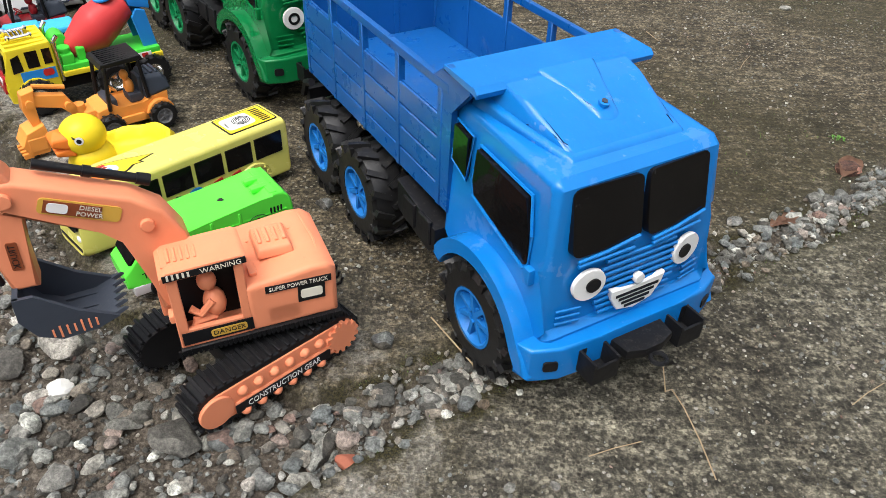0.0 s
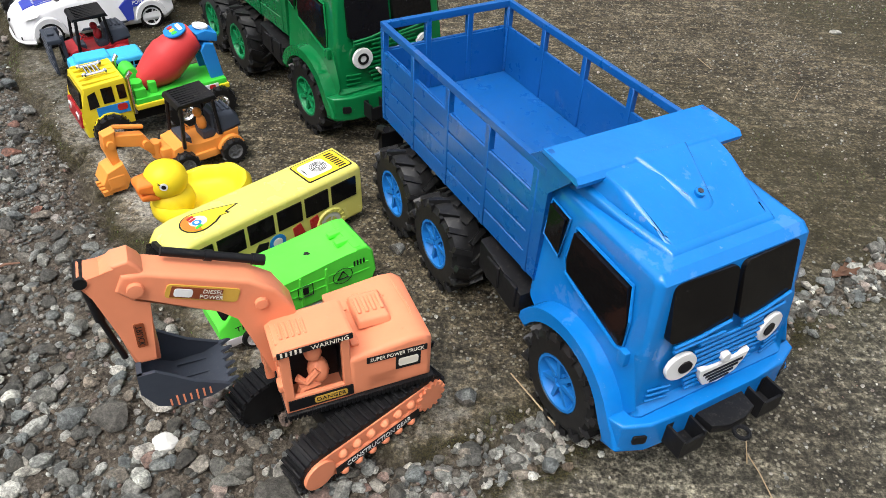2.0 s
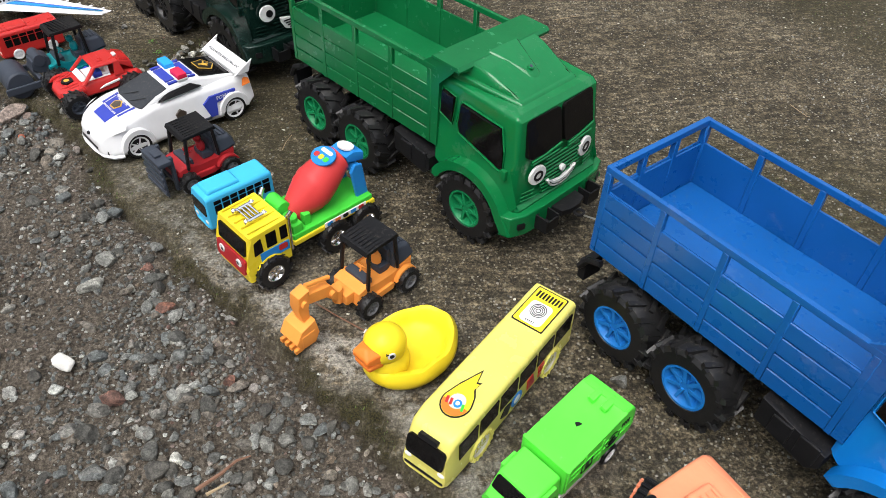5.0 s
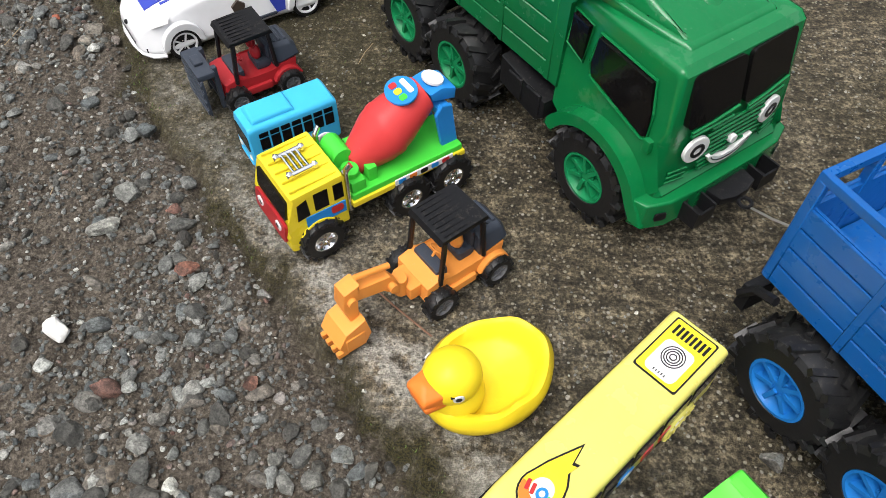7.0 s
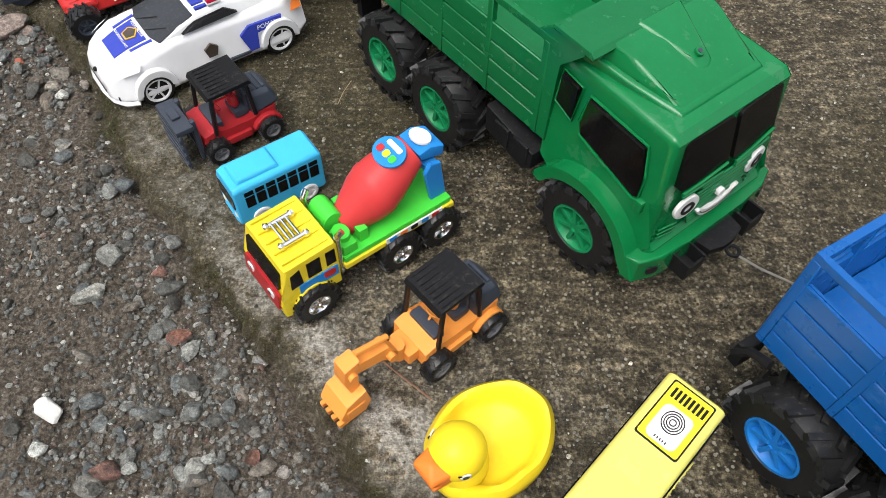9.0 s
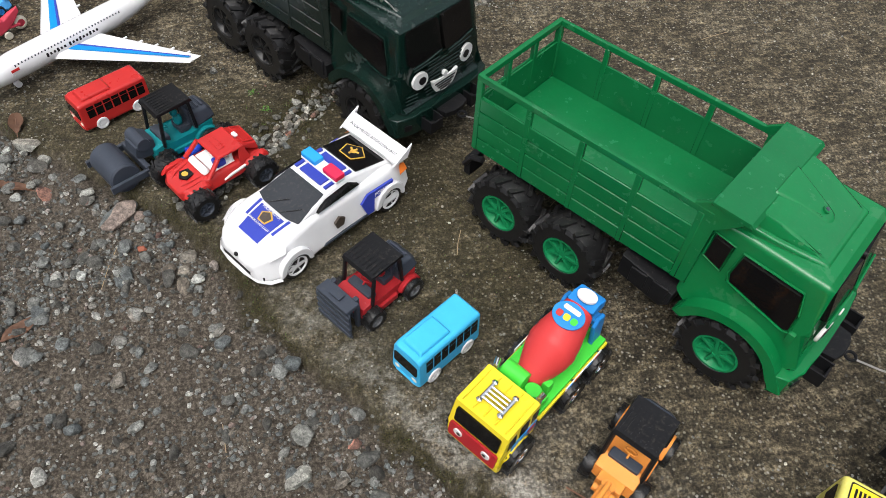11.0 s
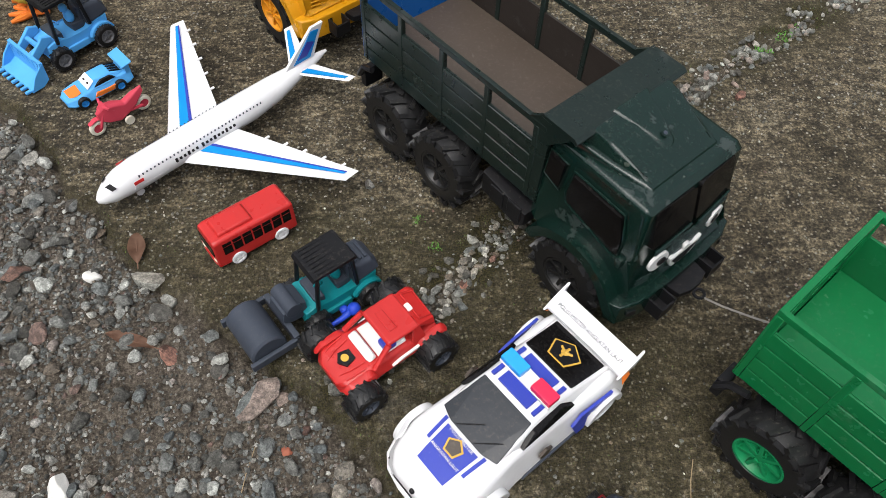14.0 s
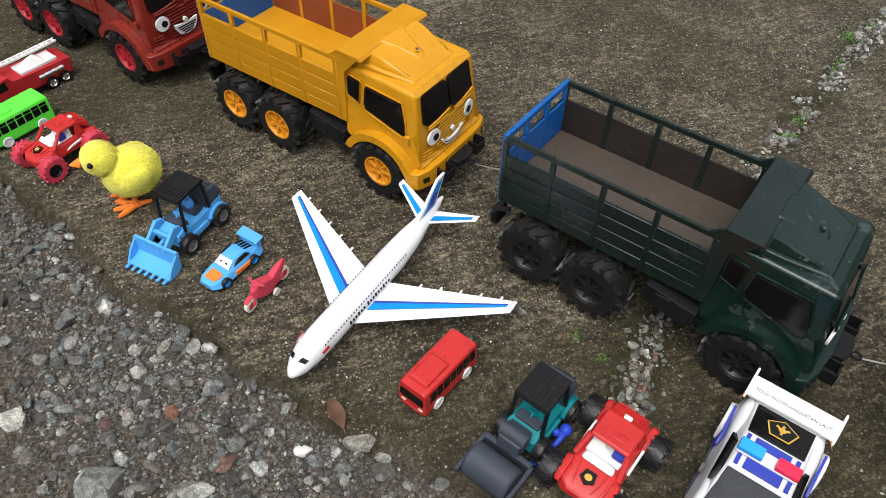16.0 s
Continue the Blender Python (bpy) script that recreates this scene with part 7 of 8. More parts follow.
def motorbike(m):
    t = thing("motorbike", m, "small matt pink-red plastic toy motorbike", "toy motorbike")
    bm = B()
    loft(bm, ((0.040, 0.006, 0.004, 0.030, 0.046, 0.003), (0.026, 0.012, 0.009, 0.020, 0.058, 0.005), (0.004, 0.014, 0.011, 0.012, 0.052, 0.006), (-0.014, 0.011, 0.009, 0.016, 0.042, 0.005), (-0.034, 0.009, 0.007, 0.026, 0.050, 0.004), (-0.056, 0.005, 0.003, 0.044, 0.056, 0.003)))
    body = part("fairing", bm, M["pink"], t)
    bm = B()
    hull(bm, [(0.034, s * 0.008, 0.050) for s in (-1, 1)] + [(0.018, s * 0.010, 0.058) for s in (-1, 1)] + [(0.022, 0, 0.068), (0.030, 0, 0.062)], 0.001, 1)
    part("windshield", bm, M["pink"], t)
    for s in (-1, 1):
        bm = B()
        rod(bm, (0.026, s * 0.0, 0.056), (0.020, s * 0.020, 0.058), 0.0026, 8)
        part("handlebar", bm, M["pink"], t)
        bm = B()
        rod(bm, (0.044, s * 0.006, 0.016), (0.030, s * 0.006, 0.044), 0.0028, 8)
        part("fork", bm, M["pink"], t)
        bm = B()
        rod(bm, (-0.046, s * 0.006, 0.016), (-0.010, s * 0.007, 0.022), 0.0032, 8)
        part("swing_arm", bm, M["pink"], t)
    bm = B()
    hull(bm, [(0.062, 0.005, 0.030), (0.062, -0.005, 0.030), (0.034, 0.005, 0.036), (0.034, -0.005, 0.036), (0.048, 0.006, 0.037), (0.048, -0.006, 0.037)], 0.001, 1)
    part("mudguard", bm, M["pink"], t)
    W = small_wheel(0.016, 0.009, "cream", "pink", 0, 0.6)
    for x in (0.048, -0.050):
        put_wheel(t, W, x, 0, 0.016, False, "")
    bm = B()
    cyl(bm, (-0.008, 0.017, 0.009), 0.009, 0.005, "y", 16)
    cyl(bm, (-0.008, -0.017, 0.009), 0.009, 0.005, "y", 16)
    rod(bm, (-0.008, -0.017, 0.009), (-0.008, 0.017, 0.009), 0.002, 6)
    part("stabiliser_wheel", bm, M["cream"], t)
    return t


def racing_car(m):
    t = thing("racing_car", m, "small sky blue toy racing car with rear wing", "toy car")
    bm = B()
    loft(bm, ((0.068, 0.018, 0.014, 0.008, 0.018, 0.004), (0.058, 0.027, 0.023, 0.006, 0.024, 0.006), (0.030, 0.030, 0.026, 0.006, 0.028, 0.007), (-0.030, 0.029, 0.025, 0.006, 0.030, 0.007), (-0.056, 0.029, 0.024, 0.006, 0.032, 0.007), (-0.066, 0.026, 0.022, 0.010, 0.031, 0.006)))
    body = part("body", bm, M["paleblue"], t)
    bm = B()
    loft(bm, ((0.024, 0.022, 0.019, 0.024, 0.029, 0.003), (0.004, 0.024, 0.018, 0.024, 0.042, 0.005), (-0.026, 0.024, 0.018, 0.024, 0.043, 0.005), (-0.052, 0.023, 0.019, 0.024, 0.032, 0.004)))
    cab = part("cabin", bm, M["paleblue"], t)
    bm = B()
    hull(bm, [(0.023, s * 0.019, 0.0302) for s in (-1, 1)] + [(0.006, s * 0.017, 0.0415) for s in (-1, 1)] + [(0.022, s * 0.018, 0.028) for s in (-1, 1)] + [(0.006, s * 0.016, 0.039) for s in (-1, 1)])
    ws = part("windscreen", bm, M["white"], cab, "white windscreen with painted eyes")
    for s in (-1, 1):
        bm = B()
        ball(bm, (0.0155, s * 0.0075, 0.0357), 0.0032, 2, (0.6, 1, 0.6))
        part("pupil", bm, M["black"], ws)
    bm = B()
    for k in range(4):
        box(bm, -0.050, -0.030, -0.014 + 0.008 * k, -0.011 + 0.008 * k, 0.0375, 0.0402)
    for v in bm.verts:
        v.co.z += 0.35 * (v.co.x + 0.030) + 0.0035
    part("louvre", bm, M["black"], cab)
    bm = B()
    prism(bm, [(-0.050, 0.044), (-0.072, 0.050), (-0.072, 0.053), (-0.050, 0.048)], "y", -0.028, 0.028, 0.001)
    for s in (-1, 1):
        box(bm, -0.066, -0.056, s * 0.022 - 0.002, s * 0.022 + 0.002, 0.028, 0.048)
    part("rear_wing", bm, M["paleblue"], t)
    bm = B()
    hull(bm, [(0.058, -0.014, 0.0252), (0.058, 0.012, 0.0252), (0.036, 0.016, 0.0290), (0.034, -0.012, 0.0292), (0.046, 0.019, 0.0275), (0.058, -0.014, 0.022), (0.034, -0.012, 0.026), (0.036, 0.016, 0.026), (0.058, 0.012, 0.022)])
    part("bonnet_flash", bm, M["beak"], body)
    for s in (-1, 1):
        bm = B()
        prism(bm, [(0.020, 0.012), (-0.030, 0.012), (-0.040, 0.022), (-0.010, 0.020), (0.010, 0.022)], "y", s * 0.0265, s * 0.0296)
        part("flank_flash", bm, M["beak"], body)
        bm = B()
        prism(bm, [(0.010, 0.031), (-0.006, 0.040), (-0.026, 0.040), (-0.034, 0.032)], "y", s * 0.019, s * 0.0232)
        part("side_window", bm, M["black"], cab)
    four(t, small_wheel(0.0125, 0.009, "rubber", "midblue", 0, 0.6), (0.040, -0.036), 0.027, 0.0125)
    return t


def chick(m):
    t = thing("plush_chick", m, "fluffy yellow plush chick with orange felt feet", "plush toy")
    bm = B()
    ball(bm, (-0.010, 0, 0.064), 0.046, 3, (1.08, 0.95, 0.92), Matrix.Rotation(radians(18), 4, "Y"))
    body = part("body", bm, M["plush"], t)
    bm = B()
    ball(bm, (0.029, 0, 0.103), 0.0295, 3, (1, 1, 0.95))
    head = part("head", bm, M["plush"], t)
    for s in (-1, 1):
        bm = B()
        ball(bm, (-0.016, s * 0.036, 0.070), 0.024, 2, (1.25, 0.4, 0.85), Matrix.Rotation(radians(24), 4, "Y"))
        part("wing", bm, M["plush"], t)
    bm = B()
    hull(bm, [(0.058, -0.010, 0.106), (0.058, 0.010, 0.106), (0.056, 0, 0.113), (0.056, 0, 0.094), (0.079, 0, 0.102), (0.060, 0.011, 0.100), (0.060, -0.011, 0.100)], 0.002)
    part("beak", bm, M["beak"], t, "peach orange felt beak")
    for s in (-1, 1):
        bm = B()
        ball(bm, (0.043, s * 0.0245, 0.110), 0.0050, 2)
        part("eye", bm, M["black"], t)
        bm = B()
        rod(bm, (-0.004, s * 0.016, 0.034), (0.002, s * 0.018, 0.008), 0.005, 8)
        for a in (-32, 0, 32):
            d = Vector((math.cos(radians(a)), math.sin(radians(a)), 0))
            p = Vector((0.0, s * 0.018, 0.0055))
            tube(bm, [p - d * 0.006, p + d * 0.020, p + d * 0.038], [0.0055, 0.0058, 0.003], 8)
        tube(bm, [(-0.004, s * 0.018, 0.0055), (-0.026, s * 0.018, 0.005)], [0.005, 0.003], 8)
        part("foot", bm, M["beak"], t, "orange felt foot")
    r = random.Random(8)
    V, Fc = [], []
    for c, rad, sc, n in ((Vector((-0.010, 0, 0.064)), 0.046, (1.08, 0.95, 0.92), 6000), (Vector((0.029, 0, 0.103)), 0.0295, (1, 1, 0.95), 2600)):
        for k in range(n):
            d = Vector((r.gauss(0, 1), r.gauss(0, 1), r.gauss(0, 1))).normalized()
            p = c + Vector((d.x * rad * sc[0], d.y * rad * sc[1], d.z * rad * sc[2]))
            if c.x < 0:
                p = c + Matrix.Rotation(radians(18), 3, "Y") @ (p - c)
            if (p - Vector((0.068, 0, 0.104))).length < 0.016 or abs(p.y) > 0.022 and (p - Vector((0.044, p.y, 0.111))).length < 0.006:
                continue
            side = d.cross(Vector((r.gauss(0, 1), r.gauss(0, 1), r.gauss(0, 1)))).normalized()
            tip = p + d * r.uniform(0.0005, 0.0018) + Vector((-0.003, 0, -0.0025)) * r.random() + side * r.uniform(-0.002, 0.002)
            b = len(V)
            V += [p + side * 0.0007, p - side * 0.0007, tip]
            Fc.append((b, b + 1, b + 2))
    me = bpy.data.meshes.new("fluff")
    me.from_pydata([tuple(v) for v in V], [], Fc)
    tagged(part("fluff", me, None, body, "short yellow fluff"), kind="stuff")
    me.materials.append(M["plush"])
    return t


def fire_engine(m):
    t = thing("fire_engine", m, "red toy fire engine with white ladder bed and silver pipe", "toy truck")
    bm = B()
    prism(bm, [(-0.110, 0.020), (0.10, 0.020), (0.106, 0.046), (0.094, 0.078), (0.046, 0.080), (0.042, 0.062), (-0.090, 0.062), (-0.112, 0.058)], "y", -0.036, 0.036, 0.004)
    body = part("body", bm, M["darkred"], t)
    bm = B()
    for y in (-0.022, -0.010):
        box(bm, -0.115, 0.05, y - 0.002, y + 0.002, 0.084, 0.090, 0.001, 1)
    for k in range(12):
        box(bm, -0.110 + 0.0135 * k, -0.106 + 0.0135 * k, -0.022, -0.010, 0.085, 0.089)
    part("ladder", bm, M["white"], t, "white rung ladder")
    bm = B()
    box(bm, -0.085, 0.010, -0.020, 0.026, 0.060, 0.070, 0.003)
    hull(bm, [(-0.06, -0.016, 0.07), (-0.01, -0.016, 0.07), (-0.06, 0.02, 0.07), (-0.01, 0.02, 0.07), (-0.04, 0.0, 0.088), (-0.03, 0.01, 0.086)], 0.002)
    part("turntable", bm, M["white"], t, "white ladder turntable")
    bm = B()
    rod(bm, (-0.085, 0.040, 0.046), (-0.020, 0.040, 0.046), 0.006, 12)
    for k in range(4):
        rod(bm, (-0.080 + 0.018 * k, 0.040, 0.046), (-0.077 + 0.018 * k, 0.040, 0.046), 0.0072, 12)
    part("hose_pipe", bm, M["chrome"], t, "silver hose pipe")
    for s in (-1, 1):
        bm = B()
        prism(bm, [(0.056, 0.052), (0.090, 0.052), (0.086, 0.072), (0.056, 0.074)], "y", s * 0.033, s * 0.0366)
        part("side_window", bm, M["glass"], body)
        bm = B()
        for k in range(3):
            prism(bm, [(-0.100 + 0.03 * k, 0.030), (-0.076 + 0.03 * k, 0.030), (-0.076 + 0.03 * k, 0.040), (-0.100 + 0.03 * k, 0.040)], "y", s * 0.0345, s * 0.0368)
        part("locker", bm, M["red"], body)
    four(t, small_wheel(0.016, 0.012, "black", "chrome", 0, 0.62), (0.062, -0.048, -0.083), 0.034, 0.016)
    return t


# ---- the row of small toys, from the blue truck onwards ----
def stretch(t, sx, sy, sz):
    """Scales a thing and keeps its wheels round."""
    t.scale = (sx, sy, sz)
    for w in t.children:
        if w.name.startswith("wheel"):
            w.scale.x *= sz / sx
    return t


excavator(pose(-0.1035, 0.7026, 0, 0, 0, 224.8))
stretch(garbage_truck(pose(-0.2131, 0.8699, 0, 0, 0, 216.2)), 1.106, 1.085, 0.944)
stretch(yellow_bus(pose(-0.2759, 1.0039, 0, 0, 0, 225.6)), 1.050, 0.939, 0.996)
stretch(duck(pose(-0.3946, 1.0921, 0.001, 0, 0, 216.6)), 1.015, 1.015, 1.008)
stretch(mini_machine(pose(-0.4451, 1.2560, 0, 0, 0, 219.6), "backhoe", "bright orange toy backhoe with black canopy and bent digging arm", "toy digger", "amber", "backhoe", "amber"), 0.977, 1.140, 1.176)
stretch(mixer_truck(pose(-0.6454, 1.3281, 0, 0, 0, 216.8)), 0.992, 1.184, 1.243)
stretch(small_bus(pose(-0.6957, 1.4930, 0, 0, 0, 214.1), "sky", "small sky blue toy bus with white wheels"), 1.039, 1.039, 1.133)
stretch(mini_machine(pose(-0.7783, 1.6288, 0, 0, 0, 215.5), "forklift", "dark red toy forklift with grey load carrier and black canopy", "toy forklift", "darkred", "fork", "darkred"), 0.979, 1.219, 1.041)
stretch(police_car(pose(-0.8600, 1.8260, 0, 0, 0, 215.2)), 0.988, 1.093, 1.096)
stretch(buggy(pose(-1.0478, 1.9515, 0, 0, 0, 213.2)), 1.077, 1.188, 0.961)
stretch(mini_machine(pose(-1.1200, 2.0618, 0, 0, 0, 213.3), "road_roller", "teal toy road roller with dark grey drum and black canopy", "toy roller", "teal", "roller", "teal"), 1.048, 1.088, 1.133)
stretch(small_bus(pose(-1.2606, 2.1932, 0, 0, 0, 213.4), "red", "small red toy bus with white wheels", 0.148, 0.064, 0.072), 1.010, 1.010, 1.002)
stretch(airliner(pose(-1.5210, 2.2590, 0.002, -3, 0, 220.7)), 1.005, 0.995, 1.0)
stretch(motorbike(pose(-1.5291, 2.4949, 0, 0, 0, 221.5)), 1.017, 1.017, 0.987)
stretch(racing_car(pose(-1.5905, 2.5831, 0, 0, 0, 218.6)), 1.022, 1.022, 0.990)
stretch(mini_machine(pose(-1.6595, 2.7193, 0, 0, 0, 225.6), "wheel_loader", "sky blue toy wheel loader with toothed bucket and black canopy", "toy loader", "paleblue", "loader", "paleblue"), 1.106, 1.116, 1.191)
stretch(chick(pose(-1.7760, 2.8560, 0, 0, 0, 186.9)), 1.300, 1.350, 1.330)
stretch(buggy(pose(-1.9318, 3.0528, 0, 0, 0, 218.8), label="red toy monster truck with black and red tyres", wheel=("pink", "black")), 0.94, 0.94, 0.98)
stretch(small_bus(pose(-2.0438, 3.1889, 0, 0, 0, 216.3), "lime", "lime green toy bus with dark window strip", 0.16, 0.066, 0.074), 1.061, 1.061, 1.020)
stretch(fire_engine(pose(-2.0306, 3.3657, 0, 0, 0, 215.4)), 1.066, 1.066, 1.032)


def plastic_link():
    bm = B()
    tube(bm, [(-1.150, 1.992, 0.010), (-1.128, 1.998, 0.014), (-1.104, 2.010, 0.020), (-1.086, 2.022, 0.026)], [0.006, 0.0045, 0.005, 0.007], 10)
    ball(bm, (-1.150, 1.992, 0.009), 0.0105, 2, (1, 1, 0.85))
    ball(bm, (-1.084, 2.023, 0.027), 0.0115, 2)
    ball(bm, (-1.100, 2.026, 0.022), 0.008, 2)
    ob = new("plastic_link", finish(bm, "plastic_link", M["royal"], 60))
    tagged(ob, "small royal blue plastic toy piece wedged between roller and buggy", "toy piece")


plastic_link()


# ---- wires, string, straw, leaves ----
def strand(name, pts, r, mat, label, category):
    bm = B()
    tube(bm, pts, r, 6)
    return tagged(new(name, finish(bm, name, M[mat])), label, category)


def local(x, y, heading, px, py, pz):
    c, s = math.cos(radians(heading)), math.sin(radians(heading))
    return Vector((x + c * px - s * py, y + s * px + c * py, pz))


CONVOY = ((0.263, 0.758, -60.4), (-0.161, 1.456, -53.3), (-0.645, 2.109, -54.4), (-1.135, 2.797, -52.6), (-1.66, 3.42, -53))
for front, rear in zip(CONVOY, CONVOY[1:]):
    a = local(*rear, 0.168, 0, 0.0865)
    b = local(*front, -0.535, 0.01, 0.132)
    strand("tow_wire", [a, a.lerp(b, 0.3) - Vector((0, 0, 0.004)), a.lerp(b, 0.7) - Vector((0, 0, 0.003)), b], 0.0017, "wire", "thin stiff tow wire between two toy trucks", "wire")
h = local(*CONVOY[0], 0.168, 0, 0.087)
strand("string", [h, h + Vector((0.006, -0.012, -0.03)), (0.383, 0.650, 0.004), (0.391, 0.625, 0.002), (0.397, 0.580, 0.002), (0.400, 0.530, 0.002)], 0.0009, "straw", "thin pale string trailing from the blue truck's hook", "string")
strand("straw", [(0.101, 0.763, 0.004), (0.129, 0.715, 0.008), (0.153, 0.681, 0.004)], 0.0011, "straw", "single dry straw lying on concrete", "straw")
strand("twig", [(-0.709, 0.9, 0.002), (-0.676, 0.919, 0.006), (-0.656, 0.938, 0.005), (-0.637, 0.944, 0.004)], [0.0034, 0.0028, 0.0022, 0.0012], "deadleaf", "short dark dead twig on gravel", "twig")
strand("twig", [(-0.694, 0.892, 0.001), (-0.663, 0.906, 0.004)], [0.003, 0.001], "straw", "pale broken twig on gravel", "twig")
strand("twig", [(-0.548, 1.234, 0.003), (-0.513, 1.201, 0.004), (-0.463, 1.159, 0.003)], 0.0015, "deadleaf", "thin brown stick on concrete beside the toys", "twig")
for x, y, a, n in ((0.301, 0.569, 20, 0.03), (0.78, 1.608, 60, 0.045), (0.604, 1.744, 110, 0.03), (0.161, 2.267, 15, 0.04), (-0.609, 1.723, 75, 0.03), (-0.384, 1.804, 40, 0.035), (-0.898, 2.433, 140, 0.04), (-1.245, 1.781, 80, 0.05), (-1.044, 1.388, 100, 0.05), (0.615, 0.653, 35, 0.03)):
    d = Vector((math.cos(radians(a)), math.sin(radians(a)), 0)) * n
    z = float(zones(np.array([x]), np.array([y]))[3][0])
    p = Vector((x, y, z + 0.0015))
    strand("straw", [p - d, p + Vector((0, 0, 0.001)), p + d + Vector((0.004, 0, 0))], 0.0007, "straw", "short dry grass stalk on the ground", "straw")


def dead_leaf(x, y, a, L, W):
    z = float(zones(np.array([x]), np.array([y]))[3][0])
    bm = B()
    rows = []
    n = 9
    for i in range(n + 1):
        u = i / n
        w = W * math.sin(math.pi * min(1, u * 0.96 + 0.03)) ** 0.8
        lift = 0.010 * u * (1 - u) + 0.003 * math.sin(u * 9)
        rows.append([bm.verts.new((L * (u - 0.5), k * w, lift + 0.35 * abs(k) * w + 0.001)) for k in (-1, -0.5, 0, 0.5, 1)])
    for ra, rb in zip(rows, rows[1:]):
        for k in range(4):
            bm.faces.new((ra[k], ra[k + 1], rb[k + 1], rb[k]))
    r = bmesh.ops.solidify(bm, geom=list(bm.faces), thickness=0.0006)
    tube(bm, [(-L * 0.7, 0, 0.002), (-L * 0.4, 0, 0.003), (L * 0.4, 0, 0.003)], 0.0009, 5)
    ob = new("dead_leaf", finish(bm, "dead_leaf", M["deadleaf"]))
    ob.matrix_basis = pose(x, y, z + 0.004, 4, -3, a)
    tagged(ob, "curled dry brown leaf lying on gravel", "leaf", "fallen leaves")


for x, y, a, L, W in ((-1.454, 2.184, 100, 0.062, 0.015), (-1.444, 2.013, 160, 0.085, 0.012), (0.654, 1.017, 30, 0.06, 0.017), (-1.379, 1.671, 30, 0.07, 0.014), (-0.907, 0.858, 70, 0.05, 0.011), (0.817, 1.163, 50, 0.07, 0.02)):
    dead_leaf(x, y, a, L, W)


# ---- single stones that stand out from the gravel ----
GREY = ((-0.174, 0.576, 0.029), (-0.344, 0.706, 0.034), (0.044, 0.725, 0.017), (-0.121, 0.574, 0.017), (0.014, 0.618, 0.014), (-0.07, 1.015, 0.015), (-0.399, 0.676, 0.023), (-0.07, 0.525, 0.016), (0.231, 0.521, 0.008),
        (0.564, 0.996, 0.013), (-0.687, 1.217, 0.014), (-0.748, 1.064, 0.018), (-0.862, 0.953, 0.018), (-0.772, 0.946, 0.022), (-0.91, 1.03, 0.017), (-1.401, 2.058, 0.022), (-1.055, 2.3, 0.014), (-1.5, 1.669, 0.023),
        (-1.189, 1.665, 0.016), (-1.211, 1.613, 0.016), (-1.355, 1.608, 0.023), (-1.854, 2.168, 0.042), (-1.591, 2.297, 0.021), (-1.785, 2.313, 0.020), (-1.921, 2.551, 0.024), (-1.846, 2.558, 0.022), (-0.276, 0.513, 0.020), (-1.294, 1.946, 0.018))
PALE = ((-0.013, 0.565, 0.020), (-0.336, 0.554, 0.024), (-0.03, 0.533, 0.012), (-0.337, 0.592, 0.013), (0.601, 0.976, 0.018), (0.715, 1.064, 0.015), (0.999, 1.955, 0.012), (0.184, 0.517, 0.007), (-0.939, 1.321, 0.024),
        (-0.925, 1.39, 0.022), (-0.559, 1.003, 0.016), (-0.587, 0.975, 0.015), (-1.233, 1.893, 0.032), (-1.197, 1.895, 0.016), (-1.429, 2.12, 0.029), (-1.112, 1.745, 0.014), (-1.653, 2.149, 0.028), (-2.006, 2.35, 0.028), (-1.707, 2.119, 0.026))
RED = ((0.81, 1.155, 0.026), (-0.849, 1.362, 0.013), (-0.803, 1.251, 0.018), (-0.857, 1.074, 0.024), (-0.681, 1.089, 0.013), (-1.378, 1.981, 0.020), (-0.286, 2.494, 0.018), (-1.733, 2.273, 0.019), (-0.9, 2.075, 0.013))
WHITE = ((-0.324, 0.638, 0.016), (-0.946, 1.153, 0.026), (-1.524, 2.137, 0.014), (-1.503, 1.78, 0.024))
CHIP = ((0.017, 0.55, 0.016), (-1.187, 1.81, 0.012), (-1.496, 1.718, 0.026))
rs = random.Random(11)
for rows, mat, lab, flat in ((GREY, "greystone", "rough grey stone lying on gravel", 0.7), (PALE, "palestone", "pale angular stone lying on gravel", 0.75), (RED, "redstone", "reddish brown stone on gravel", 0.7), (WHITE, "whitestone", "smooth white quartz pebble", 0.72), (CHIP, "brick", "broken chip of red brick", 0.45)):
    protos = [rock_mesh(700 + 13 * k + len(rows), 3, flat, "stone", mat) for k in range(6)]
    for k, (x, y, r) in enumerate(rows):
        z = float(zones(np.array([x]), np.array([y]))[3][0])
        ob = new("stone", protos[k % 6])
        ob.matrix_basis = pose(x, y, z + r * 0.26, rs.uniform(-12, 12), rs.uniform(-12, 12), rs.uniform(0, 360)) @ Matrix.Diagonal((r * 1.1, r * rs.uniform(0.85, 1.1), r * rs.uniform(0.8, 1.05), 1))
        tagged(ob, lab, "stone", "single stones")


# ---- moss and weeds ----
def moss_chance(x, y):
    soil, moss, pale, z, e = zones(x, y)
    return np.clip(moss - 0.45, 0, 1) * 1.4


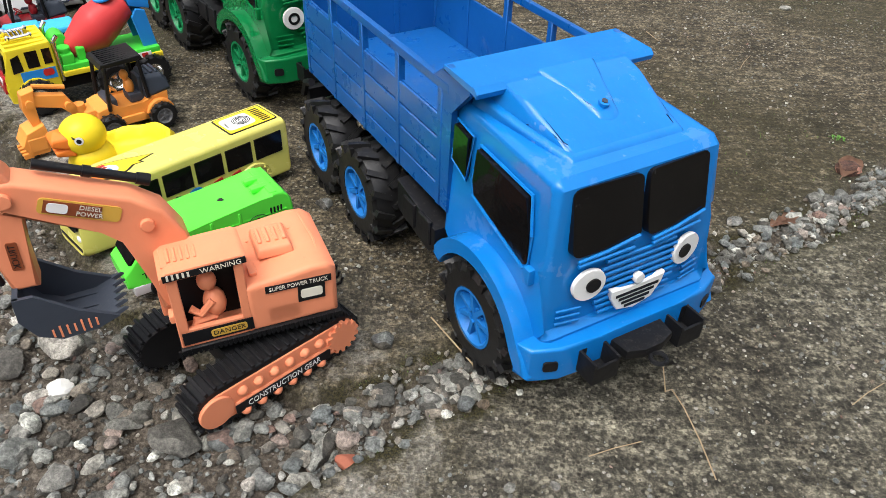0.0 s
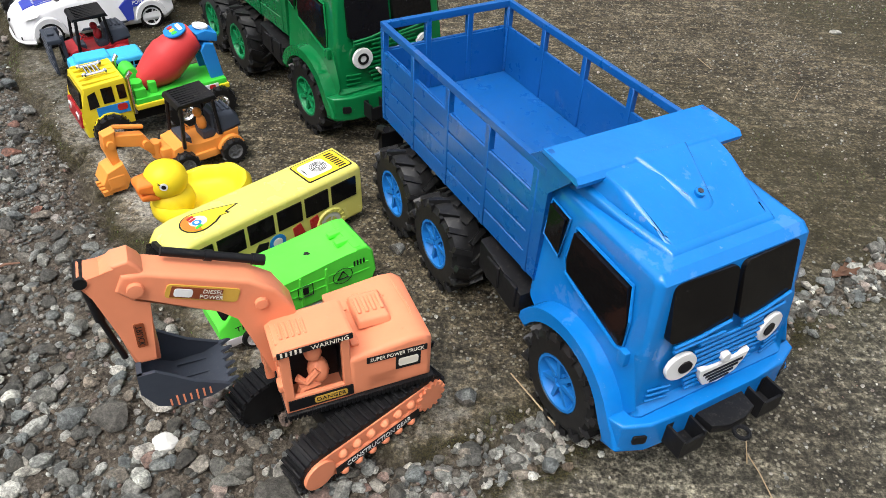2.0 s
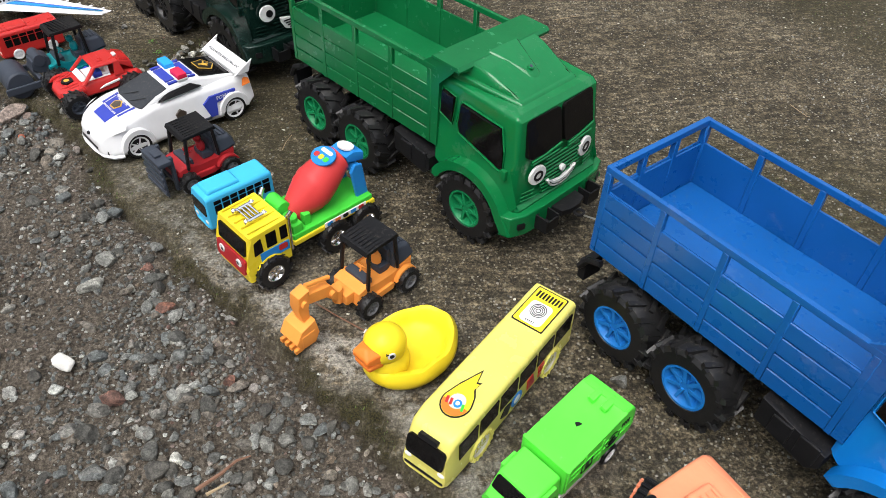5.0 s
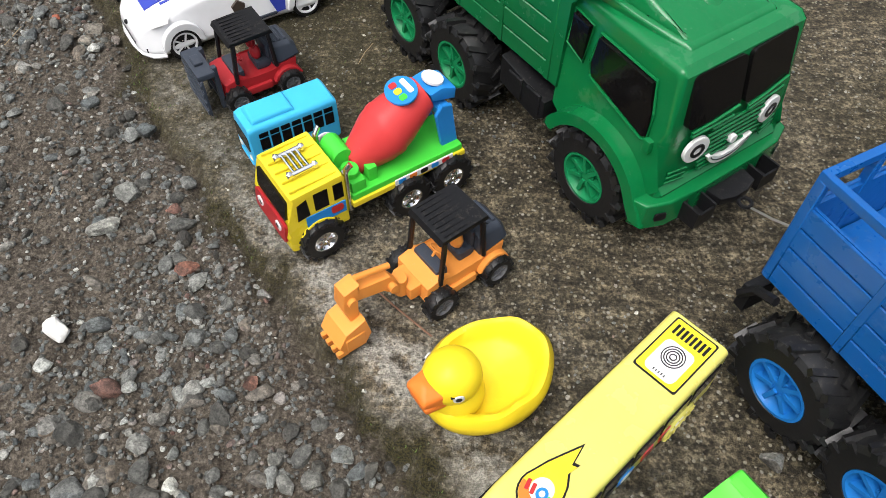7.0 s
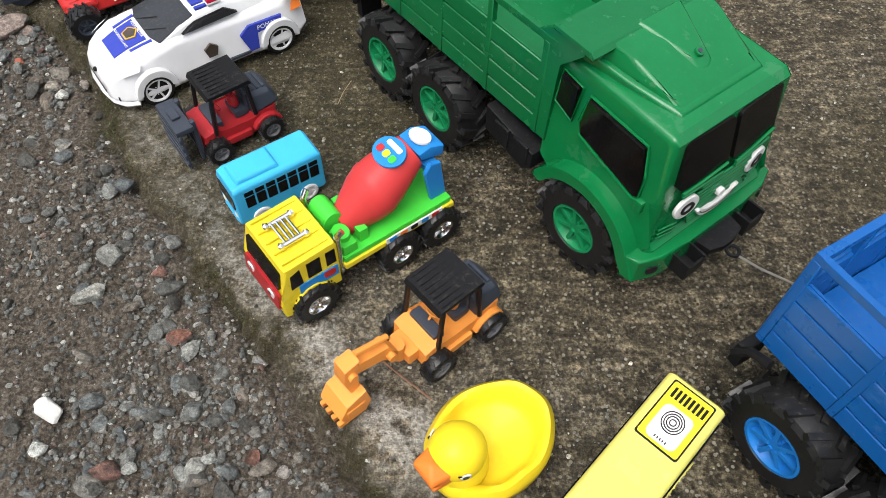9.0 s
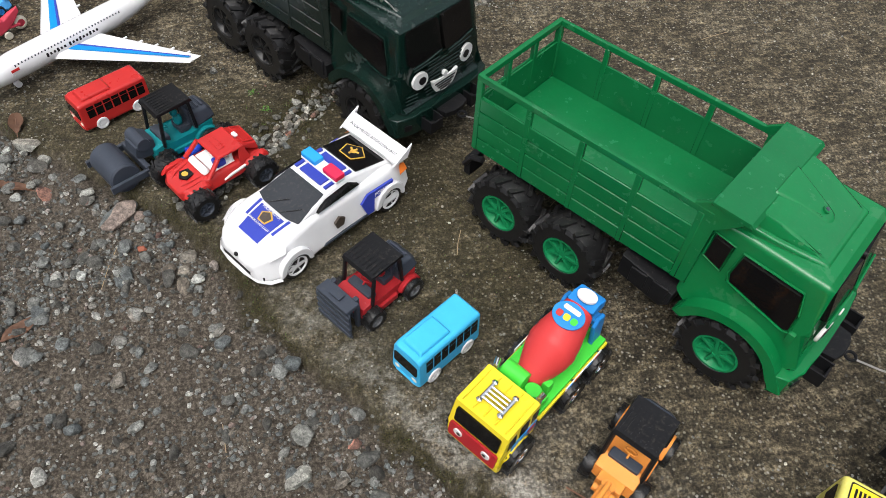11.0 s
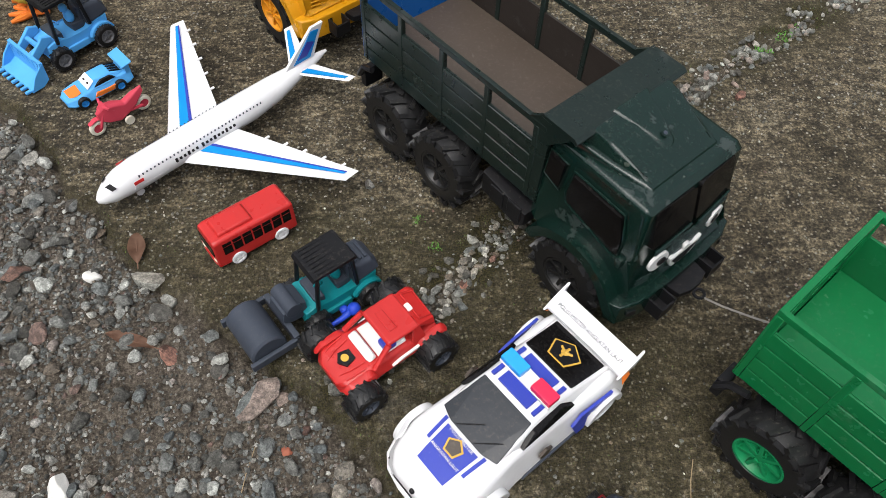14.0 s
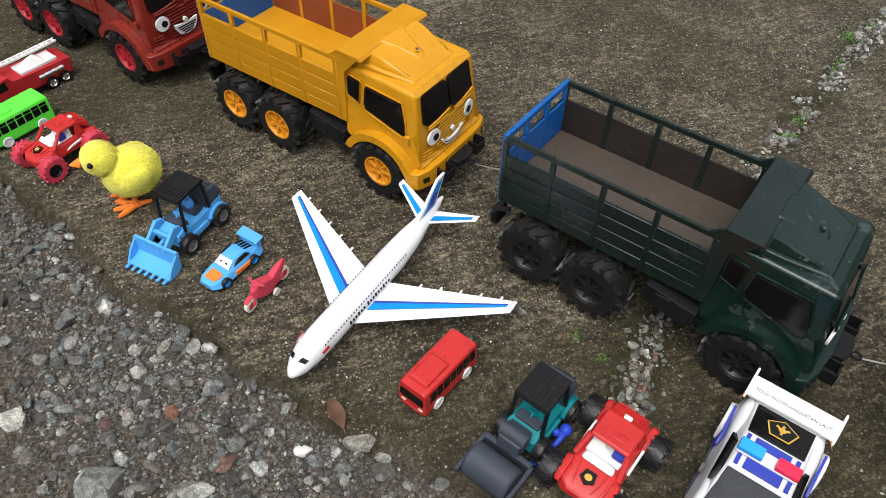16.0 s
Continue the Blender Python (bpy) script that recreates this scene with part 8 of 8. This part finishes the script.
def moss_tufts():
    r = np.random.RandomState(31)
    n = 260000
    x, y = r.uniform(-2.3, 1.2, n), r.uniform(0.4, 3.4, n)
    keep = np.nonzero(r.uniform(0, 1, n) < moss_chance(x, y) * np.clip(wob(x, y, 70, 33), 0, 1))[0][:16000]
    z = zones(x[keep], y[keep])[3]
    V, Fc = [], []
    for q, zz in zip(keep, z):
        a, L, w = r.uniform(0, 6.28), r.uniform(0.002, 0.006), r.uniform(0.0006, 0.0013)
        lx, ly = r.uniform(-0.003, 0.003, 2)
        b = len(V)
        V += [(x[q] + w * math.cos(a), y[q] + w * math.sin(a), zz - 0.001), (x[q] - w * math.cos(a), y[q] - w * math.sin(a), zz - 0.001), (x[q] + lx, y[q] + ly, zz + L)]
        Fc.append((b, b + 1, b + 2))
    me = bpy.data.meshes.new("moss")
    me.from_pydata(V, [], Fc)
    me.materials.append(M["moss"])
    tagged(new("moss", me), "short dark green moss along the slab joints", "moss", kind="stuff")


moss_tufts()


def weed(x, y, n, size, seed):
    r = random.Random(seed)
    z = float(zones(np.array([x]), np.array([y]))[3][0])
    bm = B()
    for k in range(n):
        a, lean, L = r.uniform(0, 6.28), r.uniform(0.3, 1.2), size * r.uniform(0.5, 1)
        base = Vector((r.gauss(0, 1), r.gauss(0, 1), 0)) * size * 0.9
        d = Vector((math.cos(a) * math.sin(lean), math.sin(a) * math.sin(lean), math.cos(lean)))
        side = d.cross(Vector((0, 0, 1))).normalized() * L * 0.22
        pts = [base, base + d * L * 0.5 + side, base + d * L - Vector((0, 0, L * 0.15)), base + d * L * 0.5 - side]
        vs = [bm.verts.new(p) for p in pts]
        bm.faces.new((vs[0], vs[1], vs[2]))
        bm.faces.new((vs[0], vs[2], vs[3]))
    ob = new("weed", finish(bm, "weed", M["weed"], 0))
    ob.matrix_basis = pose(x, y, z)
    tagged(ob, "small green weed growing from the slab joint", "weed", "weeds in the joint")


for k, (x, y, n, s) in enumerate(((-0.188, 2.632, 60, 0.012), (-0.094, 2.701, 70, 0.012), (0.126, 2.858, 60, 0.013), (0.157, 2.889, 40, 0.010), (0.27, 2.987, 60, 0.013), (0.38, 3.022, 40, 0.012), (-0.124, 2.676, 40, 0.010), (0.846, 1.276, 36, 0.008), (1.222, 2.129, 50, 0.012), (-0.943, 2.155, 50, 0.006), (-0.973, 2.216, 40, 0.006))):
    weed(x, y, n, s, 90 + k)
